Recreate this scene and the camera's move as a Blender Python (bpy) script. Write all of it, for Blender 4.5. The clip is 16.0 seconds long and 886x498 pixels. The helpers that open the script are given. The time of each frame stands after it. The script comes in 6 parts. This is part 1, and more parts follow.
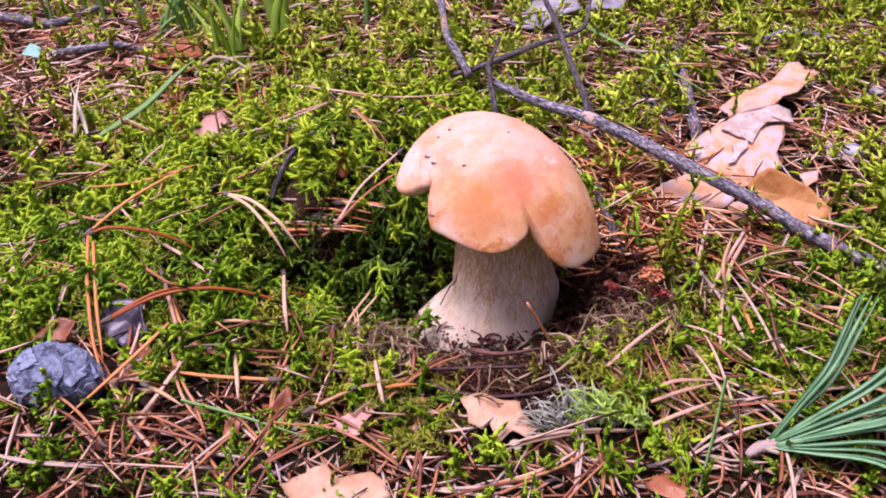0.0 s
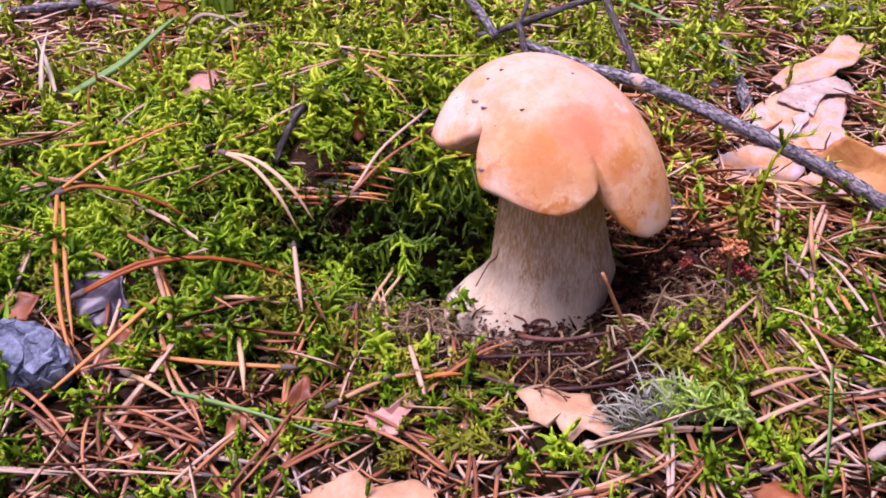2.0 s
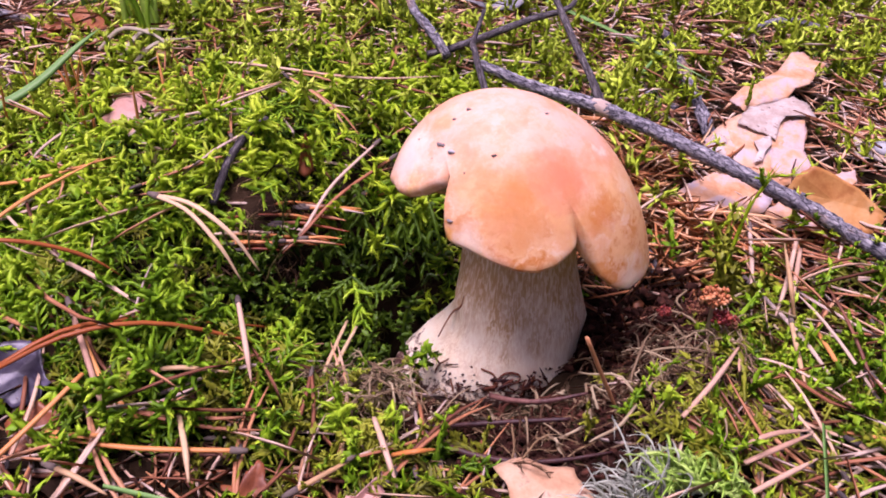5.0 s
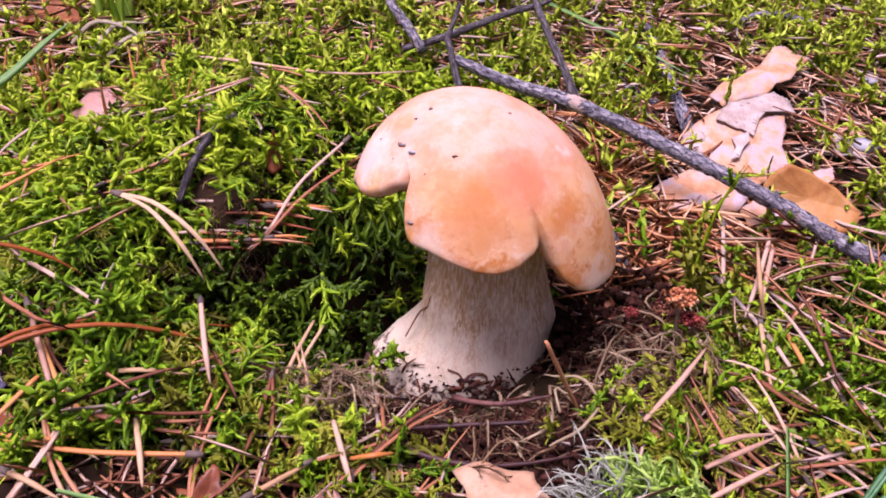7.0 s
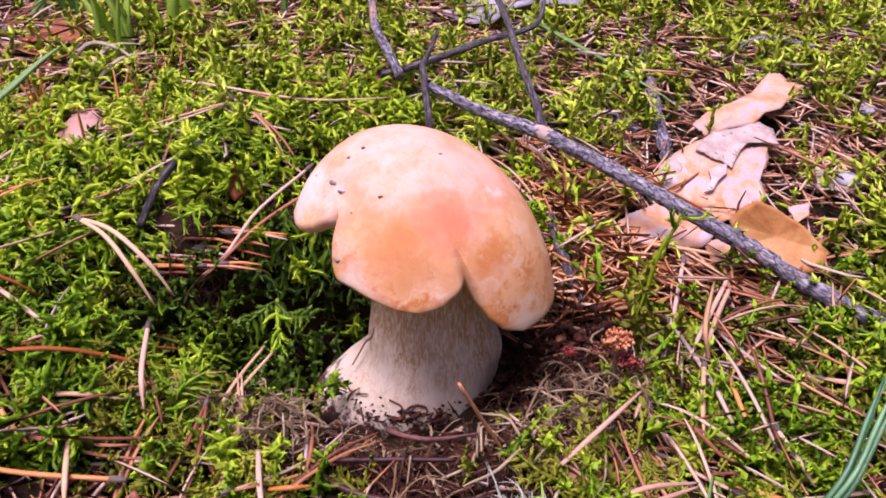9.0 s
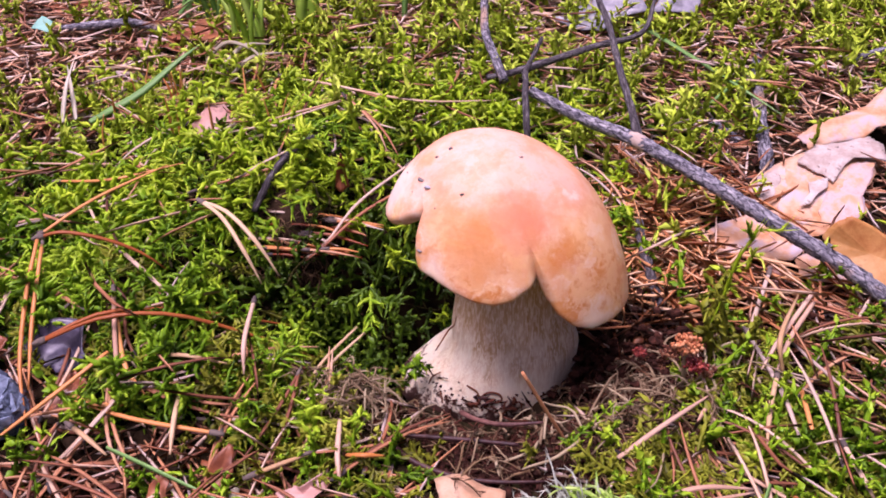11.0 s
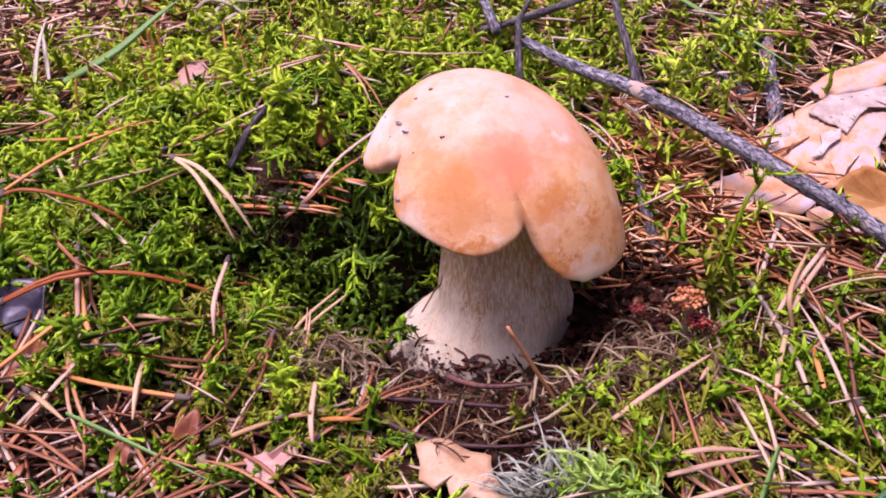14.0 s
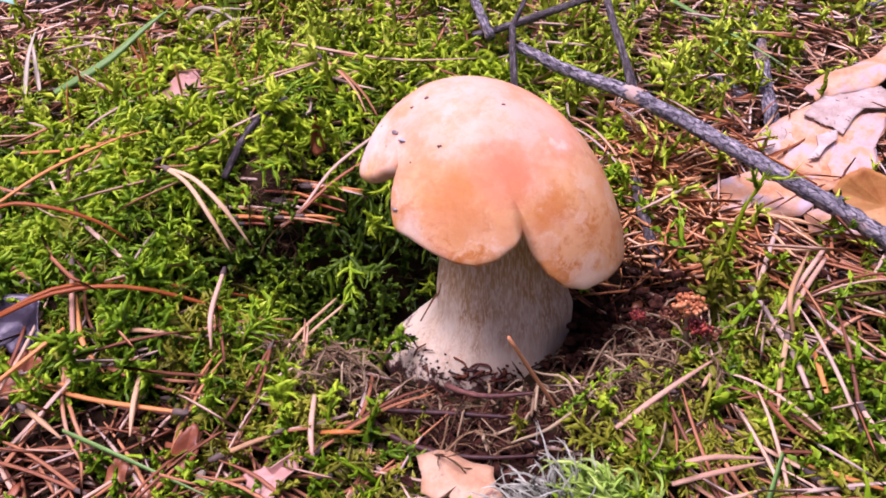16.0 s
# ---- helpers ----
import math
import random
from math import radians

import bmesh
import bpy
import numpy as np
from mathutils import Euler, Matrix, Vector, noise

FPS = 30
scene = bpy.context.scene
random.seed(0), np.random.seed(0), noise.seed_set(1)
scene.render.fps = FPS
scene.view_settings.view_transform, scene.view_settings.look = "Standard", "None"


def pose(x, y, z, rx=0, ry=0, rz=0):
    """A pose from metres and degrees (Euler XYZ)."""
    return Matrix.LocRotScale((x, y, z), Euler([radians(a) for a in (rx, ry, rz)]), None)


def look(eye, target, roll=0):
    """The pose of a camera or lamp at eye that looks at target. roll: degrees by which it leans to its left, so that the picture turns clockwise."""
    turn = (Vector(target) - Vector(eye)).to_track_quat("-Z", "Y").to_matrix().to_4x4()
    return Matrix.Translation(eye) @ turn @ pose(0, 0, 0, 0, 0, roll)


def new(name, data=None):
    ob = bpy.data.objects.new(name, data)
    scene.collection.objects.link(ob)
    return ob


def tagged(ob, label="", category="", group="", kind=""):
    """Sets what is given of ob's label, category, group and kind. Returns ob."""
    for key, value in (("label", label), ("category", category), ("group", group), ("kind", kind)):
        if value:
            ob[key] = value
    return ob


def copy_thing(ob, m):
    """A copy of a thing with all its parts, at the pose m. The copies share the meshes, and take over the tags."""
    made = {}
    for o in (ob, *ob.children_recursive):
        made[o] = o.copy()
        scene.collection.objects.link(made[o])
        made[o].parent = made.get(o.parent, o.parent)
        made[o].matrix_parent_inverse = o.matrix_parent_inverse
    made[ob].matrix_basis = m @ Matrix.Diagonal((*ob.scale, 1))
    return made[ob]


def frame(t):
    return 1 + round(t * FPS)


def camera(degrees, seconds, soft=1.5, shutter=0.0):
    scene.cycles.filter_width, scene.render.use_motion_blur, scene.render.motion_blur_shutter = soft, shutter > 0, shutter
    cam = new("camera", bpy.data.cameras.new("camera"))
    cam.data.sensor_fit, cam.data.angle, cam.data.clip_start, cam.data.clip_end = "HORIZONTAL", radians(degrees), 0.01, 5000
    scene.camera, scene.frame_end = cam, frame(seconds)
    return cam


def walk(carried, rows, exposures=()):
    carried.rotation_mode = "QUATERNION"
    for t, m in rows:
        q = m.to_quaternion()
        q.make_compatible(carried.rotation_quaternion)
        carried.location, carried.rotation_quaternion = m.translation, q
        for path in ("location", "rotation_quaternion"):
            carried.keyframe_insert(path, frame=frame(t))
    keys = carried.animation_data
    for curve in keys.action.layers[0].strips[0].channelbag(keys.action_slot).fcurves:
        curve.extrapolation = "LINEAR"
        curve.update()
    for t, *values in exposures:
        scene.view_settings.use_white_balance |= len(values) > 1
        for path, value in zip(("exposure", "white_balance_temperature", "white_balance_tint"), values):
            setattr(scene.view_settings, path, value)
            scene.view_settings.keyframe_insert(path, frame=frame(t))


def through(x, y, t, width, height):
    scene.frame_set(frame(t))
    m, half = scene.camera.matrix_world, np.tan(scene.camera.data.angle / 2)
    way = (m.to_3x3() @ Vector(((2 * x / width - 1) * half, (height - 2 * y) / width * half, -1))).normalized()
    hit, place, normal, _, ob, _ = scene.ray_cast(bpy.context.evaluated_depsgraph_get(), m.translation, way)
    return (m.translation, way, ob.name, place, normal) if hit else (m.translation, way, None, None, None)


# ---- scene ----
cam = camera(56.49, 16.0, soft=1.8)
PATH = [
    (0, (0.02916, -0.31833, 0.26906), (-0.01039, -0.07292, 0.10111), -1.73),
    (0.5, (0.01470, -0.31449, 0.25654), (-0.02261, -0.06781, 0.08995), -1.24),
    (1, (0.00271, -0.30721, 0.24571), (-0.03276, -0.05844, 0.08183), -0.53),
    (1.5, (0.00082, -0.29008, 0.22831), (-0.03046, -0.03975, 0.06598), 0.16),
    (2, (-0.00933, -0.28355, 0.21595), (-0.03609, -0.03192, 0.05480), 0.57),
    (2.5, (-0.01038, -0.28037, 0.20853), (-0.02893, -0.02771, 0.04785), 1.17),
    (3, (-0.01610, -0.26894, 0.21168), (-0.02811, -0.01630, 0.05035), 1.69),
    (3.5, (-0.02428, -0.25536, 0.21791), (-0.03157, -0.00281, 0.05615), 2.19),
    (4, (-0.02587, -0.25137, 0.21746), (-0.02908, 0.00065, 0.05474), 2.66),
    (4.2, (-0.02834, -0.24943, 0.21828), (-0.02921, 0.00222, 0.05498), 3.03),
    (6.3, (-0.01617, -0.24605, 0.22238), (-0.01616, 0.00460, 0.05754), 2.78),
    (6.5, (-0.01488, -0.24155, 0.22579), (-0.01429, 0.00755, 0.05861), 3.11),
    (7, (-0.01301, -0.24231, 0.22289), (-0.01301, 0.00640, 0.05514), 3.00),
    (7.5, (-0.00905, -0.24003, 0.22872), (-0.00991, 0.00849, 0.06067), 2.86),
    (8, (-0.00709, -0.23943, 0.22532), (-0.00951, 0.00910, 0.05731), 2.76),
    (8.2, (-0.00002, -0.23481, 0.22879), (-0.00356, 0.01351, 0.06048), 2.78),
    (10.3, (0.04438, -0.24639, 0.24272), (-0.01174, -0.00475, 0.07402), -0.10),
    (10.5, (0.04393, -0.24927, 0.24493), (-0.01545, -0.00891, 0.07551), -0.33),
    (11, (0.04760, -0.24949, 0.24813), (-0.01674, -0.01063, 0.07841), -0.62),
    (11.5, (0.04915, -0.25314, 0.24186), (-0.01873, -0.01535, 0.07203), -0.68),
    (12, (0.04562, -0.24829, 0.22753), (-0.02475, -0.01143, 0.05740), -1.06),
    (12.5, (0.04559, -0.24123, 0.21876), (-0.02441, -0.00521, 0.04730), -1.29),
    (13, (0.04670, -0.23765, 0.21945), (-0.02273, -0.00249, 0.04659), -1.48),
    (13.5, (0.05086, -0.23652, 0.22308), (-0.01791, -0.00132, 0.05002), -1.59),
    (14, (0.05473, -0.23665, 0.22517), (-0.01299, -0.00159, 0.05150), -1.76),
    (14.5, (0.05229, -0.23940, 0.22128), (-0.01501, -0.00428, 0.04753), -2.04),
    (15, (0.05112, -0.23637, 0.22225), (-0.01556, -0.00122, 0.04829), -2.19),
    (15.5, (0.05093, -0.23695, 0.22163), (-0.01550, -0.00171, 0.04771), -2.35),
    (16, (0.05221, -0.23384, 0.22600), (-0.01322, 0.00223, 0.05282), -2.26),
]
walk(cam, [(t, look(eye, target, roll)) for t, eye, target, roll in PATH], [(0, 0.68, 6100, 46), (16, 0.68, 6100, 46)])

# ---------------------------------------------------------------- light
world = bpy.data.worlds.new("sky")
scene.world = world
world.use_nodes = True
wn = world.node_tree
sky = wn.nodes.new("ShaderNodeTexSky")
sky.sky_type, sky.sun_disc = "NISHITA", False
sky.sun_elevation, sky.sun_rotation = radians(76), radians(240)
sky.air_density, sky.dust_density, sky.ozone_density = 0.6, 5.0, 0.3
wn.links.new(sky.outputs[0], wn.nodes["Background"].inputs[0])
wn.nodes["Background"].inputs[1].default_value = 0.06
sun = new("sun", bpy.data.lights.new("sun", "SUN"))
sun.data.energy, sun.data.angle, sun.data.color = 3.1, radians(36), (1.0, 0.96, 0.95)
sun.matrix_world = look((-0.22, -0.13, 1.0), (0, 0, 0))

# ---------------------------------------------------------------- materials
def material(name, build, disp=0.0):
    m = bpy.data.materials.new(name)
    m.use_nodes = True
    nt = m.node_tree
    b = nt.nodes["Principled BSDF"]
    build(nt, b)
    return m


def node(nt, kind, **kw):
    n = nt.nodes.new(kind)
    for key, v in kw.items():
        if key in n.inputs:
            n.inputs[key].default_value = v
    return n


def coords(nt, stretch=(1, 1, 1)):
    tc = nt.nodes.new("ShaderNodeTexCoord")
    mp = nt.nodes.new("ShaderNodeMapping")
    mp.inputs["Scale"].default_value = stretch
    nt.links.new(tc.outputs["Object"], mp.inputs[0])
    return mp.outputs[0]


def noise_tex(nt, vec, scale, detail=4.0, rough=0.6):
    n = node(nt, "ShaderNodeTexNoise", Scale=scale, Detail=detail, Roughness=rough)
    nt.links.new(vec, n.inputs["Vector"])
    return n.outputs[0]


def ramp(nt, fac, stops):
    r = nt.nodes.new("ShaderNodeValToRGB")
    e = r.color_ramp.elements
    while len(e) < len(stops):
        e.new(0.5)
    for el, (p, c) in zip(e, stops):
        el.position, el.color = p, (*c, 1)
    nt.links.new(fac, r.inputs[0])
    return r.outputs[0]


def mix(nt, fac, a, b, how="MIX"):
    m = nt.nodes.new("ShaderNodeMix")
    m.data_type, m.blend_type = "RGBA", how
    for sock, v in ((m.inputs[0], fac), (m.inputs[6], a), (m.inputs[7], b)):
        if hasattr(v, "links"):
            nt.links.new(v, sock)
        else:
            sock.default_value = v if isinstance(v, (int, float)) else (*v, 1)
    return m.outputs[2]


def bump(nt, b, height, strength=0.4, dist=0.0005):
    bp = node(nt, "ShaderNodeBump", Strength=strength, Distance=dist)
    nt.links.new(height, bp.inputs["Height"])
    nt.links.new(bp.outputs[0], b.inputs["Normal"])


def varied(name, stops, scale=60, rough=0.7, per="object", stretch=(1, 1, 1), bumps=0.3, bscale=400, spec=0.3, through=0.0, amount=0.6, along=False, cracks=0.0, blot=None):
    """A surface whose colour runs through stops by a random value per piece and by noise."""
    def build(nt, b):
        v = coords(nt, stretch)
        if along:
            ga = nt.nodes.new("ShaderNodeAttribute")
            ga.attribute_name = "grain"
            v = ga.outputs["Vector"]
        n = noise_tex(nt, v, scale, 5, 0.7)
        if per == "object":
            r = nt.nodes.new("ShaderNodeObjectInfo").outputs["Random"]
        else:
            r = nt.nodes.new("ShaderNodeNewGeometry").outputs["Random Per Island"]
        f = nt.nodes.new("ShaderNodeMix")
        f.inputs[0].default_value = amount
        mr = nt.nodes.new("ShaderNodeMapRange")
        mr.inputs[1].default_value, mr.inputs[2].default_value = 0.3, 0.7
        nt.links.new(n, mr.inputs[0])
        nt.links.new(mr.outputs[0], f.inputs[2])
        nt.links.new(r, f.inputs[3])
        col = ramp(nt, f.outputs[0], stops)
        if blot:
            tint, bs, lo, hi = blot
            col = mix(nt, ramp(nt, noise_tex(nt, v, bs, 4, 0.6), [(lo, (0, 0, 0)), (hi, (1, 1, 1))]), col, tint)
        if cracks:
            vo = node(nt, "ShaderNodeTexVoronoi", Scale=cracks)
            vo.feature = "DISTANCE_TO_EDGE"
            nz = node(nt, "ShaderNodeTexNoise", Scale=cracks * 1.5)
            nt.links.new(v, nz.inputs["Vector"])
            wv = nt.nodes.new("ShaderNodeVectorMath")
            wv.operation = "MULTIPLY_ADD"
            nt.links.new(nz.outputs["Color"], wv.inputs[0])
            wv.inputs[1].default_value = (0.9 / cracks,) * 3
            nt.links.new(v, wv.inputs[2])
            nt.links.new(wv.outputs[0], vo.inputs["Vector"])
            col = mix(nt, ramp(nt, vo.outputs["Distance"], [(0.0, (0.9, 0.9, 0.9)), (0.1, (0, 0, 0))]), col, stops[0][1])
        nt.links.new(col, b.inputs["Base Color"])
        b.inputs["Roughness"].default_value = rough
        b.inputs["Specular IOR Level"].default_value = spec
        if bumps:
            bump(nt, b, noise_tex(nt, v, bscale, 3), bumps)
        if through:
            t = nt.nodes.new("ShaderNodeBsdfTranslucent")
            nt.links.new(col, t.inputs[0])
            ms = nt.nodes.new("ShaderNodeMixShader")
            ms.inputs[0].default_value = through
            nt.links.new(b.outputs[0], ms.inputs[1])
            nt.links.new(t.outputs[0], ms.inputs[2])
            nt.links.new(ms.outputs[0], nt.nodes["Material Output"].inputs[0])
    return material(name, build)


def moss_mat(name, stops, rough=0.5, through=0.2, patch_size=30, spec=0.3):
    """Moss whose colour runs from dark bases to bright tips, varied by patch and by branchlet."""
    def build(nt, b):
        v = coords(nt)
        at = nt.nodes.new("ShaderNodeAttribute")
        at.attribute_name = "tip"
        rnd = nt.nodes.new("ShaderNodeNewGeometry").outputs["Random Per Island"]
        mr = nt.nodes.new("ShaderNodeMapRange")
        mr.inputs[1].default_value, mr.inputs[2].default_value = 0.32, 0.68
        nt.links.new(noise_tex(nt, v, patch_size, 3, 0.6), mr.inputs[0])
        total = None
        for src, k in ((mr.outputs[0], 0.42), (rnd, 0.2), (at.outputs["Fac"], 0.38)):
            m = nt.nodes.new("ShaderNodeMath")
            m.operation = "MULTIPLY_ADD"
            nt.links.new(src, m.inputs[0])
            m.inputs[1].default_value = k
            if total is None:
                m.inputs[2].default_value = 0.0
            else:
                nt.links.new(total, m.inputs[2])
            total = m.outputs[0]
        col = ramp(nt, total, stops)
        nt.links.new(col, b.inputs["Base Color"])
        b.inputs["Roughness"].default_value = rough
        b.inputs["Specular IOR Level"].default_value = spec
        t = nt.nodes.new("ShaderNodeBsdfTranslucent")
        nt.links.new(col, t.inputs[0])
        ms = nt.nodes.new("ShaderNodeMixShader")
        ms.inputs[0].default_value = through
        nt.links.new(b.outputs[0], ms.inputs[1])
        nt.links.new(t.outputs[0], ms.inputs[2])
        nt.links.new(ms.outputs[0], nt.nodes["Material Output"].inputs[0])
    return material(name, build)


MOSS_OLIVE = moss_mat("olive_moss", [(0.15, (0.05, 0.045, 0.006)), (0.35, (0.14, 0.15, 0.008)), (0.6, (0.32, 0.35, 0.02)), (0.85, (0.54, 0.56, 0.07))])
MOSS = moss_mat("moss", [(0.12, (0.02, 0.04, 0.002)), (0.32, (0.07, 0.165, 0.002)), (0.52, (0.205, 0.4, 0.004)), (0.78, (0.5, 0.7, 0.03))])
# brighter copy of the moss, with the light on the mound's top in its colour
MOSS_LIT = moss_mat("lit_moss", [(0.12, (0.055, 0.08, 0.003)), (0.32, (0.18, 0.29, 0.003)), (0.52, (0.38, 0.57, 0.006)), (0.78, (0.66, 0.8, 0.05))])
# paler moss for the background, its haze put into the colour
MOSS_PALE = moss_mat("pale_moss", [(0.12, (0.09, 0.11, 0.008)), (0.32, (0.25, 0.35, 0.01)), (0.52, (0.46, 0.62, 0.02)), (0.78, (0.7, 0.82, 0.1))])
# moss green darkened so that the colour itself carries shade
MOSS_SHADED = moss_mat("shade_dark_moss", [(0.15, (0.012, 0.024, 0.001)), (0.4, (0.038, 0.085, 0.002)), (0.65, (0.1, 0.2, 0.004)), (0.9, (0.26, 0.4, 0.02))], through=0.15)
ORANGE_LITTER = varied("orange_litter", [(0.1, (0.2, 0.06, 0.025)), (0.35, (0.52, 0.2, 0.075)), (0.6, (0.7, 0.34, 0.14)), (0.9, (0.74, 0.52, 0.34))], scale=30, rough=0.55, per="island", bumps=0, spec=0.25, amount=0.75)
# weathered far needles, paled further to put background haze into the colour
FAR_NEEDLE = varied("hazed_litter", [(0.08, (0.22, 0.1, 0.07)), (0.3, (0.52, 0.26, 0.15)), (0.52, (0.74, 0.42, 0.24)), (0.75, (0.74, 0.56, 0.44)), (0.92, (0.6, 0.48, 0.44))], scale=30, rough=0.6, per="island", bumps=0, spec=0.2, amount=0.75)
MOSS_CURL = varied("dead_curled_moss", [(0.1, (0.025, 0.011, 0.007)), (0.45, (0.1, 0.048, 0.025)), (0.75, (0.24, 0.15, 0.075)), (0.94, (0.5, 0.38, 0.24))], scale=50, rough=0.8, per="island", bumps=0, spec=0.2, amount=0.6)
RUST = varied("rust_moss", [(0.1, (0.03, 0.008, 0.006)), (0.5, (0.15, 0.045, 0.025)), (0.9, (0.42, 0.2, 0.1))], scale=60, rough=0.7, per="island", bumps=0, spec=0.2, amount=0.5)
ROOT = varied("dark_root", [(0.1, (0.015, 0.007, 0.01)), (0.5, (0.06, 0.02, 0.018)), (0.9, (0.22, 0.1, 0.08))], scale=120, rough=0.5, bumps=0.6, bscale=600, spec=0.35, amount=0.3)
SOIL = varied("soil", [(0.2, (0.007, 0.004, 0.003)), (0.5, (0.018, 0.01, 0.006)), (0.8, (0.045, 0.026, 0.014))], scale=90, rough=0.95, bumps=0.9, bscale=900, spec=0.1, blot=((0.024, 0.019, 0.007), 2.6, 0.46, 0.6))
PEAT = varied("peat", [(0.2, (0.01, 0.004, 0.003)), (0.55, (0.032, 0.011, 0.007)), (0.88, (0.12, 0.04, 0.025))], scale=300, rough=0.9, bumps=0.9, bscale=900, spec=0.15)
# old brown moss, darkened further to stand in for shade in gaps
MOSS_OLD_SHADED = varied("old_moss_shaded", [(0.15, (0.012, 0.009, 0.004)), (0.5, (0.035, 0.034, 0.006)), (0.9, (0.12, 0.1, 0.03))], scale=70, rough=0.8, per="island", bumps=0, spec=0.1, amount=0.5)
MOSS_DEAD = varied("withered_moss", [(0.1, (0.14, 0.08, 0.045)), (0.5, (0.34, 0.24, 0.14)), (0.9, (0.54, 0.43, 0.27))], scale=40, rough=0.8, per="island", bumps=0, spec=0.2, through=0.2)
NEEDLE = varied("dry_needle", [(0.1, (0.09, 0.033, 0.022)), (0.28, (0.3, 0.11, 0.055)), (0.5, (0.5, 0.22, 0.1)), (0.68, (0.6, 0.42, 0.3)), (0.9, (0.44, 0.34, 0.3))], scale=30, rough=0.5, bumps=0.3, bscale=700, spec=0.25, amount=0.75)
NEEDLE_STUFF = varied("needle_litter", [(0.1, (0.09, 0.033, 0.022)), (0.3, (0.3, 0.11, 0.055)), (0.5, (0.48, 0.22, 0.11)), (0.68, (0.6, 0.42, 0.31)), (0.9, (0.43, 0.33, 0.3))], scale=30, rough=0.55, per="island", bumps=0, spec=0.22, amount=0.75)
SHEATH = varied("needle_sheath", [(0.2, (0.06, 0.045, 0.045)), (0.8, (0.16, 0.12, 0.1))], rough=0.8)
GREEN_NEEDLE = varied("green_needle", [(0.1, (0.03, 0.12, 0.04)), (0.5, (0.065, 0.21, 0.075)), (0.9, (0.15, 0.35, 0.15))], scale=60, rough=0.38, stretch=(1, 1, 1), bumps=0.15, spec=0.5, amount=0.5)
GRASS = varied("grass", [(0.1, (0.34, 0.58, 0.04)), (0.5, (0.48, 0.72, 0.09)), (0.9, (0.62, 0.8, 0.2))], scale=30, rough=0.4, bumps=0.15, spec=0.5, through=0.45)
GRASS_COOL = varied("cool_grass", [(0.1, (0.16, 0.36, 0.07)), (0.9, (0.3, 0.54, 0.17))], scale=30, rough=0.4, bumps=0.15, spec=0.5, through=0.4)
STRAW = varied("dead_grass", [(0.1, (0.35, 0.28, 0.18)), (0.9, (0.72, 0.66, 0.52))], scale=40, rough=0.55, bumps=0.2, spec=0.4, through=0.2)
WOOD = varied("weathered_twig", [(0.12, (0.012, 0.011, 0.016)), (0.36, (0.12, 0.11, 0.135)), (0.6, (0.27, 0.255, 0.29)), (0.88, (0.52, 0.49, 0.5))], scale=520, rough=0.85, bumps=1.0, bscale=1100, spec=0.2, amount=0.1, along=True, cracks=380, blot=((0.4, 0.27, 0.2), 60, 0.58, 0.68))
DARKWOOD = varied("dark_twig", [(0.15, (0.02, 0.016, 0.018)), (0.5, (0.08, 0.068, 0.075)), (0.9, (0.24, 0.215, 0.22))], scale=420, rough=0.85, bumps=1.0, bscale=900, spec=0.2, amount=0.2, along=True, cracks=420)
BARK = varied("pine_bark", [(0.1, (0.46, 0.19, 0.07)), (0.32, (0.58, 0.3, 0.16)), (0.55, (0.64, 0.4, 0.27)), (0.9, (0.62, 0.47, 0.4))], scale=55, rough=0.65, bumps=0.8, bscale=300, spec=0.25, amount=0.25, through=0.06, blot=((0.5, 0.41, 0.45), 70, 0.5, 0.66))
BARK_GREY = varied("grey_bark", [(0.1, (0.32, 0.23, 0.19)), (0.5, (0.46, 0.37, 0.33)), (0.9, (0.57, 0.5, 0.47))], scale=90, rough=0.8, bumps=0.9, bscale=400, spec=0.2, amount=0.2, blot=((0.14, 0.1, 0.09), 330, 0.6, 0.69))
BARK_LILAC = varied("lilac_bark", [(0.1, (0.48, 0.28, 0.22)), (0.45, (0.54, 0.38, 0.36)), (0.9, (0.55, 0.45, 0.46))], scale=90, rough=0.6, bumps=0.7, bscale=350, spec=0.25, amount=0.15, blot=((0.6, 0.32, 0.18), 90, 0.48, 0.62))
BARK_AMBER = varied("amber_bark", [(0.1, (0.38, 0.13, 0.03)), (0.45, (0.54, 0.25, 0.07)), (0.9, (0.62, 0.37, 0.16))], scale=45, rough=0.55, bumps=0.5, bscale=300, spec=0.35, amount=0.15, through=0.15, blot=((0.16, 0.03, 0.015), 60, 0.62, 0.7))
GREY_CHIP = varied("grey_chip", [(0.1, (0.16, 0.15, 0.18)), (0.5, (0.28, 0.27, 0.31)), (0.9, (0.42, 0.4, 0.44))], scale=90, rough=0.8, bumps=0.8, bscale=300, spec=0.2, amount=0.2)
OAK = varied("dry_oak_leaf", [(0.1, (0.4, 0.2, 0.1)), (0.5, (0.58, 0.34, 0.2)), (0.9, (0.66, 0.47, 0.32))], scale=70, rough=0.5, bumps=0.6, bscale=300, spec=0.4, amount=0.15, through=0.15, blot=((0.24, 0.12, 0.08), 140, 0.6, 0.7))
BROWNLEAF = varied("brown_leaf", [(0.1, (0.14, 0.035, 0.015)), (0.5, (0.32, 0.095, 0.035)), (0.9, (0.46, 0.19, 0.09))], scale=70, rough=0.45, bumps=0.4, bscale=300, spec=0.5, amount=0.3, through=0.15)
PINKLEAF = varied("pinkish_leaf", [(0.1, (0.4, 0.18, 0.14)), (0.5, (0.54, 0.29, 0.24)), (0.9, (0.62, 0.4, 0.34))], scale=70, rough=0.5, bumps=0.4, bscale=300, spec=0.4, amount=0.3, through=0.15, blot=((0.26, 0.12, 0.1), 140, 0.6, 0.72))
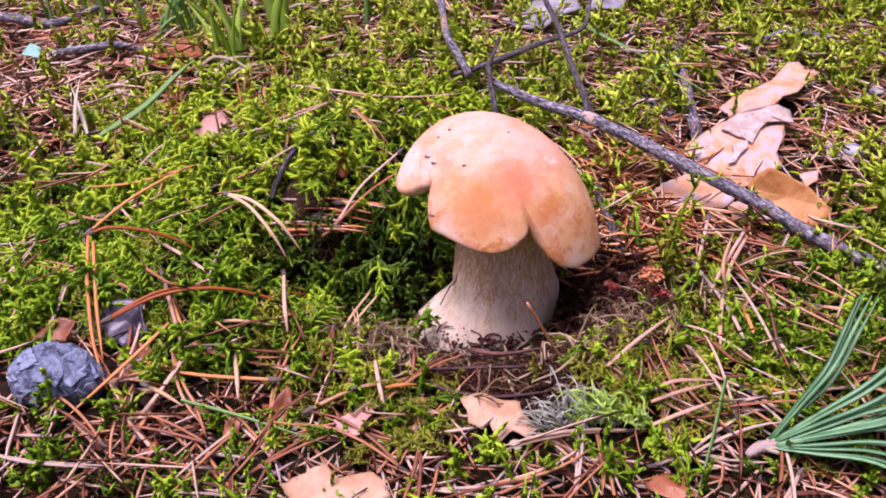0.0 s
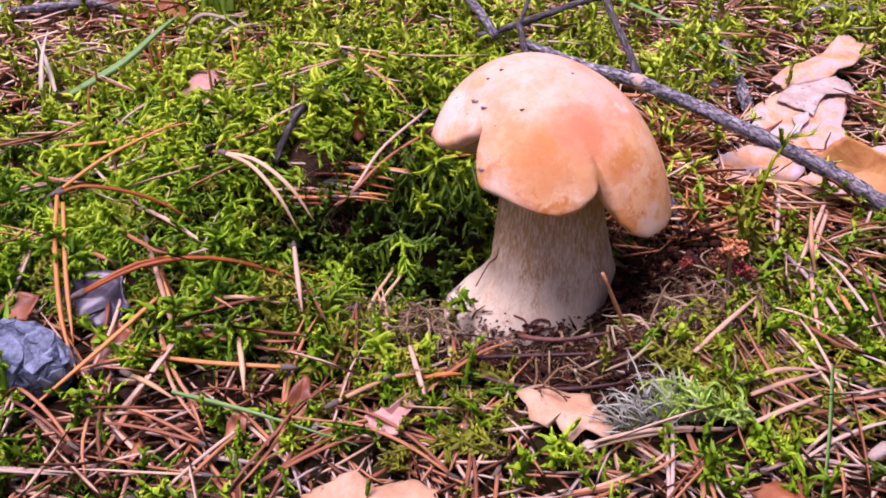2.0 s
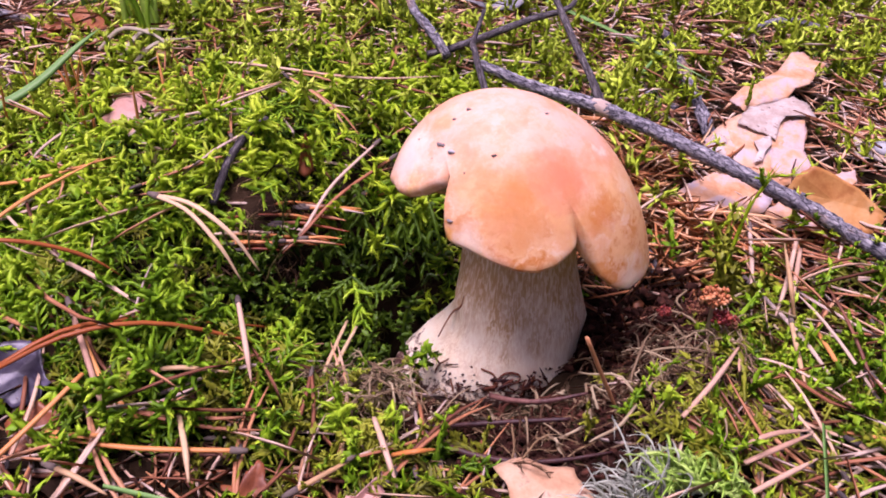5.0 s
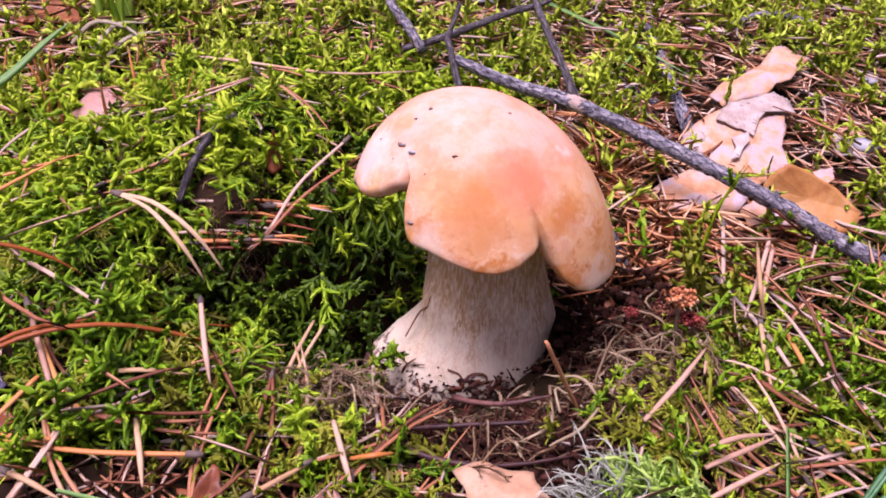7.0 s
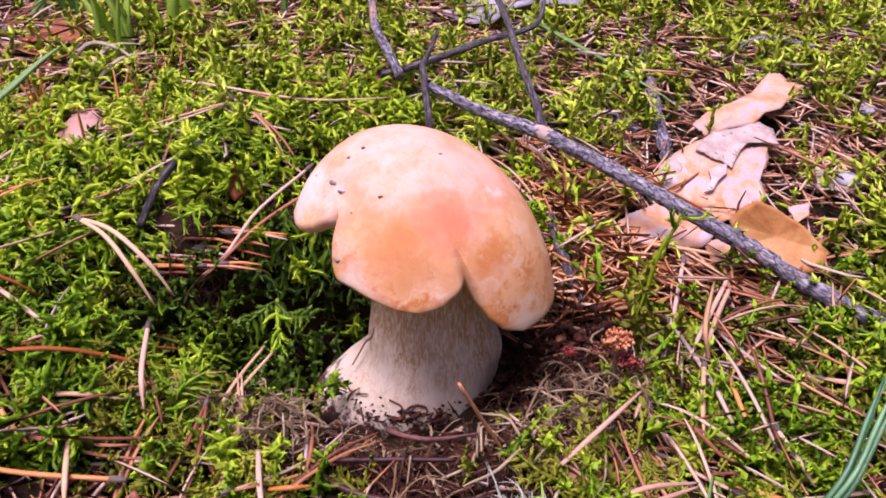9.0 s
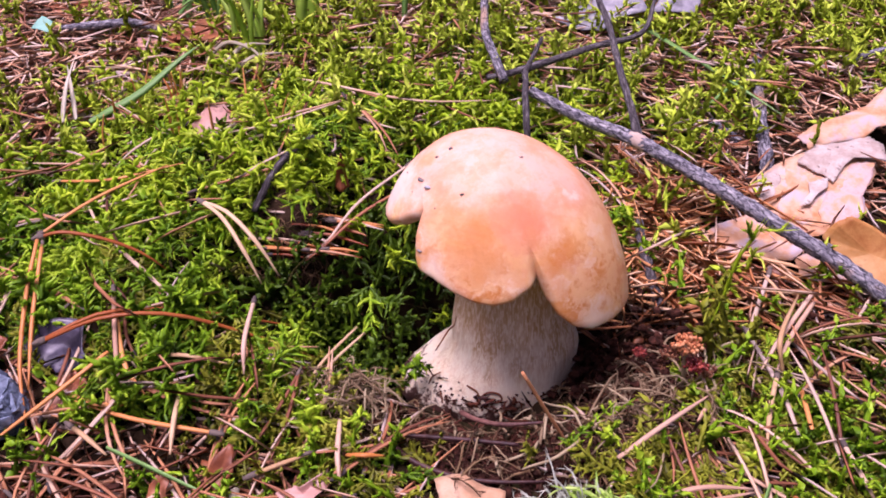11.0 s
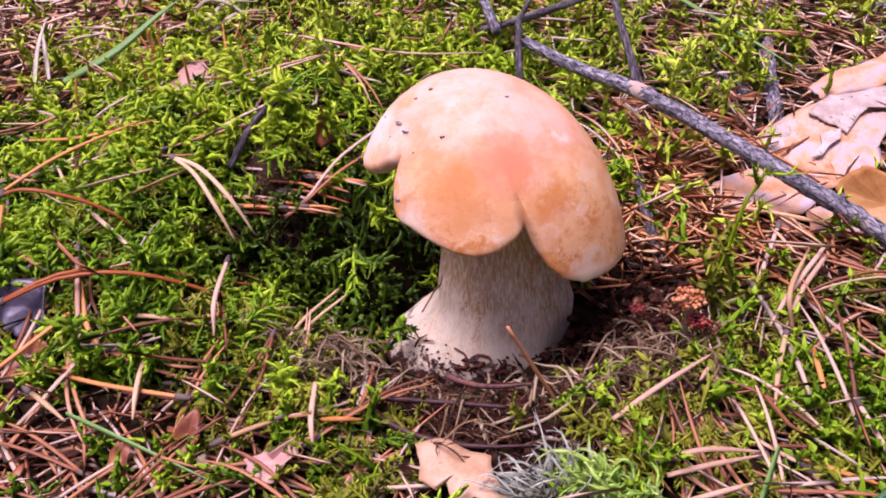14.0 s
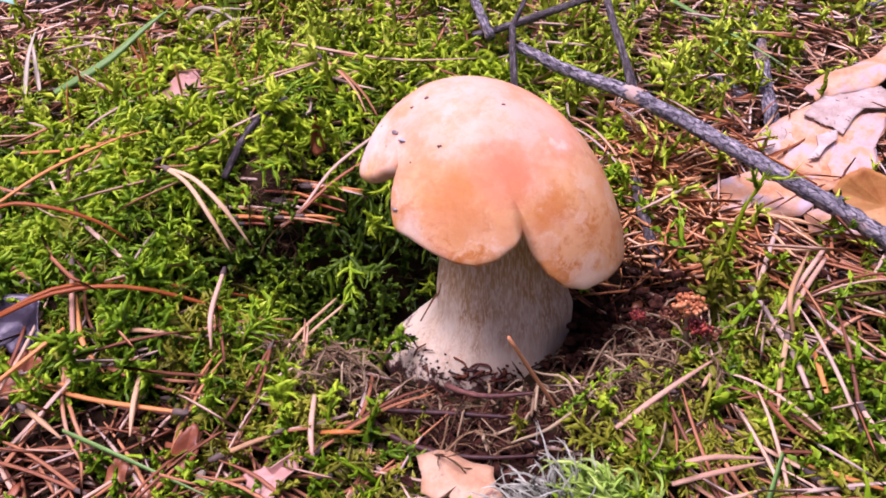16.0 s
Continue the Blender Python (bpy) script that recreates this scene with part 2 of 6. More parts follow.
DARKLEAF = varied("dark_leaf", [(0.15, (0.012, 0.008, 0.014)), (0.5, (0.04, 0.03, 0.052)), (0.9, (0.14, 0.12, 0.19))], scale=60, rough=0.35, bumps=0.5, bscale=250, spec=0.5, amount=0.15)
CONE = varied("old_cone", [(0.15, (0.024, 0.028, 0.042)), (0.4, (0.11, 0.135, 0.2)), (0.82, (0.27, 0.32, 0.43))], scale=300, rough=0.85, bumps=1.0, bscale=500, spec=0.12, amount=0.35)
LICHEN = varied("lichen", [(0.1, (0.26, 0.28, 0.23)), (0.5, (0.46, 0.49, 0.4)), (0.9, (0.64, 0.67, 0.57))], scale=120, rough=0.9, per="island", bumps=0.3, bscale=900, spec=0.1)
FROND = varied("green_frond", [(0.1, (0.3, 0.52, 0.06)), (0.5, (0.46, 0.7, 0.12)), (0.9, (0.64, 0.8, 0.26))], scale=60, rough=0.6, per="island", bumps=0, spec=0.3, through=0.2)
STONE = varied("pale_crumb", [(0.1, (0.28, 0.28, 0.31)), (0.9, (0.48, 0.48, 0.52))], scale=150, rough=0.7, bumps=0.5)
GRIT = varied("grit", [(0.1, (0.03, 0.025, 0.025)), (0.9, (0.3, 0.26, 0.26))], scale=200, rough=0.8, bumps=0.5)
CYAN = varied("pale_green_leaf", [(0.1, (0.16, 0.38, 0.3)), (0.9, (0.28, 0.54, 0.46))], scale=80, rough=0.5)


def patch(nt, vec, col, at, size, tint, strength=1.0, soft=0.0):
    """Blends a tint into col over a soft round mark on the skin, at and size in centimetres."""
    mp = nt.nodes.new("ShaderNodeMapping")
    mp.vector_type = "TEXTURE"
    mp.inputs["Location"].default_value = [v * 0.01 for v in at]
    mp.inputs["Scale"].default_value = (size * 0.01,) * 3
    nt.links.new(vec, mp.inputs[0])
    g = nt.nodes.new("ShaderNodeTexGradient")
    g.gradient_type = "SPHERICAL"
    nt.links.new(mp.outputs[0], g.inputs[0])
    f = ramp(nt, g.outputs[1], [(soft, (0, 0, 0)), (0.75, (strength,) * 3)])
    return mix(nt, f, col, tint)


def cap_build(nt, b):
    v = coords(nt)
    big = noise_tex(nt, v, 55, 3, 0.5)
    fine = noise_tex(nt, v, 150, 5, 0.65)
    col = ramp(nt, big, [(0.36, (0.65, 0.24, 0.06)), (0.45, (0.75, 0.35, 0.12)), (0.54, (0.79, 0.43, 0.19)), (0.62, (0.69, 0.29, 0.09))])
    # marks with uneven edges
    nv = node(nt, "ShaderNodeTexNoise", Scale=110.0, Detail=5.0, Roughness=0.62)
    nt.links.new(v, nv.inputs["Vector"])
    off = nt.nodes.new("ShaderNodeVectorMath")
    off.operation = "MULTIPLY_ADD"
    nt.links.new(nv.outputs["Color"], off.inputs[0])
    off.inputs[1].default_value = (0.022,) * 3
    sh = nt.nodes.new("ShaderNodeVectorMath")
    nt.links.new(v, sh.inputs[0])
    sh.inputs[1].default_value = (-0.011,) * 3
    nt.links.new(sh.outputs[0], off.inputs[2])
    w = off.outputs[0]
    chalk = (0.76, 0.6, 0.49)
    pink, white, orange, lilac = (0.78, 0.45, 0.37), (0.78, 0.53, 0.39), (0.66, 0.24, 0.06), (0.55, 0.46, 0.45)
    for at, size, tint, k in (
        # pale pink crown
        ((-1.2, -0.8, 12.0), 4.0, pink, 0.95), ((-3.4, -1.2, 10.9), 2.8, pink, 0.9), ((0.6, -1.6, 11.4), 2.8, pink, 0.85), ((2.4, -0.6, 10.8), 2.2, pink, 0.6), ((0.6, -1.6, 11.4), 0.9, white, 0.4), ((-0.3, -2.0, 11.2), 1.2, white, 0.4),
        # red blush and orange blotches
        ((0.9, -3.0, 10.3), 1.5, (0.72, 0.24, 0.14), 0.9), ((0.2, -3.4, 10.1), 1.3, (0.76, 0.36, 0.2), 0.7), ((-0.7, -3.6, 9.9), 1.1, orange, 0.75), ((-0.3, -4.1, 9.1), 1.3, orange, 0.85), ((-1.4, -3.9, 9.0), 0.9, orange, 0.4),
        ((-1.6, -3.1, 10.4), 0.6, orange, 0.5), ((-3.0, -1.0, 11.2), 0.6, (0.74, 0.33, 0.16), 0.8), ((2.3, -3.1, 9.2), 0.9, orange, 0.75), ((3.6, -2.6, 8.0), 1.2, orange, 0.6), ((2.6, -3.9, 7.6), 0.9, orange, 0.85), ((-0.6, -4.7, 8.0), 0.9, orange, 0.55),
        # whitish rims and streaks
        ((2.0, -2.9, 9.7), 0.7, chalk, 0.5), ((1.9, -3.8, 8.4), 0.7, chalk, 0.75), ((0.3, -4.35, 8.6), 0.9, chalk, 0.45), ((3.0, -3.8, 6.9), 0.9, chalk, 0.75), ((3.9, -3.3, 6.2), 1.3, chalk, 0.9), ((1.1, -4.5, 7.8), 0.8, chalk, 0.5),
        ((-2.8, -3.4, 9.2), 1.0, chalk, 0.85), ((-2.4, -3.9, 8.6), 1.0, chalk, 0.9), ((-1.9, -4.3, 8.1), 0.9, chalk, 0.8), ((-1.1, -4.6, 7.9), 0.7, chalk, 0.5), ((-2.5, -3.8, 8.8), 0.35, lilac, 0.8),
        # left lobe
        ((-4.1, -1.6, 9.8), 1.7, chalk, 0.95), ((-4.4, -0.6, 9.9), 1.8, chalk, 0.9), ((-3.2, -2.6, 10.0), 1.1, chalk, 0.8), ((-4.25, -1.3, 9.9), 0.6, lilac, 0.8), ((-4.6, -0.8, 9.5), 0.6, lilac, 0.9),
        ((-4.1, -2.0, 9.6), 0.4, (0.82, 0.56, 0.22), 0.9), ((-4.2, -2.2, 9.2), 0.4, (0.8, 0.5, 0.12), 0.9), ((-2.85, -3.85, 8.3), 0.8, (0.72, 0.31, 0.02), 1.0), ((-2.3, -4.25, 8.05), 0.4, (0.72, 0.36, 0.07), 0.9),
        ((2.3, -1.1, 10.6), 0.3, (0.86, 0.7, 0.6), 0.8),
    ):
        col = patch(nt, w, col, at, size, tint, k)
    col = mix(nt, ramp(nt, fine, [(0.47, (0, 0, 0)), (0.62, (0.26, 0.26, 0.26))]), col, (0.64, 0.25, 0.08))
    col = mix(nt, ramp(nt, noise_tex(nt, v, 95, 4), [(0.5, (0, 0, 0)), (0.66, (0.28, 0.28, 0.28))]), col, (0.8, 0.48, 0.32))
    # blotchy skin
    col = mix(nt, ramp(nt, noise_tex(nt, v, 78, 5, 0.7), [(0.5, (0, 0, 0)), (0.58, (0.34, 0.34, 0.34))]), col, (0.68, 0.27, 0.1))
    # amber mottles on the lower cap, pale scuffs between them
    sz = nt.nodes.new("ShaderNodeSeparateXYZ")
    nt.links.new(v, sz.inputs[0])
    lower = ramp(nt, sz.outputs[2], [(0.086, (1, 1, 1)), (0.104, (0.12, 0.12, 0.12))])
    col = mix(nt, mix(nt, 0.55, (0, 0, 0), lower), col, (0.79, 0.46, 0.24))
    for sc, lo, hi, k, tint in ((58, 0.51, 0.6, 0.85, (0.6, 0.2, 0.035)), (120, 0.52, 0.66, 0.6, (0.58, 0.19, 0.035)), (82, 0.54, 0.66, 0.75, (0.8, 0.58, 0.42))):
        spot = mix(nt, 1.0, ramp(nt, noise_tex(nt, w, sc, 4, 0.6), [(lo, (0, 0, 0)), (hi, (k, k, k))]), lower, "MULTIPLY")
        col = mix(nt, spot, col, tint)
    col = mix(nt, ramp(nt, noise_tex(nt, w, 75, 4, 0.62), [(0.5, (0, 0, 0)), (0.64, (0.4, 0.4, 0.4))]), col, (0.7, 0.3, 0.17))
    for at, size, tint, k in (((0.95, -3.0, 10.3), 1.3, (0.66, 0.21, 0.1), 0.65), ((-1.9, -2.9, 10.5), 0.7, (0.7, 0.28, 0.1), 0.5), ((0.2, -2.0, 11.2), 0.7, (0.74, 0.34, 0.22), 0.4), ((0.2, -3.3, 10.2), 0.8, (0.7, 0.25, 0.11), 0.45), ((-0.9, -3.9, 9.4), 1.0, (0.62, 0.22, 0.05), 0.55), ((-0.2, -4.3, 8.8), 0.8, (0.62, 0.22, 0.05), 0.5), ((2.2, -3.3, 8.9), 0.9, (0.6, 0.2, 0.03), 0.6), ((2.5, -3.9, 7.5), 0.7, (0.62, 0.22, 0.04), 0.6), ((3.9, -3.3, 6.3), 1.1, (0.78, 0.6, 0.47), 0.7), ((-2.2, -4.1, 8.35), 0.9, (0.78, 0.62, 0.5), 0.7), ((-4.3, -1.2, 9.8), 1.3, (0.74, 0.62, 0.53), 0.7), ((-2.9, -3.85, 8.3), 0.6, (0.7, 0.3, 0.03), 0.9)):
        col = patch(nt, w, col, at, size, tint, k)
    nt.links.new(col, b.inputs["Base Color"])
    b.inputs["Roughness"].default_value = 0.6
    b.inputs["Specular IOR Level"].default_value = 0.3
    b.inputs["Subsurface Weight"].default_value = 0.1
    b.inputs["Subsurface Radius"].default_value = (0.006, 0.003, 0.0015)
    b.inputs["Subsurface Scale"].default_value = 0.4
    bump(nt, b, mix(nt, 0.25, noise_tex(nt, v, 60, 3), noise_tex(nt, v, 330, 5)), 0.5, 0.0014)


def stem_build(nt, b):
    v = coords(nt, (1, 1, 0.12))
    streak = noise_tex(nt, v, 420, 4, 0.6)
    big = noise_tex(nt, coords(nt), 35, 4)
    col = ramp(nt, streak, [(0.3, (0.52, 0.31, 0.15)), (0.44, (0.7, 0.48, 0.28)), (0.58, (0.84, 0.66, 0.45))])
    col = mix(nt, ramp(nt, big, [(0.45, (0, 0, 0)), (0.72, (0.55, 0.55, 0.55))]), col, (0.6, 0.4, 0.25))
    # fine pale fibrils
    fib = noise_tex(nt, coords(nt, (1, 1, 0.1)), 1500, 3, 0.55)
    fibres_at = ramp(nt, fib, [(0.5, (0, 0, 0)), (0.57, (0.85, 0.85, 0.85))])
    col = mix(nt, fibres_at, col, (0.92, 0.81, 0.63))
    sx = nt.nodes.new("ShaderNodeSeparateXYZ")
    tc = nt.nodes.new("ShaderNodeTexCoord")
    nt.links.new(tc.outputs["Object"], sx.inputs[0])
    # browner upper part: the cap's shade put into the colour, with some netting
    up = nt.nodes.new("ShaderNodeMath")
    up.operation = "MULTIPLY_ADD"
    nt.links.new(sx.outputs[2], up.inputs[0])
    up.inputs[1].default_value = 7.0
    nt.links.new(noise_tex(nt, coords(nt, (1, 1, 0.35)), 300, 4, 0.6), up.inputs[2])
    shade_net = ramp(nt, up.outputs[0], [(0.6, (0, 0, 0)), (0.92, (0.85, 0.85, 0.85))])
    col = mix(nt, shade_net, col, (0.56, 0.3, 0.11))
    col = mix(nt, mix(nt, 0.6, (0, 0, 0), fibres_at), col, (0.9, 0.74, 0.52))
    # chalky lower part
    low = nt.nodes.new("ShaderNodeMath")
    low.operation = "MULTIPLY_ADD"
    nt.links.new(sx.outputs[2], low.inputs[0])
    low.inputs[1].default_value = -14.0
    nt.links.new(noise_tex(nt, coords(nt, (1, 1, 0.5)), 110, 4, 0.6), low.inputs[2])
    col = mix(nt, ramp(nt, low.outputs[0], [(0.02, (0, 0, 0)), (0.34, (0.8, 0.8, 0.8))]), col, (0.88, 0.77, 0.6))
    # soil smeared over the foot
    ma = nt.nodes.new("ShaderNodeMath")
    ma.operation = "MULTIPLY_ADD"
    nt.links.new(sx.outputs[2], ma.inputs[0])
    ma.inputs[1].default_value = -17.0
    nt.links.new(noise_tex(nt, coords(nt), 230, 6, 0.75), ma.inputs[2])
    dirt = ramp(nt, ma.outputs[0], [(0.37, (0, 0, 0)), (0.46, (1, 1, 1))])
    col = mix(nt, dirt, col, (0.1, 0.045, 0.035))
    nt.links.new(col, b.inputs["Base Color"])
    b.inputs["Roughness"].default_value = 0.7
    b.inputs["Specular IOR Level"].default_value = 0.3
    b.inputs["Subsurface Weight"].default_value = 0.15
    b.inputs["Subsurface Radius"].default_value = (0.005, 0.003, 0.002)
    b.inputs["Subsurface Scale"].default_value = 0.5
    bump(nt, b, mix(nt, 0.5, streak, fib), 0.45, 0.0005)


CAP = material("mushroom_cap", cap_build)
STEM = material("mushroom_stem", stem_build)
PORES = varied("pores", [(0.2, (0.5, 0.36, 0.18)), (0.8, (0.72, 0.6, 0.38))], scale=500, rough=0.9, bumps=0.8, bscale=1500)

# ---------------------------------------------------------------- mesh helpers (lengths here in centimetres)
CM = 0.01
rng = np.random.default_rng(7)


def mesh_of(name, verts, faces, mat, smooth=True):
    """A mesh from vertex rows in centimetres and faces: an (n, k) array or a list of rows of one or more lengths."""
    me = bpy.data.meshes.new(name)
    verts = np.asarray(verts, np.float32) * CM
    if isinstance(faces, np.ndarray):
        n, k = faces.shape
        loops, starts, totals = faces.ravel(), np.arange(n) * k, np.full(n, k)
    else:
        totals = np.array([len(f) for f in faces])
        loops = np.concatenate([np.asarray(f) for f in faces])
        starts = np.r_[0, np.cumsum(totals)[:-1]]
    me.vertices.add(len(verts))
    me.vertices.foreach_set("co", verts.ravel())
    me.loops.add(len(loops))
    me.loops.foreach_set("vertex_index", loops.astype(np.int32))
    me.polygons.add(len(totals))
    me.polygons.foreach_set("loop_start", starts.astype(np.int32))
    me.polygons.foreach_set("use_smooth", np.full(len(totals), smooth))
    me.materials.append(mat)
    me.update(calc_edges=True)
    return me


def part(name, geo, mat, parent=None, label="", smooth=True):
    """One mesh object, under a thing or a part where a parent is given."""
    me = geo if isinstance(geo, bpy.types.Mesh) else mesh_of(name, *geo, mat, smooth)
    ob = new(name, me)
    if parent:
        ob.parent = parent
    return tagged(ob, label)


def join(*geos):
    verts, faces, at = [], [], 0
    for v, f in geos:
        verts.append(v)
        faces += [np.asarray(row) + at for row in f]
        at += len(v)
    return np.concatenate(verts), faces


def curve(points, n):
    """n points along a smooth line through the given ones."""
    p = np.asarray(points, float)
    q = np.vstack([2 * p[0] - p[1], p, 2 * p[-1] - p[-2]])
    out = []
    for u in np.linspace(0, len(p) - 1 - 1e-6, n):
        i, f = int(u), u - int(u)
        a, b, c, d = q[i : i + 4]
        out.append(0.5 * (2 * b + (c - a) * f + (2 * a - 5 * b + 4 * c - d) * f**2 + (3 * b - a - 3 * c + d) * f**3))
    return np.array(out)


def tube(points, radii, n=10, sides=6, flat=1.0, knots=0.0, seed=0):
    """A round or flattened stick along a smooth line, with closed ends."""
    r = np.random.default_rng(seed)
    line = curve(points, n)
    rad = np.interp(np.linspace(0, 1, n), np.linspace(0, 1, len(radii)), radii)
    verts, ang = [], np.arange(sides) * 2 * np.pi / sides
    tang = np.gradient(line, axis=0)
    for p, t, w in zip(line, tang, rad):
        t = t / np.linalg.norm(t)
        a = np.cross(t, (0, 0, 1.0))
        a = a / max(np.linalg.norm(a), 1e-6) if np.linalg.norm(a) > 1e-3 else np.array([1.0, 0, 0])
        b = np.cross(a, t)
        k = w * (1 + knots * r.normal(size=sides))
        verts.append(p + np.outer(np.cos(ang) * k, a) + np.outer(np.sin(ang) * k * flat, b))
    verts = np.concatenate(verts + [line[:1], line[-1:]])
    faces = [(i * sides + j, i * sides + (j + 1) % sides, (i + 1) * sides + (j + 1) % sides, (i + 1) * sides + j) for i in range(n - 1) for j in range(sides)]
    e = n * sides
    faces += [(e, (j + 1) % sides, j) for j in range(sides)] + [(e + 1, e - sides + j, e - sides + (j + 1) % sides) for j in range(sides)]
    return verts, faces


def grain(ob, points, n, sides, radii):
    """Marks how far along and where round a stick each vertex lies, for its grain."""
    line = curve(points, n)
    along = np.r_[0, np.cumsum(np.linalg.norm(np.diff(line, axis=0), axis=1))]
    ang = np.arange(sides) * 2 * np.pi / sides
    g = np.stack([np.repeat(along * 0.42, sides), np.tile(np.cos(ang), n) * 0.4, np.tile(np.sin(ang), n) * 0.4], 1)
    g = np.concatenate([g, g[:1], g[-1:]]) * CM
    ob.data.attributes.new("grain", "FLOAT_VECTOR", "POINT").data.foreach_set("vector", g.astype(np.float32).ravel())
    return ob


def sheet(outline, thick=0.06, rings=6, curl=0.0, rough=0.06, seed=0, ragged=0.04, per=8):
    """A thin ragged sheet (leaf, bark flake) inside an outline of places, with both faces and an edge."""
    r = np.random.default_rng(seed)
    o = np.asarray(outline, float)
    c = o.mean(0)
    rim = []
    for i in range(len(o)):
        a, b = o[i], o[(i + 1) % len(o)]
        for k in range(per):
            rim.append(a + (b - a) * k / per)
    rim = np.array(rim)
    size = np.linalg.norm(rim - c, axis=1).mean()
    rim += (rim - c) * (ragged * r.normal(size=(len(rim), 1)))
    nrm = np.linalg.svd(o - c)[2][2]
    nrm = nrm * np.sign(nrm[2] if abs(nrm[2]) > 1e-3 else -nrm[1])
    m = len(rim)
    ph = r.uniform(0, 6.28, 6)
    rows = [c[None]]
    for k in range(1, rings + 1):
        f = k / rings
        q = c + (rim - c) * f
        d = q - c
        wave = np.sin(d[:, 0] * 2.1 / size * 1.7 + ph[0]) + np.sin(d[:, 1] * 3.3 / size + ph[1]) * 0.7 + np.sin((d[:, 0] - d[:, 1]) * 5.1 / size + ph[2]) * 0.4
        q = q + nrm * (curl * size * f * f + rough * size * wave * f + 0.005 * size * r.normal(size=m) * f)[:, None]
        rows.append(q)
    top = np.concatenate(rows)
    low = top - nrm * thick
    n = len(top)
    faces = []
    for j in range(m):
        k = (j + 1) % m
        faces += [(0, 1 + j, 1 + k), (n, n + 1 + k, n + 1 + j)]
        for i in range(rings - 1):
            a = 1 + i * m
            faces += [(a + j, a + m + j, a + m + k, a + k), (n + a + j, n + a + k, n + a + m + k, n + a + m + j)]
        a = 1 + (rings - 1) * m
        faces.append((a + j, n + a + j, n + a + k, a + k))
    return np.concatenate([top, low]), faces


def blob(centre, size, seed=0, seg=8, rough=0.2):
    """A lumpy crumb."""
    r = np.random.default_rng(seed)
    rows = [[0, 0, 1]]
    for i in range(1, seg // 2 + 1):
        p = math.pi * i / (seg // 2 + 1)
        for j in range(seg):
            a = 2 * math.pi * (j + 0.5 * (i % 2)) / seg
            rows.append([math.sin(p) * math.cos(a), math.sin(p) * math.sin(a), math.cos(p)])
    rows.append([0, 0, -1])
    v = np.array(rows)
    v = v * (1 + rough * r.normal(size=(len(v), 1))) * np.asarray(size) + np.asarray(centre)
    faces = [(0, 1 + j, 1 + (j + 1) % seg) for j in range(seg)]
    for i in range(seg // 2 - 1):
        a = 1 + i * seg
        faces += [(a + j, a + seg + j, a + seg + (j + 1) % seg, a + (j + 1) % seg) for j in range(seg)]
    a, e = 1 + (seg // 2 - 1) * seg, len(v) - 1
    faces += [(a + j, e, a + (j + 1) % seg) for j in range(seg)]
    return v, faces


def blade(points, width, n=9, fold=0.25):
    """A folded grass blade of some thickness along a smooth line, tapering to its tip."""
    line = curve(points, n)
    tang = np.gradient(line, axis=0)
    verts = []
    for i, (p, t) in enumerate(zip(line, tang)):
        t = t / np.linalg.norm(t)
        side = np.cross(t, (0.2, -0.75, 0.6))
        side = side / np.linalg.norm(side)
        up = np.cross(side, t)
        w = width * 0.5 * (1 - (i / (n - 1)) ** 2.2) * (0.65 + 0.35 * min(1, i / 2)) + 0.01
        verts += [p - side * w + up * fold * w, p, p + side * w + up * fold * w, p - up * 0.025 - side * w * 0.1]
    verts = np.array(verts)
    faces = []
    for i in range(n - 1):
        a, b = 4 * i, 4 * i + 4
        faces += [(a, a + 1, b + 1, b), (a + 1, a + 2, b + 2, b + 1), (a + 2, a + 3, b + 3, b + 2), (a + 3, a, b, b + 3)]
    return verts, faces


# ---------------------------------------------------------------- the lie of the land
HUMPS = [(-11, 8, 7, 7, 2.04), (-1, 2.5, 4.5, 4.0, -3.82), (5, -4, 3.5, 3, 1.31), (-16, -3, 6, 5, 0.68), (-4, 18, 9, 8, 1.05), (-7, 1, 2.5, 3, -1.79), (-4.7, 3.2, 2.6, 2.3, -8.5), (-10.2, 0.3, 2.8, 1.9, -2.9), (5.0, 2.2, 2.2, 2.4, -1.7), (0, -2.1, 4.6, 1.7, -1.3)]


def wave(x, y, s, ph=0.0):
    """A smooth uneven pattern between about -1 and 1, of patch size s."""
    x, y = np.asarray(x, float) / s, np.asarray(y, float) / s
    return (np.sin(x * 1.9 + 1.3 * np.sin(y * 1.1 + ph) + ph) + np.sin(y * 2.3 + 1.1 * np.sin(x * 1.3 + 2 + ph)) + np.sin((x + y) * 1.4 + 3 * ph) * 0.8 + 0.5 * np.sin(x * 4.1 - y * 3.7 + ph)) / 2.6


def land(x, y):
    """Height of the soil, in centimetres."""
    x, y = np.asarray(x, float), np.asarray(y, float)
    far = 1 / (1 + ((np.abs(x) / 70) ** 4 + (np.abs(y) / 90) ** 4))
    z = (1.685 - 0.029 * x + 0.104 * y) * far
    for a, b, s, u, w in HUMPS:
        z = z + w * np.exp(-(((x - a) / s) ** 2) - ((y - b) / u) ** 2)
    rise = np.exp(-(((x + 13) / 11) ** 2) - ((y - 7) / 8) ** 2)
    return z + 1.15 * rise * wave(x, y, 1.5, 2.2)


def hump(x, y, a, b, s, u):
    return np.exp(-(((x - a) / s) ** 2) - ((y - b) / u) ** 2)


def off_leaf(x, y):
    return 1 - np.clip(2 * hump(x, y, 1, -7.3, 2.4, 1.6), 0, 1)


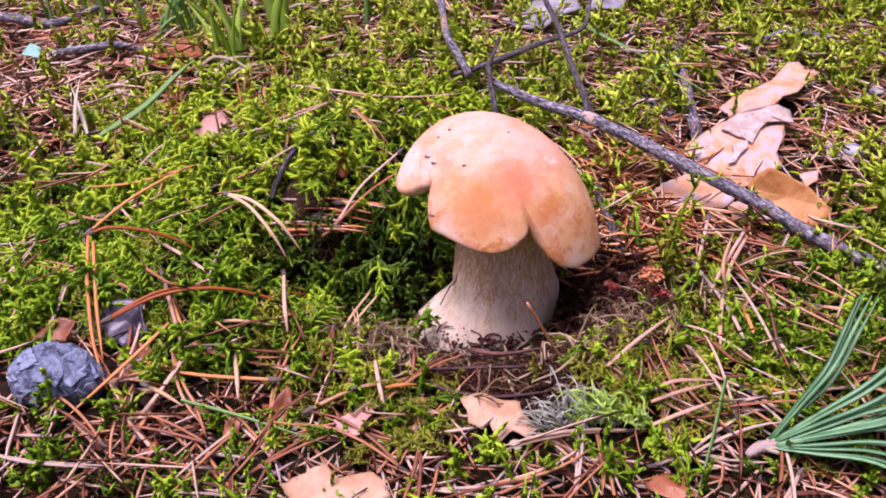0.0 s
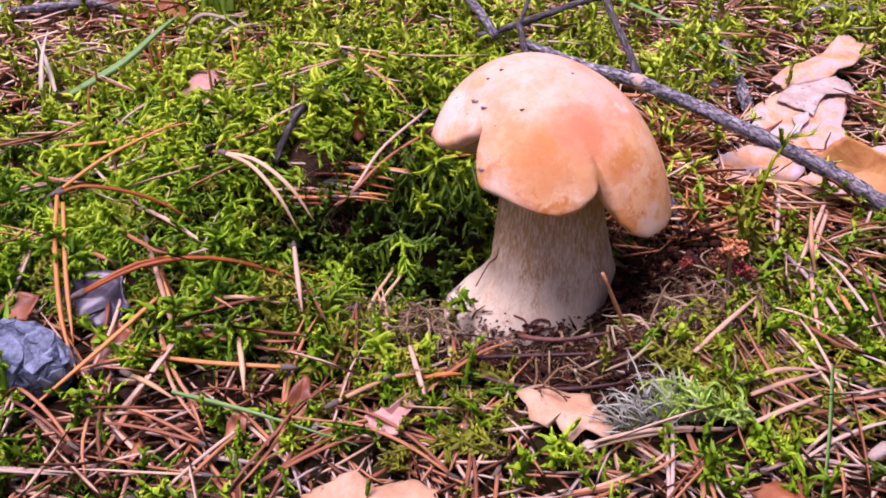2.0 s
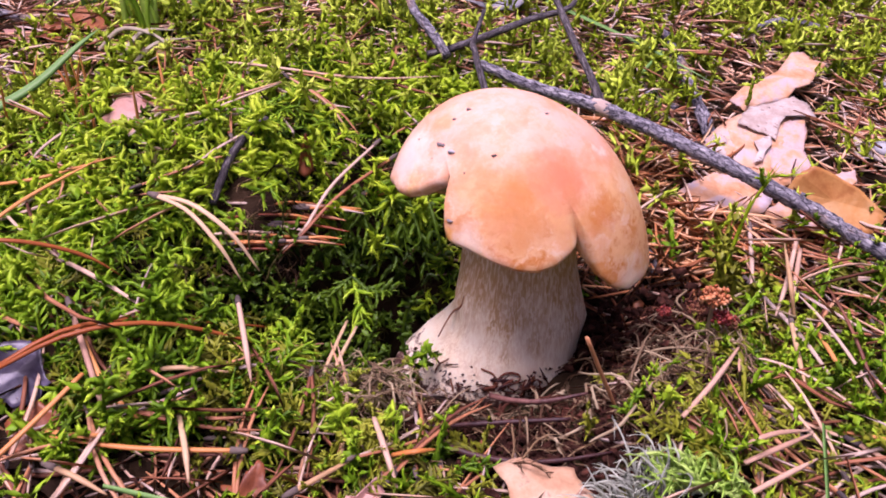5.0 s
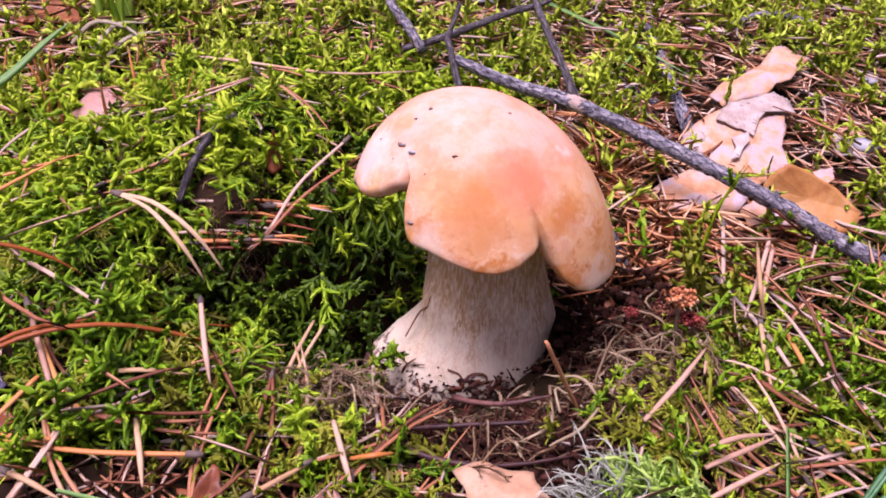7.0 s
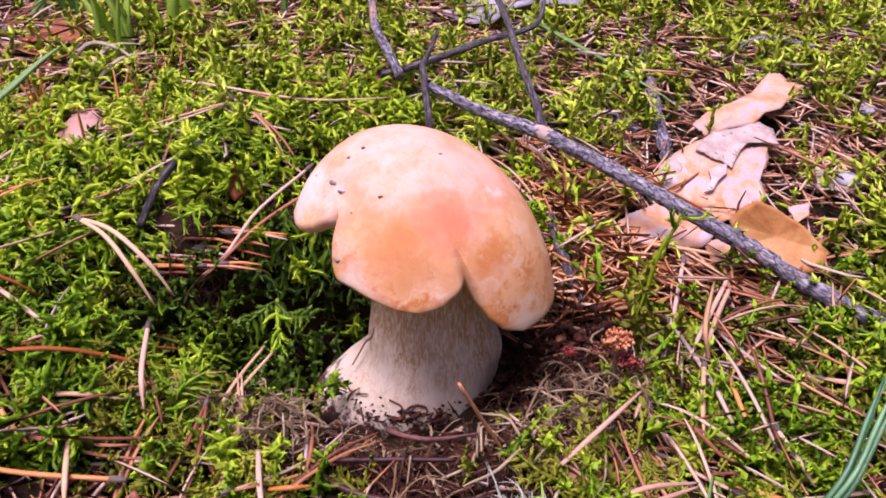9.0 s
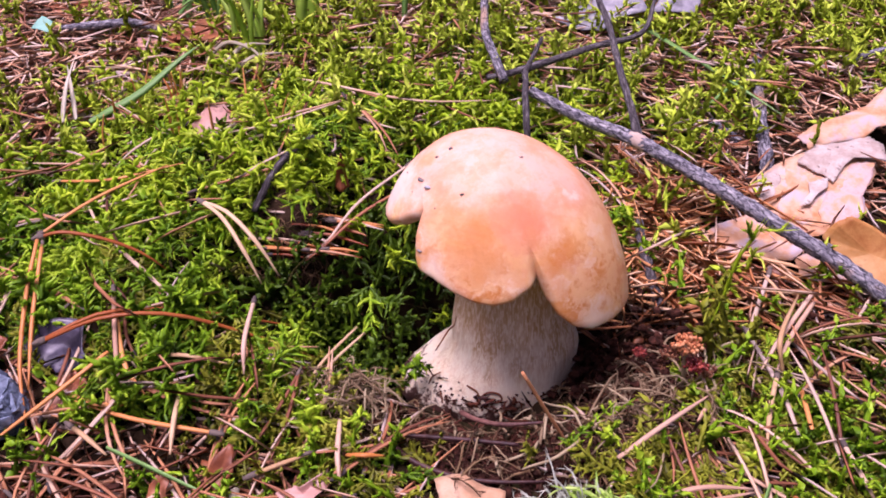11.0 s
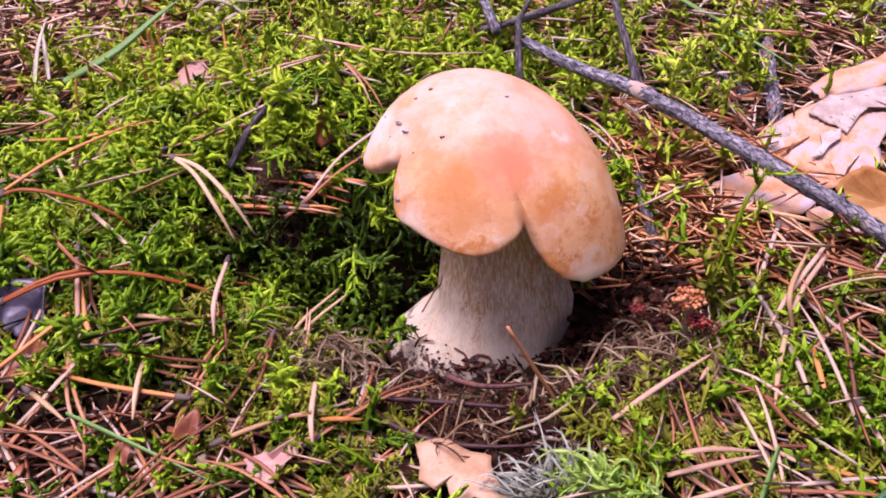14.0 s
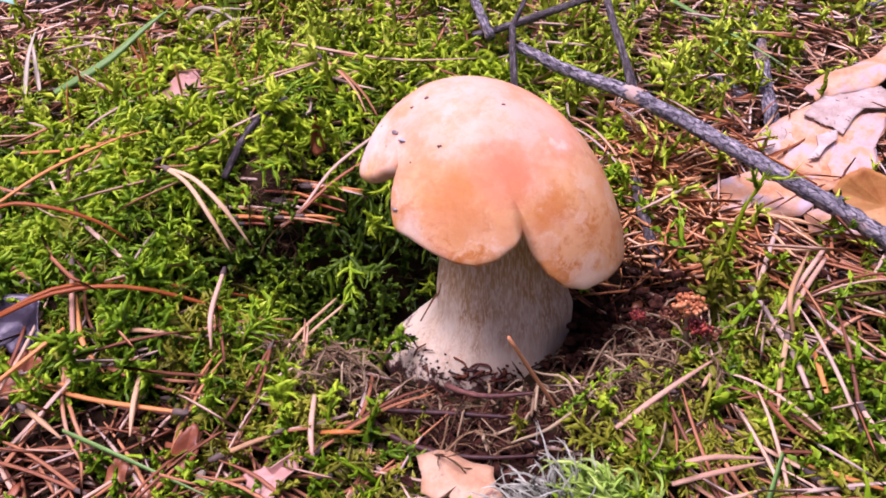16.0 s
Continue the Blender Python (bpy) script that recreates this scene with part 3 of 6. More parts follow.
def moss_share(x, y):
    """How much of the ground is moss, 0 to 1."""
    m = 0.42 + 0.75 * hump(x, y, -12, 6, 9, 8) + 0.55 * hump(x, y, -5, 13, 8, 8) + 0.35 * hump(x, y, -20, 0, 7, 6)
    m = m + 0.15 * hump(x, y, 9, 0, 4, 2.5) + 0.2 * hump(x, y, 17, -1, 5, 4) - 0.75 * hump(x, y, 10, 10, 6, 5) - 0.5 * hump(x, y, 0, -10, 20, 5) - 0.3 * hump(x, y, 9, -5, 4, 3)
    m = m - 0.8 * hump(x, y, -40, 22, 13, 14) - 0.25 * hump(x, y, 3, 26, 8, 5) + 0.25 * hump(x, y, -7, -5, 4, 2.5)
    m = m - 1.6 * hump(x, y, 0.6, 1.2, 5.0, 4.2) - 0.9 * hump(x, y, 6.5, 2.5, 2.5, 2.2) - 0.5 * hump(x, y, 1, -3.5, 5, 1.8) - 0.9 * hump(x, y, 1, -7, 2.2, 1.6) - 0.7 * hump(x, y, 4.5, -7, 2.5, 1.5) - 1.5 * hump(x, y, 13.8, 14, 3.8, 5.2) - 1.2 * hump(x, y, 17, 21, 3.5, 3.5) - 0.8 * hump(x, y, -18, -8, 3, 2) - 0.8 * hump(x, y, -16.5, -5.5, 2, 1.5)
    return np.clip(m + 0.33 * wave(x, y, 2.6, 0.7), 0, 1)


def pit(x, y):
    return np.clip(1.3 * hump(x, y, 0.3, -0.4, 5.8, 4.0) + 0.8 * hump(x, y, -0.3, -4.0, 4.2, 1.3) + 0.9 * hump(x, y, 5.8, 2.4, 2.2, 2.0) + 1.3 * hump(x, y, 1, -7.3, 1.8, 1.2) + hump(x, y, 13.6, 14, 3.0, 4.4) + hump(x, y, 16.4, 20.6, 2.7, 2.6) + hump(x, y, -18.2, -8, 2.4, 1.7) + 0.8 * hump(x, y, 4, -7, 2, 1.3) + hump(x, y, -16.4, -5.2, 1.6, 1.3) + 1.6 * hump(x, y, 10.6, 9.8, 2.8, 1.7), 0, 1)


def top(x, y):
    """Height of what lies on the soil: litter, and moss where there is any."""
    return land(x, y) + 0.45 + 0.9 * moss_share(x, y)


def grid_axis(lo, hi, step, far):
    near = np.arange(lo, hi + step, step)
    out = [step]
    while sum(out) < far:
        out.append(out[-1] * 1.35)
    out = np.cumsum(out)
    return np.r_[lo - out[::-1], near, near[-1] + out]


def build_ground():
    gx, gy = grid_axis(-48, 36, 0.45, 4000), grid_axis(-18, 48, 0.45, 4000)
    x, y = np.meshgrid(gx, gy)
    z = land(x, y) + 0.22 * wave(x, y, 0.8, 1.0) + 0.12 * wave(x, y, 0.31, 2.0)
    z = z + 0.08 * rng.normal(size=z.shape) * (np.abs(x) < 60)
    n, m = len(gx), len(gy)
    i = np.arange(m - 1)[:, None] * n + np.arange(n - 1)
    f = np.stack([i, i + 1, i + n + 1, i + n], -1).reshape(-1, 4)
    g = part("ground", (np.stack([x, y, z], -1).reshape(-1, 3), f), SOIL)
    tagged(g, "dark brown forest soil under moss and needle litter", "ground", kind="structure")


build_ground()


# ---------------------------------------------------------------- the mushroom
CAP_C, CAP_R = np.array([0.04, 1.42, 5.08]), np.array([4.895, 4.295, 6.13])
CAP_Q = np.array(Euler((-0.182, 0, 0)).to_matrix())
CAP_Q = np.array(Euler((0, -0.337, 0)).to_matrix()) @ CAP_Q
RIM_A = [-180, -155, -145, -138, -127, -118, -113.2, -112.4, -112, -110, -103, -94, -86, -78, -70, -61, -57, -54.8, -53.5, -51, -45, -35, -20, 0, 30, 60, 90, 120, 150, 180]
RIM_P = [48, 47, 49.3, 49.9, 48.6, 46.2, 44.2, 62.5, 66, 67, 70, 75.5, 80, 82.5, 82.5, 80, 78, 77, 86, 93, 99.5, 104, 105, 104, 100, 93, 84, 73, 60, 48]


def cap_point(theta, phi, swell=1.0):
    v = np.array([math.sin(phi) * math.cos(theta), math.sin(phi) * math.sin(theta), math.cos(phi)])
    return CAP_C + CAP_Q @ (v * CAP_R * swell)


def build_mushroom():
    base = new("mushroom")
    base.location = (0.003 * 1, 0.021, -0.009)
    shift = np.array([0.3, 2.1, -0.9])
    tagged(base, "plump bolete with orange-tan lobed cap and thick pale stem", "mushroom")
    n = 300
    th = np.radians(np.linspace(-180, 180, n, endpoint=False))
    # more steps at the two slits
    th = np.sort(np.r_[th, np.radians(np.linspace(-116, -109, 40)), np.radians(np.linspace(-57, -51, 30))])
    n = len(th)
    deg = np.degrees(th)
    rim = np.interp(deg, RIM_A, RIM_P)
    rows, rimness = [], []
    inner = np.array([0.35, 1.9, 6.6])
    steps = 46
    groove = 0.055 * np.exp(-(((deg + 54.8) / 3) ** 2)) + 0.04 * np.exp(-(((deg + 113.5) / 2.5) ** 2))
    wob = 0.012 * np.sin(th * 3 + 1) + 0.01 * np.sin(th * 5 + 2)
    for k in range(1, steps + 1):
        f = k / steps
        ring = []
        for j in range(n):
            phi = math.radians(rim[j]) * f
            s = 1 + wob[j] * f**2 - groove[j] * max(0, (f - 0.87) / 0.13) ** 1.3
            s += 0.010 * math.sin(phi * 7 + 3 * th[j]) * f * (1 - f)
            # the cut runs aslant, so that the front lobe overhangs it
            cut = math.radians(np.interp(math.degrees(phi), [0, 30, 46, 55, 63, 70], [0, 1, 6, 2, 0, 0])) * math.exp(-(((deg[j] + 112.8) / 6) ** 2))
            ring.append(cap_point(th[j] + cut, phi, s))
        rows.append(np.array(ring))
        rimness.append(np.full(n, f))
    edge = rows[-1]
    # rounded lip, turning in under the cap
    ahead = rows[-1] - rows[-3]
    ahead /= np.linalg.norm(ahead, axis=1)[:, None]
    inward = inner - edge
    inward /= np.linalg.norm(inward, axis=1)[:, None]
    lip = 0.34
    for a in (30, 60, 90, 120, 150):
        t = math.radians(a)
        rows.append(edge + lip * (math.sin(t) * ahead * 0.7 + (1 - math.cos(t)) * inward))
        rimness.append(np.full(n, 1.0))
    skin = np.concatenate([[cap_point(0, 0)]] + rows) - shift
    R = len(rows)
    faces = [(0, 1 + j, 1 + (j + 1) % n) for j in range(n)]
    for i in range(R - 1):
        a = 1 + i * n
        faces += [(a + j, a + n + j, a + n + (j + 1) % n, a + (j + 1) % n) for j in range(n)]
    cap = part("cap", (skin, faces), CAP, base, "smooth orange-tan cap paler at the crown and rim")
    at = cap.data.attributes.new("rim", "FLOAT", "POINT")
    at.data.foreach_set("value", np.r_[0, np.concatenate(rimness)].astype(np.float32))
    # spongy underside
    last = rows[-1]
    under = []
    for k in range(8):
        f = k / 8
        under.append(last + (inner + (0, 0, 0.6) - last) * f + np.array([0, 0, 0.5]) * math.sin(math.pi * f))
    under = np.concatenate(under + [[inner + (0, 0, 0.6)]]) - shift
    faces = [((i * n + j), (i * n + (j + 1) % n), ((i + 1) * n + (j + 1) % n), ((i + 1) * n + j)) for i in range(7) for j in range(n)]
    faces += [(7 * n + j, 7 * n + (j + 1) % n, 8 * n) for j in range(n)]
    part("pore_surface", (under, faces), PORES, base, "pale yellowish spongy pores")
    # stem
    hs = [-2.2, -1.4, -0.6, 0.0, 0.6, 1.2, 1.8, 2.5, 3.2, 4.0, 4.8, 5.6, 6.4, 7.2]
    cx = [-0.3, -0.3, -0.28, -0.2, 0.0, 0.3, 0.5, 0.5, 0.47, 0.42, 0.38, 0.36, 0.35, 0.35]
    rx = [3.0, 3.35, 3.5, 3.42, 3.2, 2.95, 2.78, 2.58, 2.42, 2.28, 2.17, 2.12, 2.1, 2.1]
    m, k = 72, 60
    verts = []
    for i in range(k):
        h = hs[0] + (hs[-1] - hs[0]) * i / (k - 1)
        c, r = np.interp(h, hs, cx), np.interp(h, hs, rx)
        for j in range(m):
            a = 2 * math.pi * j / m
            w = 1 + 0.018 * math.sin(3 * a + h) + 0.014 * math.sin(7 * a + 0.6 * h) + 0.006 * math.sin(19 * a + 2 * h)
            turn = (math.degrees(a) - 205 + 180) % 360 - 180
            w += np.interp(h, [-2.2, -1.0, 0.0, 0.7, 1.4, 2.4], [0.3, 0.27, 0.05, -0.07, -0.06, 0]) * math.exp(-((turn / 40) ** 2))
            w -= np.interp(h, [-1.4, -0.2, 0.6, 1.3, 2.6], [0, 0.09, 0.13, 0.1, 0]) * math.exp(-(((math.degrees(a) - 165) / 45) ** 2))
            verts.append((c + r * w * math.cos(a), 2.1 + 0.82 * r * w * math.sin(a), h))
    verts = np.array(verts) - shift
    faces = [(i * m + j, i * m + (j + 1) % m, (i + 1) * m + (j + 1) % m, (i + 1) * m + j) for i in range(k - 1) for j in range(m)]
    part("stem", (verts, faces), STEM, base, "thick whitish stem streaked lengthwise, soiled at its foot")


build_mushroom()


# ---------------------------------------------------------------- branch and twigs
BAREWOOD = varied("bare_wood", [(0.1, (0.14, 0.09, 0.08)), (0.5, (0.36, 0.25, 0.2)), (0.9, (0.52, 0.4, 0.34))], scale=500, rough=0.7, bumps=0.6, bscale=900, along=True)
def build_branch():
    b = new("fallen_branch")
    o = np.array([4.67, 12.1, 6.41])
    b.location = Vector(o * CM)
    tagged(b, "weathered grey fallen branch with side twigs lying over moss", "branch")
    main = [(26, 1.2, 1.5), (19.55, 4.5, 2.35), (16.29, 6.2, 3.04), (13.99, 7.2, 3.98), (11.08, 8.2, 5.06), (8.47, 9.8, 5.68), (4.67, 12.1, 6.41), (1.46, 13.8, 6.65), (-1.2, 15.3, 7.1)]
    grain(part("main_stem", tube(np.array(main) - o, [0.46, 0.42, 0.38, 0.36, 0.34, 0.33, 0.34, 0.29, 0.25], 110, 16, knots=0.075, seed=3), WOOD, b), main, 110, 16, 0)
    side = [(4.67, 12.1, 6.41), (4.1, 13.3, 7.5), (3.3, 15.0, 8.69), (2.33, 17.3, 10.26), (1.56, 18.5, 11.23), (0.6, 20.5, 12.6)]
    grain(part("side_twig", tube(np.array(side) - o, [0.27, 0.19, 0.18, 0.17, 0.15, 0.12], 40, 9, knots=0.07, seed=4), DARKWOOD, b), side, 40, 9, 0)
    for k, q in enumerate(([(16.0, 6.3, 3.1), (16.03, 6.35, 3.35), (16.06, 6.38, 3.5)], [(13.2, 7.5, 4.4), (13.22, 7.55, 4.65), (13.26, 7.6, 4.8)], [(7.6, 10.3, 5.9), (7.63, 10.4, 6.1), (7.66, 10.45, 6.25)])):
        grain(part("stub", tube(np.array(q) - o, [0.24, 0.17, 0.1], 6, 7, knots=0.12, seed=5 + k), WOOD, b), q, 6, 7, 0)
    grain(part("knot", tube(np.array([(5.1, 11.85, 6.3), (4.67, 12.1, 6.42), (4.2, 12.4, 6.5)]) - o, [0.32, 0.4, 0.32], 8, 12, knots=0.06, seed=9), BAREWOOD, b, "bare pinkish-tan wood at the fork"), [(0.5, 0, 0), (0, 0, 0), (-0.5, 0, 0)], 8, 12, 0)


def twig(name, pts, radii, mat, label, seed=1, n=30, sides=8):
    p = np.asarray(pts, float)
    ob = grain(part(name, tube(p - p[0], radii, n, sides, knots=0.08, seed=seed), mat), p, n, sides, radii)
    ob.location = Vector(p[0] * CM)
    return tagged(ob, label, "twig", "loose twigs")


build_branch()
twig("twig", [(-2.9, 16.7, 6.9), (-3.59, 17.8, 7.58), (-4.93, 21.0, 8.07), (-5.87, 25.0, 9.07), (-7, 29, 9.5)], [0.27, 0.26, 0.24, 0.2], WOOD, "pale grey dead twig standing behind the mushroom", 11)
twig("twig", [(-3.96, 17.2, 6.79), (-1.95, 17.6, 7.33), (1.46, 20.0, 8.02), (3.94, 21.5, 8.5), (4.42, 24.0, 9.58), (4.9, 26, 11)], [0.18, 0.21, 0.18, 0.12, 0.09], DARKWOOD, "dark crooked twig crossing the fallen branch", 12)
twig("twig", [(-0.6, 12.0, 5.2), (-0.94, 12.5, 6.71), (-1.5, 15.2, 7.8), (-1.59, 16.0, 8.0), (-1.08, 17.5, 9.22)], [0.18, 0.18, 0.17, 0.15, 0.1], DARKWOOD, "short dark upright twig leaning on the branch", 13)
twig("twig", [(-12.0, 3.9, 4.9), (-11.65, 5.6, 6.0), (-11.05, 6.9, 6.7), (-10.5, 8.0, 6.9)], [0.15, 0.19, 0.17, 0.12], DARKWOOD, "dark lichen-crusted twig stuck in moss", 14)
twig("twig", [(11.1, 27.92, 5.2), (10.95, 21.85, 4.9), (11.4, 16.07, 3.6), (11.6, 14.8, 3.0)], [0.35, 0.36, 0.38, 0.35], WOOD, "grey twig lying beside the shed bark", 15)
twig("twig", [(8.4, 19.8, 4.3), (9.1, 19.1, 4.3), (9.95, 18.2, 4.0)], [0.24, 0.26, 0.22], WOOD, "short grey broken twig in moss", 16)
twig("twig", [(5.2, 9.0, 3.9), (5.36, 8.0, 3.6), (5.88, 6.17, 3.2), (6.35, 5.06, 2.6), (6.6, 4.4, 2.2)], [0.18, 0.25, 0.24, 0.2], DARKWOOD, "dark knobbly twig beside the mushroom", 17)
twig("twig", [(-44, 27, 6.6), (-40, 26.4, 6.5), (-36.42, 26.12, 6.3), (-34.3, 29.48, 6.6)], [0.3, 0.4, 0.35, 0.2], WOOD, "grey twig among far brown litter", 18)
twig("twig", [(-34, 20.9, 5.9), (-32.18, 21.45, 6.0), (-29.6, 22.4, 6.1), (-27, 22.2, 5.9)], [0.2, 0.3, 0.3, 0.2], WOOD, "grey twig among far brown litter", 19)
twig("twig", [(-36, 33, 7), (-30, 31.5, 7.2), (-25, 33, 7.4)], [0.2, 0.3, 0.2], WOOD, "grey twig among far brown litter", 20)
twig("twig", [(16.5, 28.5, 5.3), (19, 29.6, 5.8), (22, 29.4, 5.5)], [0.16, 0.26, 0.16], WOOD, "grey twig among far brown litter", 21)


twig("twig", [(-20.6, 22.0, 5.2), (-20.5, 22.3, 7.4), (-21.2, 22.5, 9.6), (-22.0, 22.8, 12.4)], [0.2, 0.18, 0.17, 0.14], DARKWOOD, "thin dark upright twig among grass blades", 22)


# ---------------------------------------------------------------- shed bark
def flat_thing(name, outline, mat, label, category, group="", thick=0.06, curl=0.0, rough=0.05, seed=1, ragged=0.03, rings=7, per=8, lift=0.0):
    o = np.asarray(outline, float)
    c = o.mean(0)
    ob = part(name, sheet(o - c, thick, rings, curl, rough, seed, ragged, per), mat)
    ob.location = Vector((c + (0, 0, lift)) * CM)
    return tagged(ob, label, category, group)


BARKS = "shed bark flakes"
flat_thing("bark_flake", [(12.8, 18.3, 4.7), (14.1, 20.1, 5.0), (16.7, 22.4, 5.3), (17.9, 24.2, 5.6), (18.6, 24.4, 5.6), (18.9, 23.4, 5.5), (19.8, 23.2, 5.5), (18.8, 21.9, 5.3), (17.9, 20.5, 5.1), (17.0, 20.1, 5.0), (16.2, 19.0, 4.8), (14.9, 18.3, 4.8), (13.4, 17.3, 4.6)], BARK, "pale peach papery pine bark flake on the litter", "bark", BARKS, 0.08, -0.06, 0.03, 31, 0.012)
big_flake = flat_thing("bark_flake", [(10.2, 13.4, 3.8), (11.0, 15.1, 4.0), (12.3, 16.6, 4.3), (13.2, 17.3, 4.4), (15.6, 18.0, 4.5), (16.8, 17.6, 4.4), (16.4, 15.7, 4.1), (15.7, 14.3, 3.9), (15.8, 12.8, 3.7), (15.1, 12.0, 3.6), (14.3, 11.1, 3.5), (13.1, 10.5, 3.4), (12.2, 10.9, 3.4), (11.2, 12.1, 3.6)], BARK, "large peach and lilac layered pine bark flake under the branch", "bark", BARKS, 0.1, -0.03, 0.02, 32, 0.012)
for k, (pts, mat, lab) in enumerate((
    ([(12.6, 15.9, 4.6), (13.6, 17.4, 4.85), (15.0, 18.0, 4.95), (16.4, 18.6, 5.1), (17.0, 18.2, 5.0), (17.0, 16.7, 4.8), (16.3, 16.8, 4.75), (15.6, 16.9, 4.8), (15.0, 16.1, 4.65), (14.3, 14.5, 4.4), (13.8, 15.1, 4.5), (13.4, 15.2, 4.5)], BARK_GREY, "grey torn papery layer"),
    ([(13.5, 12.3, 3.9), (14.1, 14.3, 4.15), (15.4, 16.5, 4.5), (16.6, 17.1, 4.55), (16.3, 15.7, 4.3), (15.6, 13.8, 4.1), (15.6, 12.4, 3.9), (14.6, 11.7, 3.8), (13.7, 11.3, 3.7)], BARK_LILAC, "smooth lilac-pink inner layer"),
    ([(13.1, 14.2, 4.35), (14.0, 14.6, 4.5), (14.0, 14.0, 4.35), (13.4, 13.2, 4.25), (13.1, 12.5, 4.15), (12.6, 12.3, 4.05), (13.1, 13.3, 4.25)], BARK_GREY, "narrow grey torn strip"),
    ([(12.1, 15.7, 4.3), (12.1, 13.9, 4.0), (11.6, 12.4, 3.8), (11.8, 11.7, 3.7), (13.2, 11.7, 3.75), (13.2, 13.6, 4.05), (13.3, 15.5, 4.35), (12.9, 16.2, 4.4)], BARK, "peach papery layer"),
    ([(10.5, 13.5, 3.95), (11.1, 14.9, 4.15), (11.8, 15.7, 4.25), (11.9, 14.6, 4.1), (11.5, 13.2, 3.9), (11.0, 12.6, 3.8)], BARK_GREY, "pale grey flaking layer"),
)):
    layer = flat_thing("bark_layer", pts, mat, lab, "bark", "", 0.05, -0.025, 0.02, 133 + k, 0.02)
    layer.location -= big_flake.location + Vector((0, 0, 0.0016))
    layer.parent = big_flake
    for key in ("category", "group"):
        if key in layer:
            del layer[key]
flat_thing("bark_flake", [(8.2, 9.4, 3.3), (8.8, 10.2, 3.5), (9.7, 10.7, 3.6), (10.4, 11.4, 3.6), (11.2, 11.3, 3.6), (12.5, 10.7, 3.5), (12.8, 9.4, 3.3), (12.1, 8.4, 3.2), (10.7, 8.2, 3.1), (9.2, 8.2, 3.1), (8.3, 8.8, 3.2)], BARK, "smooth peach bark flake lying under the fallen branch", "bark", BARKS, 0.08, 0.04, 0.03, 35, 0.012)
amber = flat_thing("bark_flake", [(13.2, 9.3, 4.1), (13.6, 9.4, 4.8), (14.2, 9.5, 5.2), (15.1, 9.4, 4.9), (16.3, 8.9, 4.4), (17.4, 8.1, 3.6), (17.0, 7.4, 3.1), (16.3, 7.3, 2.9), (15.0, 8.0, 3.1), (14.0, 8.7, 3.3)], BARK_AMBER, "curled amber-brown bark flake with raised translucent edge", "bark", BARKS, 0.07, 0.12, 0.02, 36, 0.012)
inner = flat_thing("bark_layer", [(12.2, 8.7, 3.2), (13.0, 9.3, 3.3), (14.0, 10.3, 3.6), (15.0, 9.6, 3.4), (15.4, 7.8, 3.0), (14.1, 7.5, 2.95), (12.4, 7.5, 3.0)], BARK, "tan flat lower layer", "bark", "", 0.06, -0.03, 0.02, 37, 0.012)
inner.location -= amber.location
inner.parent = amber
for key in ("category", "group"):
    if key in inner:
        del inner[key]
flat_thing("bark_flake", [(11.1, 8.3, 2.9), (11.8, 8.8, 3.0), (11.9, 7.9, 2.9), (11.5, 6.8, 2.7), (11.0, 6.2, 2.6), (10.8, 6.9, 2.7)], PINKLEAF, "small pinkish bark flake among dry needles", "bark", BARKS, 0.07, -0.08, 0.05, 41, 0.02)
flat_thing("bark_flake", [(16.5, 11.7, 3.8), (17.7, 12.3, 3.8), (17.4, 11.2, 3.7), (16.7, 10.6, 3.6)], BARK_LILAC, "small lilac-grey bark chip beside amber bark", "bark", BARKS, 0.07, -0.08, 0.05, 42, 0.03)
flat_thing("bark_flake", [(18.6, 14.0, 3.6), (19.0, 16.2, 3.8), (20.6, 15.8, 3.8), (20.8, 14.4, 3.5)], BARK_GREY, "pale grey bark chip among moss", "bark", BARKS, 0.1, -0.1, 0.08, 38)
flat_thing("bark_flake", [(-2.0, 29, 6.2), (-0.2, 33, 7.0), (3.2, 34.5, 7.4), (4.0, 31.5, 6.8), (1.2, 28.6, 6.2)], GREY_CHIP, "blue-grey bark chip lying far behind the branch", "bark", BARKS, 0.1, -0.1, 0.08, 39)
flat_thing("bark_flake", [(4.2, 31.5, 6.9), (5.4, 35.0, 7.6), (7.6, 34.6, 7.5), (7.0, 31.0, 6.9)], GREY_CHIP, "blue-grey bark chip lying far behind the branch", "bark", BARKS, 0.1, -0.1, 0.08, 40)


# ---------------------------------------------------------------- leaves
LEAVES = "dead leaves on the ground"
flat_thing("oak_leaf", [(-0.70, -6.45, 1.55), (0.20, -6.15, 1.65), (1.00, -6.30, 1.65), (1.90, -6.55, 1.65), (2.10, -7.25, 1.60), (2.70, -7.75, 1.55), (2.40, -8.35, 1.45), (1.70, -8.05, 1.50), (1.25, -8.55, 1.40), (0.75, -7.75, 1.45), (0.35, -7.45, 1.45), (0.50, -8.05, 1.40), (-0.10, -7.80, 1.40), (-0.30, -7.15, 1.50)], OAK, "torn pale tan oak leaf with lobed edge", "leaf", LEAVES, 0.03, -0.12, 0.06, 41, 0.02, 6, 4, 0.5)
flat_thing("oak_leaf", [(-7.1, -11.5, 1.5), (-6.1, -10.95, 1.55), (-5.5, -10.7, 1.55), (-4.85, -11.0, 1.5), (-4.35, -10.6, 1.5), (-3.7, -10.6, 1.5), (-3.0, -11.1, 1.45), (-2.7, -11.7, 1.4), (-3.4, -12.6, 1.3), (-5.0, -12.5, 1.3), (-6.5, -12.4, 1.35)], OAK, "pale tan dry oak leaf among needles", "leaf", LEAVES, 0.03, -0.1, 0.13, 42, 0.05, 8, 5, 0.15)
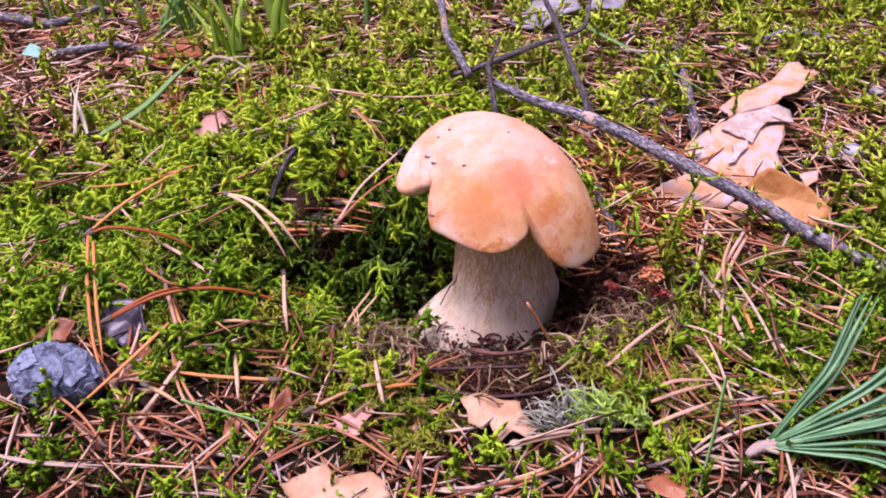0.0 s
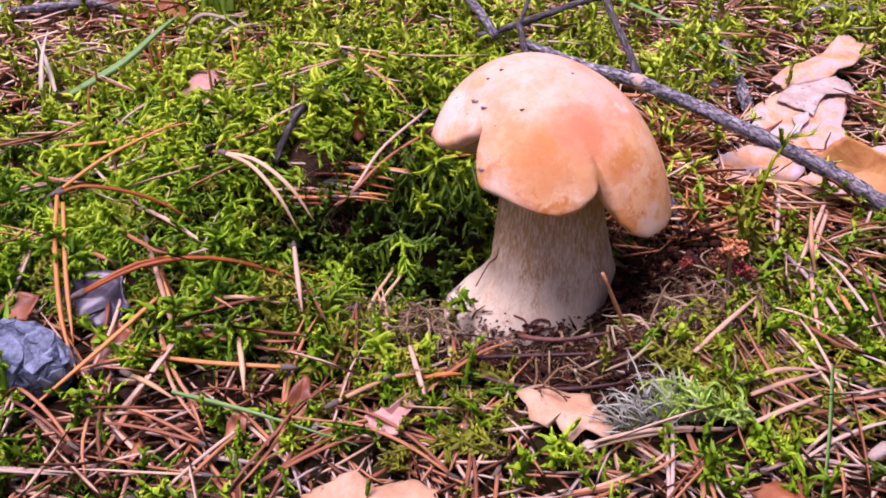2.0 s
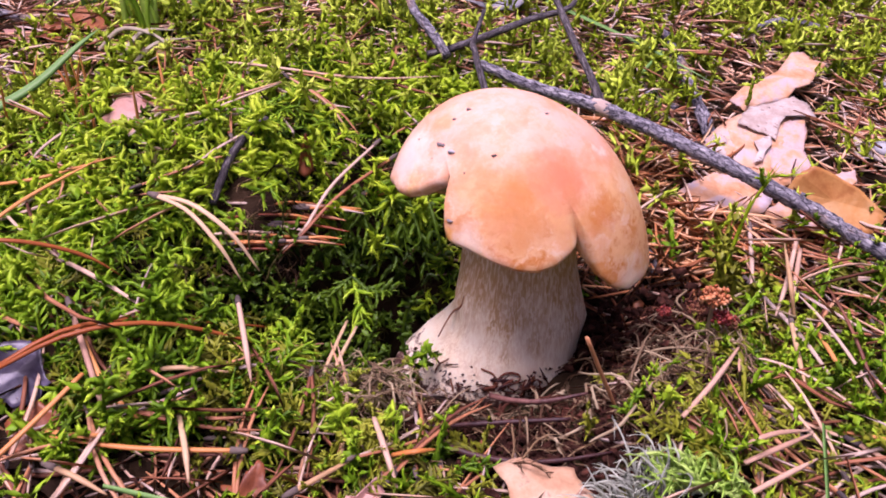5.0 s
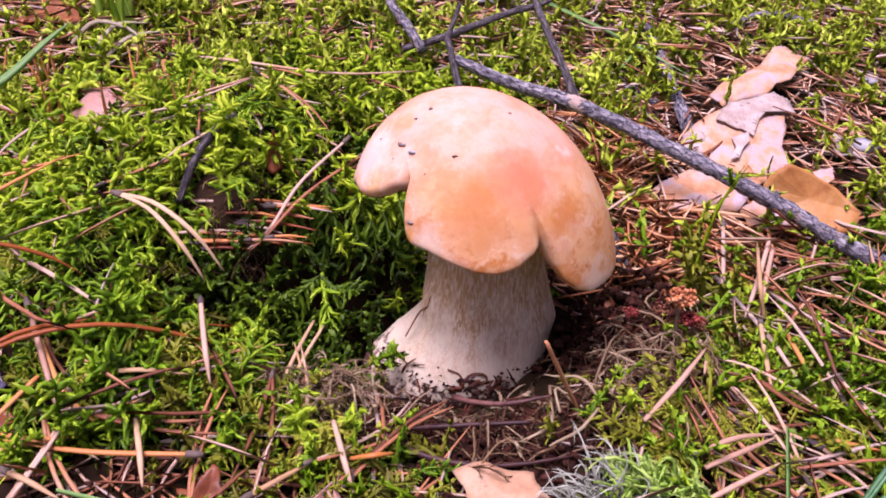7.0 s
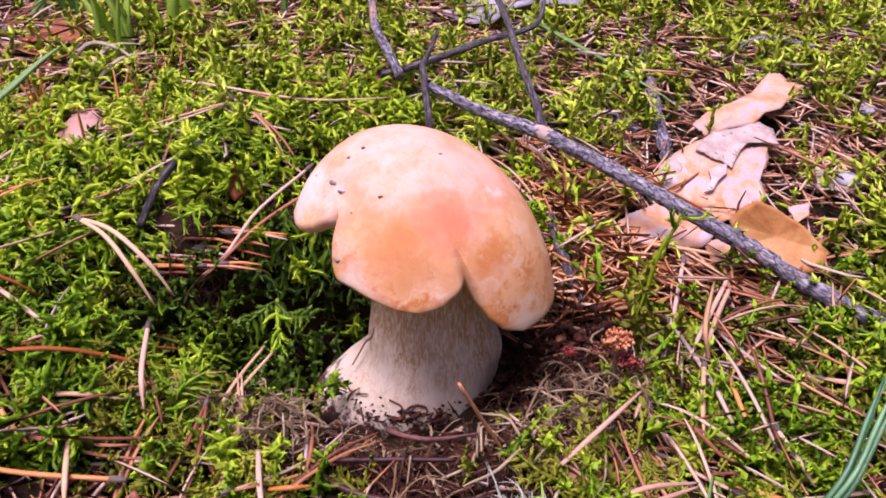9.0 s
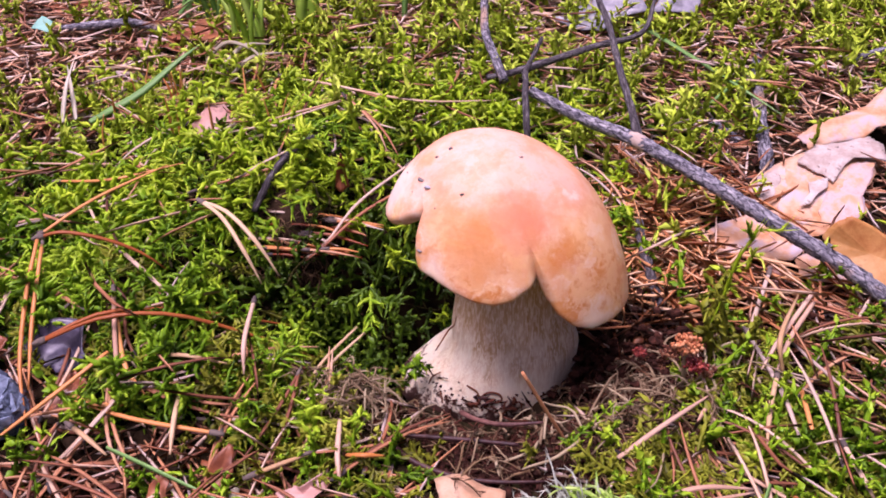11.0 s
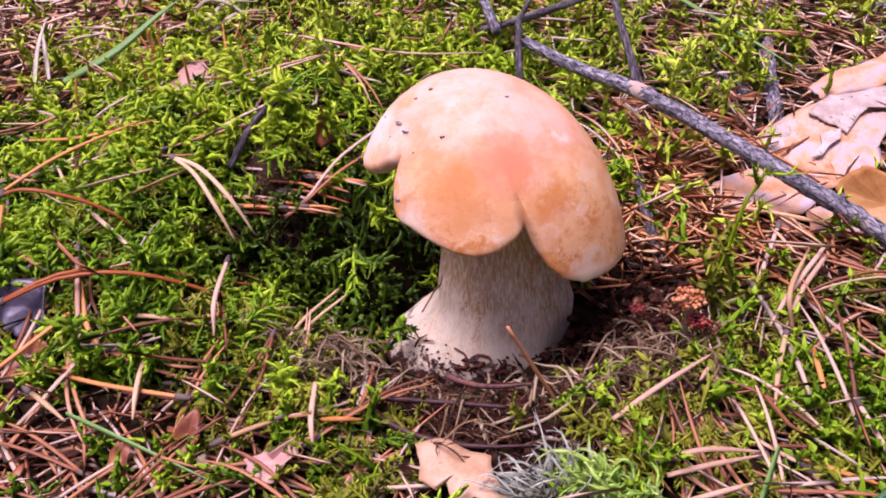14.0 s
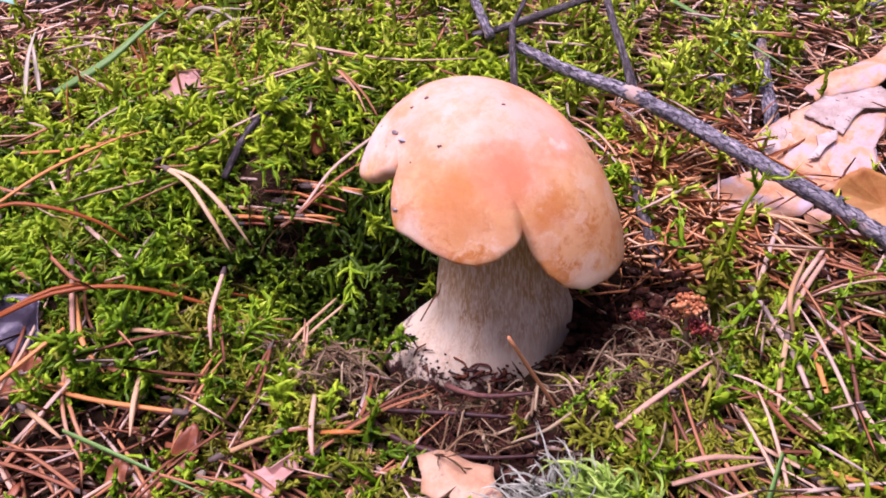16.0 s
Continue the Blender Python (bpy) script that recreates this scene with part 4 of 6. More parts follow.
flat_thing("dead_leaf", [(-5.6, -8.6, 1.7), (-5.1, -8.2, 1.9), (-4.8, -8.3, 1.9), (-4.1, -7.5, 2.2), (-4.0, -8.1, 2.0), (-4.4, -9.1, 1.6), (-5.0, -9.2, 1.5)], PINKLEAF, "small curled pinkish dead leaf scrap", "leaf", LEAVES, 0.03, 0.2, 0.12, 43, 0.045, 6, 5, 0.3)
flat_thing("dead_leaf", [(-8.5, -8.7, 1.6), (-8.2, -7.6, 2.4), (-7.8, -7.3, 2.6), (-7.5, -8.0, 2.1), (-7.8, -8.7, 1.6)], BROWNLEAF, "small upright reddish-brown leaf scrap", "leaf", LEAVES, 0.03, 0.15, 0.14, 44, 0.12, 6, 6)
flat_thing("dead_leaf", [(-10.2, -9.6, 1.6), (-10.0, -8.8, 2.1), (-9.5, -8.9, 2.0), (-9.4, -9.7, 1.5)], BROWNLEAF, "small upright reddish-brown leaf scrap", "leaf", LEAVES, 0.03, 0.15, 0.14, 45, 0.12, 6, 6)
flat_thing("dead_leaf", [(7.0, -9.6, 1.2), (7.6, -8.9, 1.3), (8.6, -9.1, 1.3), (9.0, -9.9, 1.2), (8.0, -10.3, 1.1)], BROWNLEAF, "reddish-brown leaf scrap among needles", "leaf", LEAVES, 0.03, -0.1, 0.1, 46, 0.12, 6, 5)
flat_thing("dead_leaf", [(5.3, -4.9, 2.6), (5.9, -4.5, 2.7), (7.0, -4.7, 2.7), (6.9, -5.2, 2.5), (5.8, -5.3, 2.5)], BROWNLEAF, "flat reddish-brown leaf scrap beside lichen", "leaf", LEAVES, 0.03, -0.1, 0.08, 47, 0.05, 5, 5)
flat_thing("dead_leaf", [(-18.46, -5.1, 2.4), (-17.4, -4.26, 3.2), (-16.15, -3.94, 3.5), (-15.66, -4.1, 3.3), (-15.44, -4.59, 2.9), (-15.06, -5.07, 2.5), (-15.51, -5.6, 2.2), (-16.9, -5.7, 2.2)], DARKLEAF, "crumpled dark purplish-grey dead leaf", "leaf", LEAVES, 0.04, 0.1, 0.1, 48, 0.05, 7, 6, 0.55)
flat_thing("dead_leaf", [(-16.3, -6.1, 2.6), (-15.3, -5.6, 3.2), (-14.3, -6.0, 3.0), (-14.6, -7.0, 2.4), (-15.7, -7.0, 2.3)], BROWNLEAF, "red-brown dead leaf under crossed needles", "leaf", LEAVES, 0.03, 0.1, 0.08, 49, 0.05, 5, 5, -0.3)
flat_thing("dead_leaf", [(-20.3, -6.1, 3.0), (-19.2, -5.2, 3.6), (-18.3, -5.3, 3.6), (-18.5, -6.2, 3.0)], BROWNLEAF, "red-brown dead leaf behind the cone", "leaf", LEAVES, 0.03, 0.15, 0.08, 50, 0.05, 5, 5)
flat_thing("dead_leaf", [(-19.4, 11.5, 6.2), (-18.8, 12.4, 6.9), (-17.9, 12.7, 7.1), (-17.0, 11.9, 6.7), (-17.2, 10.5, 6.0), (-18.3, 10.4, 6.0)], PINKLEAF, "pale pink round leaf half sunk in moss", "leaf", LEAVES, 0.03, -0.12, 0.05, 51, 0.02, 5, 5, -1.2)
flat_thing("dead_leaf", [(-9.0, 6.5, 5.2), (-8.85, 6.6, 6.3), (-8.65, 6.7, 7.0), (-8.5, 6.8, 6.2), (-8.4, 6.8, 5.2), (-8.7, 6.4, 5.0)], BROWNLEAF, "small pointed red-brown leaf standing in moss", "leaf", LEAVES, 0.03, 0.2, 0.05, 52, 0.02, 5, 5)
flat_thing("dead_leaf", [(-35.6, 19.9, 6.1), (-35.3, 20.9, 6.6), (-34.3, 20.6, 6.4), (-34.1, 19.7, 6.0)], CYAN, "pale bluish-green leaf among far litter", "leaf", LEAVES, 0.03, 0.1, 0.05, 53, 0.02, 5, 5)
for k in range(16):
    x, y = -44 + 26 * rng.random(), 12 + 24 * rng.random()
    s = 0.8 + 0.9 * rng.random()
    a0 = rng.uniform(0, 6.28)
    pts = [(x + s * math.cos(a0 + q) * (1 + 0.3 * rng.random()), y + s * math.sin(a0 + q), float(top(x, y)) + 0.35 * rng.random()) for q in np.linspace(0, 5.4, 7)]
    flat_thing("dead_leaf", pts, (BROWNLEAF, PINKLEAF, BROWNLEAF)[k % 3], "small brownish dead leaf scrap among far litter", "leaf", LEAVES, 0.03, 0.1, 0.09, 60 + k, 0.05, 4, 3)

for (x, y, s, lab) in [(23.4, 22.7, 0.55, "small white crumb on moss"), (20.3, 15.2, 0.9, "pale whitish chip on moss"), (-45, 15, 0.8, "pale grey chip in far litter")]:
    ob = part("pale_chip", blob((0, 0, 0), (s, s * 0.8, s * 0.4), 5, 8, 0.12), STONE)
    ob.location = (x * CM, y * CM, (float(top(x, y)) + s * 0.2) * CM)
    tagged(ob, lab, "chip", "pale chips")


# ---------------------------------------------------------------- pine cone
def build_cone():
    c = new("pine_cone")
    c.matrix_world = pose(-0.1800, -0.0800, 0.0265, 0, 6, 4)
    tagged(c, "closed weathered blue-grey pine cone lying in moss", "pine cone")
    L, W = 2.08, 1.3
    part("core", blob((0, 0, 0), (L * 0.93, W * 0.86, W * 0.86), 3, 14, 0.01), SHEATH, c)
    # a few irregular shields, each with a low ridge
    shields = []
    f = [(0, 1 + k, 1 + (k + 1) % 8) for k in range(8)]
    for b in (1, 9):
        f += [(b + k, b + 8 + k, b + 8 + (k + 1) % 8, b + (k + 1) % 8) for k in range(8)]
    for v in range(6):
        w = 1 + 0.16 * rng.normal(size=8)
        r = [(0.08 * rng.normal(), 0.08 * rng.normal(), 0.13)]
        for ring, z in ((0.17, 0.1), (0.43, 0.02), (0.38, -0.3)):
            for k in range(8):
                a = math.pi * k / 4
                q = ring * w[k] * (1.08 if k % 2 == 0 else 0.9)
                r.append((q * math.cos(a), q * math.sin(a), z + 0.03 * rng.normal() * (z > -0.2)))
        shields.append(mesh_of("scale", np.array(r), f, CONE, False))
    n = 64
    for k in range(n):
        u = 1 - 2 * (k + 0.5) / n
        a = k * 2.39996 + 0.12 * rng.normal()
        rad = math.sqrt(1 - u * u)
        nrm = Vector((u / L, rad * math.cos(a) / W, rad * math.sin(a) / W)).normalized()
        p = Vector((u * L, rad * math.cos(a) * W * (1 - 0.14 * u), rad * math.sin(a) * W * (1 - 0.14 * u)))
        s = part("scale", shields[k % 6], CONE, c)
        q = nrm.to_track_quat("Z", "X")
        size = (0.8 + 0.62 * rad) * rng.uniform(0.92, 1.15)
        s.matrix_basis = Matrix.LocRotScale(p * rng.uniform(0.9, 0.95) * CM, q @ Euler((rng.normal() * 0.16, rng.normal() * 0.16, rng.uniform(0, 6))).to_quaternion(), (size * 1.06, size * 0.9, size * rng.uniform(0.8, 1.15)))


build_cone()


# ---------------------------------------------------------------- needles
NEEDLES = "fallen pine needles"


def needle_shape(length, bend, width=0.08, lift=0.0):
    pts = [(0, 0, 0), (length * 0.35, bend * 0.7, lift * 0.7), (length * 0.7, bend * 0.75, lift), (length, bend * 0.2, lift * 0.5)]
    return tube(pts, [width * 0.8, width, width * 0.9, width * 0.3], 9, 5, flat=0.6)


def needle_pair(length, bend, spread, lift, seed):
    """A fallen pair of needles, joined at a short dark sheath."""
    o = part("pine_needle", tube([(-0.28, 0, 0), (-0.05, 0, 0), (0.22, 0, 0)], [0.05, 0.085, 0.08], 5, 6), SHEATH)
    for k, s in enumerate((1, -1)):
        n = part("needle", needle_shape(length * (1 - 0.06 * k), bend, lift=lift), NEEDLE, o)
        n.rotation_euler = (0, 0.02 * s, radians(spread) * s * 0.5)
    return tagged(o, "dry orange-brown pair of pine needles on the ground", "pine needle", NEEDLES)


def line_needle(points, width=0.075, mat=None, label="dry orange-brown pine needle lying over moss", sheath=True):
    p = np.asarray(points, float)
    o = part("pine_needle", tube(p - p[0], [width * 0.9, width * 1.05, width, width * 0.35], 14, 6, flat=0.7), mat or NEEDLE)
    o.location = Vector(p[0] * CM)
    if sheath:
        d = p[1] - p[0]
        d = d / np.linalg.norm(d)
        part("sheath", tube([-0.2 * d, 0.1 * d, 0.35 * d], [width * 0.8, width * 1.3, width * 1.15], 4, 6), SHEATH, o, "dark sheath")
    return tagged(o, label, "pine needle", NEEDLES)


PALE = varied("bleached_needle", [(0.2, (0.46, 0.27, 0.13)), (0.8, (0.66, 0.46, 0.28))], scale=30, rough=0.45, bumps=0.2)
RED = varied("red_needle", [(0.2, (0.12, 0.022, 0.006)), (0.5, (0.23, 0.05, 0.011)), (0.8, (0.36, 0.1, 0.026))], scale=25, rough=0.4, bumps=0.2, spec=0.25)
ORANGE = varied("orange_needle", [(0.2, (0.5, 0.17, 0.04)), (0.8, (0.68, 0.3, 0.1))], scale=25, rough=0.4, bumps=0.2)
line_needle([(-13.95, 2.81, 5.85), (-12.18, 2.05, 5.95), (-10.54, 1.2, 5.25), (-9.55, 0.95, 3.8)], 0.11, PALE, "bleached pine needle arched over the moss mound")
line_needle([(-13.95, 2.81, 5.85), (-12.3, 1.75, 5.85), (-10.9, 0.7, 5.05), (-10.1, 0.35, 3.7)], 0.1, PALE, "bleached pine needle arched over the moss mound")
line_needle([(-16.8, -5.5, 3.9), (-14.89, -3.87, 4.45), (-12.85, -2.12, 3.7), (-11.19, -0.7, 2.52), (-8.5, 1.6, 0.5)], 0.1, RED, "arched red-brown pine needle")
line_needle([(-16.8, -5.5, 3.85), (-14.51, -4.32, 4.65), (-12.13, -3.09, 4.3), (-9.45, -1.71, 2.55), (-7.5, -0.7, 1.0)], 0.1, RED, "arched red-brown pine needle")
line_needle([(-19.3, -1.4, 5.7), (-18.24, -1.02, 5.93), (-16.72, -0.47, 5.46), (-15.44, -0.01, 4.66), (-14.6, 0.3, 3.7)], 0.1, RED, "arched red-brown pine needle")
line_needle([(-19.3, -1.4, 5.75), (-18.21, 1.3, 6.2), (-16.69, 4.9, 6.2)], 0.09, ORANGE)
line_needle([(-22.5, 4.0, 5.0), (-19.3, 4.1, 5.5), (-16.5, 5.9, 5.8)], 0.09, ORANGE)
line_needle([(-19.2, -1.5, 5.7), (-18.4, -3.6, 4.8), (-17.0, -6.4, 3.6), (-15.63, -8.32, 2.5)], 0.09, ORANGE, sheath=False)
line_needle([(-18.9, -1.7, 5.5), (-17.6, -4.6, 4.2), (-16.4, -7.0, 2.9)], 0.09, ORANGE, sheath=False)
line_needle([(-13.9, -5.2, 3.8), (-15.0, -7.2, 3.2), (-17.0, -9.9, 2.0)], 0.1, ORANGE, sheath=False)
line_needle([(-6.4, 6.3, 4.3), (-5.2, 6.6, 4.3), (-3.4, 7.1, 4.3)], 0.11, ORANGE)
line_needle([(-5.7, 8.12, 6.0), (-7.33, 5.25, 5.3), (-8.25, 3.49, 4.2), (-9.1, 2.6, 3.6)], 0.085, NEEDLE)
line_needle([(-4.9, 7.6, 5.6), (-7.0, 4.99, 5.0), (-8.3, 3.2, 4.1), (-9.0, 2.5, 3.6)], 0.085, NEEDLE)
line_needle([(-15.48, 15.25, 6.6), (-11.96, 13.66, 7.1), (-6.9, 12.93, 7.0), (-3.0, 15.0, 6.5)], 0.085, NEEDLE)
line_needle([(-6.3, 1.3, 1.3), (-6.48, -2.0, 2.2), (-6.81, -3.65, 1.8)], 0.075, PALE, sheath=False)
line_needle([(-5.9, 1.1, 1.2), (-6.2, -2.2, 2.1), (-6.4, -3.8, 1.7)], 0.075, PALE, sheath=False)
line_needle([(2.01, -4.76, 5.93), (2.7, -4.4, 4.3), (3.4, -4.05, 2.7), (3.9, -3.9, 1.5)], 0.1, NEEDLE, "dry needle leaning against the stem", sheath=False)
line_needle([(-13.4, 16.5, 6.5), (-12.4, 11.5, 6.7), (-11.5, 8.6, 6.4), (-11.0, 7.6, 6.2)], 0.085, NEEDLE)
line_needle([(-8.5, -7.0, 2.6), (-11.8, -7.2, 2.7), (-14.4, -7.0, 2.8)], 0.1, ORANGE)
line_needle([(9.9, 3.2, 3.0), (11.2, 0.2, 2.6), (11.9, -2.4, 2.2)], 0.1, NEEDLE)
line_needle([(11.0, 7.0, 3.4), (10.3, 4.0, 3.2), (9.6, 1.2, 2.7)], 0.1, NEEDLE)


TAN = varied("tan_needle", [(0.2, (0.3, 0.16, 0.11)), (0.5, (0.48, 0.28, 0.19)), (0.8, (0.6, 0.4, 0.29))], scale=40, rough=0.5, bumps=0.3, spec=0.3)
for k, (pts, mat) in enumerate((
    ([(7.11, -5.94, 2.65), (8.30, -5.52, 2.98), (10.05, -4.61, 2.35)], TAN),
    ([(7.28, -6.35, 2.48), (8.44, -5.89, 2.74), (10.05, -4.75, 2.34)], TAN),
    ([(5.47, -5.07, 3.10), (6.76, -3.71, 3.52), (8.67, -0.72, 2.81)], TAN),
    ([(13.09, -1.73, 2.51), (13.56, -2.98, 2.38), (14.08, -4.04, 2.05)], TAN),
    ([(7.32, -7.17, 1.98), (8.60, -6.50, 2.17), (9.88, -5.77, 2.22)], TAN),
    ([(11.29, 1.17, 2.67), (11.00, 1.82, 3.94), (12.03, 5.38, 3.48)], PALE),
    ([(11.07, 1.03, 2.76), (10.70, -1.03, 2.68), (10.57, -2.50, 2.38)], PALE),
    ([(11.92, 0.37, 2.66), (12.07, -0.78, 2.55), (12.25, -1.82, 2.34)], ORANGE),
    ([(11.29, -4.37, 2.14), (12.37, -4.85, 2.33), (13.78, -4.81, 1.99)], ORANGE),
    ([(11.38, -4.70, 2.09), (12.17, -5.55, 2.15), (13.26, -6.19, 1.84)], NEEDLE),
    ([(12.62, 5.63, 3.50), (11.17, 2.42, 3.51), (10.48, 1.06, 2.78)], TAN),
    ([(12.62, 5.07, 3.43), (11.52, 2.47, 3.50), (11.04, 1.13, 2.76)], TAN),
    ([(-6.88, -8.14, 2.05), (-5.92, -7.71, 2.46), (-5.09, -6.90, 2.36)], PALE),
    ([(-4.58, -5.14, 2.43), (-4.03, -6.82, 2.60), (-3.61, -7.79, 2.18)], TAN),
    ([(-3.88, -6.42, 2.12), (-3.15, -6.55, 2.47), (-2.52, -6.22, 2.25)], ORANGE),
    ([(-15.42, -2.27, 4.39), (-13.83, -4.81, 3.82), (-12.71, -6.60, 2.91)], TAN),
    ([(-14.51, -3.61, 3.95), (-13.12, -5.41, 3.46), (-11.98, -6.12, 2.89)], ORANGE),
    ([(-14.61, -6.77, 2.80), (-13.36, -7.13, 3.03), (-12.47, -6.79, 2.84)], ORANGE),
    ([(-14.17, -7.86, 2.50), (-13.13, -8.29, 2.53), (-12.13, -8.64, 2.24)], PALE),
    ([(-10.78, -5.77, 2.80), (-10.14, -7.26, 2.88), (-9.82, -8.19, 2.43)], PALE),
    ([(-12.81, -4.48, 3.23), (-11.08, -4.48, 3.60), (-9.56, -4.08, 3.16)], PALE),
    ([(-10.06, -0.52, 3.52), (-9.13, -3.29, 3.80), (-8.75, -4.35, 3.02)], TAN),
    ([(-18.29, 1.53, 3.86), (-15.38, -0.48, 4.30), (-12.77, -1.80, 3.70)], TAN),
)):
    line_needle(pts, 0.1, mat, "thick tan pine needle lying over the litter" if mat is TAN else "dry pine needle lying over moss and litter", k % 3 == 0)


for k in range(30):
    q = np.array([rng.uniform(-11.0, -7.2), rng.uniform(2.6, 4.9), 0])
    q[2] = 3.9 + 0.35 * (q[1] - 3.5) + rng.uniform(-0.2, 0.3)
    d = np.array([rng.uniform(1.2, 2.4), rng.uniform(-0.4, 0.5), rng.uniform(-0.25, 0.1)])
    line_needle([q - d * 0.6, q + (0, 0, 0.08), q + d * 0.6], 0.075, (RED, NEEDLE, ORANGE)[k % 3], "dry needle in a pocket of litter on the mound", k % 2 == 0)


def scatter_needles():
    protos = []
    for k in range(14):
        o = needle_pair(rng.uniform(3.6, 6.2), rng.uniform(-0.6, 0.6), rng.uniform(1, 14), rng.uniform(-0.1, 0.5), k)
        protos.append(o)
    spots = []
    while len(spots) < 285:
        x, y = rng.uniform(-26, 24), rng.uniform(-13.5, 18)
        m = float(moss_share(x, y))
        if (x - 0.4) ** 2 + (y - 2.2) ** 2 < 14 or rng.random() > (1.0 - 0.9 * m) * (1 - float(pit(x, y))):
            continue
        yaw = rng.uniform(0, 360)
        c, d = math.cos(radians(yaw)), math.sin(radians(yaw))
        if any(((x + q * c - 1.0) / 2.5) ** 2 + ((y + q * d + 7.3) / 1.7) ** 2 < 1 for q in (0, 1.5, 3, 4.5, 6)):
            continue
        spots.append((x, y, yaw))
    for k, (x, y, yaw) in enumerate(spots):
        e = 2.2
        cx, sx = math.cos(radians(yaw)), math.sin(radians(yaw))
        z0, z1 = float(top(x, y)), float(top(x + 2 * e * cx, y + 2 * e * sx))
        tilt = math.degrees(math.atan2(z1 - z0, 2 * e)) + rng.normal() * 5
        m = pose(x * CM, y * CM, (z0 + rng.uniform(-0.1, 0.35)) * CM, rng.uniform(0, 360) if k % 3 == 0 else 0, -tilt, yaw)
        if k < len(protos):
            protos[k].matrix_basis = m
        else:
            copy_thing(protos[k % len(protos)], m)


scatter_needles()


# ---------------------------------------------------------------- stamping many small pieces into one mesh
def frames(n, yaw, lean, lean_dir):
    """Turns about z by yaw, then leaning by lean towards lean_dir (radians)."""
    cy, sy = np.cos(yaw), np.sin(yaw)
    Z = np.zeros((n, 3, 3))
    Z[:, 0, 0], Z[:, 0, 1], Z[:, 1, 0], Z[:, 1, 1], Z[:, 2, 2] = cy, -sy, sy, cy, 1
    ax = np.stack([-np.sin(lean_dir), np.cos(lean_dir), 0 * lean], 1)
    c, s = np.cos(lean), np.sin(lean)
    K = np.zeros((n, 3, 3))
    K[:, 0, 1], K[:, 0, 2], K[:, 1, 0], K[:, 1, 2], K[:, 2, 0], K[:, 2, 1] = -ax[:, 2], ax[:, 1], ax[:, 2], -ax[:, 0], -ax[:, 1], ax[:, 0]
    L = np.eye(3) + s[:, None, None] * K + (1 - c)[:, None, None] * (K @ K)
    return L @ Z


def stamp(templates, which, turn, size, place):
    """Verts, triangles and tip values of many copies of small templates."""
    vs, fs, ts, at = [], [], [], 0
    for k, tm in enumerate(templates):
        v, f = tm[:2]
        i = np.flatnonzero(which == k)
        if not len(i):
            continue
        w = np.einsum("nij,vj->nvi", turn[i], v) * size[i][:, None, None] + place[i][:, None, :]
        vs.append(w.reshape(-1, 3))
        fs.append((f[None] + (np.arange(len(i)) * len(v))[:, None, None] + at).reshape(-1, f.shape[1]))
        ts.append(np.tile(tm[2] if len(tm) > 2 else np.full(len(v), 0.5), len(i)))
        at += len(i) * len(v)
    return np.concatenate(vs), np.concatenate(fs), np.concatenate(ts)


def set_tips(ob, tips):
    """Marks how near a tip each point of a moss lies, 0 to 1."""
    ob.data.attributes.new("tip", "FLOAT", "POINT").data.foreach_set("value", np.asarray(tips, np.float32))
    return ob


def clad(line, width, sides=4, tip_span=(0.2, 0.8), r=None, fringe=0.75, ends=(0.5, 0.0)):
    """A strand clad in overlapping leaves: a bumpy, twisted body with leaf points standing off it."""
    n = len(line)
    tang = np.gradient(line, axis=0)
    tang /= np.linalg.norm(tang, axis=1)[:, None]
    step = np.linalg.norm(line[1] - line[0])
    ref = np.array([0.31, 0.2, 0.93]) if abs(tang[0][2]) < 0.8 else np.array([0.9, 0.3, 0.2])
    V, F, T = [], [], []
    for i in range(n):
        a = np.cross(tang[i], ref)
        a /= np.linalg.norm(a)
        b = np.cross(tang[i], a)
        f = i / (n - 1)
        k = width * 0.5 * (1.0 if i % 2 else 0.72) * np.interp(f, [0, 0.25, 0.65, 1], [ends[0], 1, 0.72, ends[1]])
        ang = (np.arange(sides) + 0.5 * i) * 2 * math.pi / sides
        V += list(line[i] + np.outer(np.cos(ang) * k, a) + np.outer(np.sin(ang) * k, b))
        T += [tip_span[0] + (tip_span[1] - tip_span[0]) * f] * sides
    for i in range(n - 1):
        for j in range(sides):
            p, q = i * sides + j, i * sides + (j + 1) % sides
            F += [(p, q, q + sides), (p, q + sides, p + sides)]
    if fringe:
        for i in range(1, n - 1):
            for j in range(i % 2, sides, 2):
                p, q = i * sides + j, i * sides + (j + 1) % sides
                mid = (V[p] + V[q]) * 0.5
                out = mid - line[i]
                V.append(mid + out * fringe + tang[i] * step * (0.9 + 0.5 * (r.random() if r else 0.5)))
                T.append(min(1, T[p] + 0.2))
                F.append((p, q, len(V) - 1))
    return V, F, T


def branchlet(r, base, d, length, width, droop, rings=5, sides=4, tip_span=(0.2, 1.0), fringe=0.7):
    d = np.asarray(d, float) / np.linalg.norm(d)
    f = np.linspace(0, 1, rings)[:, None]
    bow = r.normal(size=3) * 0.12 * length
    line = np.asarray(base) + d * length * f + np.array([0, 0, -1.0]) * droop * length * f**2 + bow * np.sin(math.pi * f)
    return clad(line, width, sides, tip_span, r, fringe)


class Plant:
    """Gathers strands into one template."""

    def __init__(self):
        self.V, self.F, self.T = [], [], []

    def add(self, piece):
        at = len(self.V)
        self.V += list(piece[0])
        self.F += [tuple(i + at for i in row) for row in piece[1]]
        self.T += list(piece[2])

    def done(self):
        return np.array(self.V), np.array(self.F), np.array(self.T)


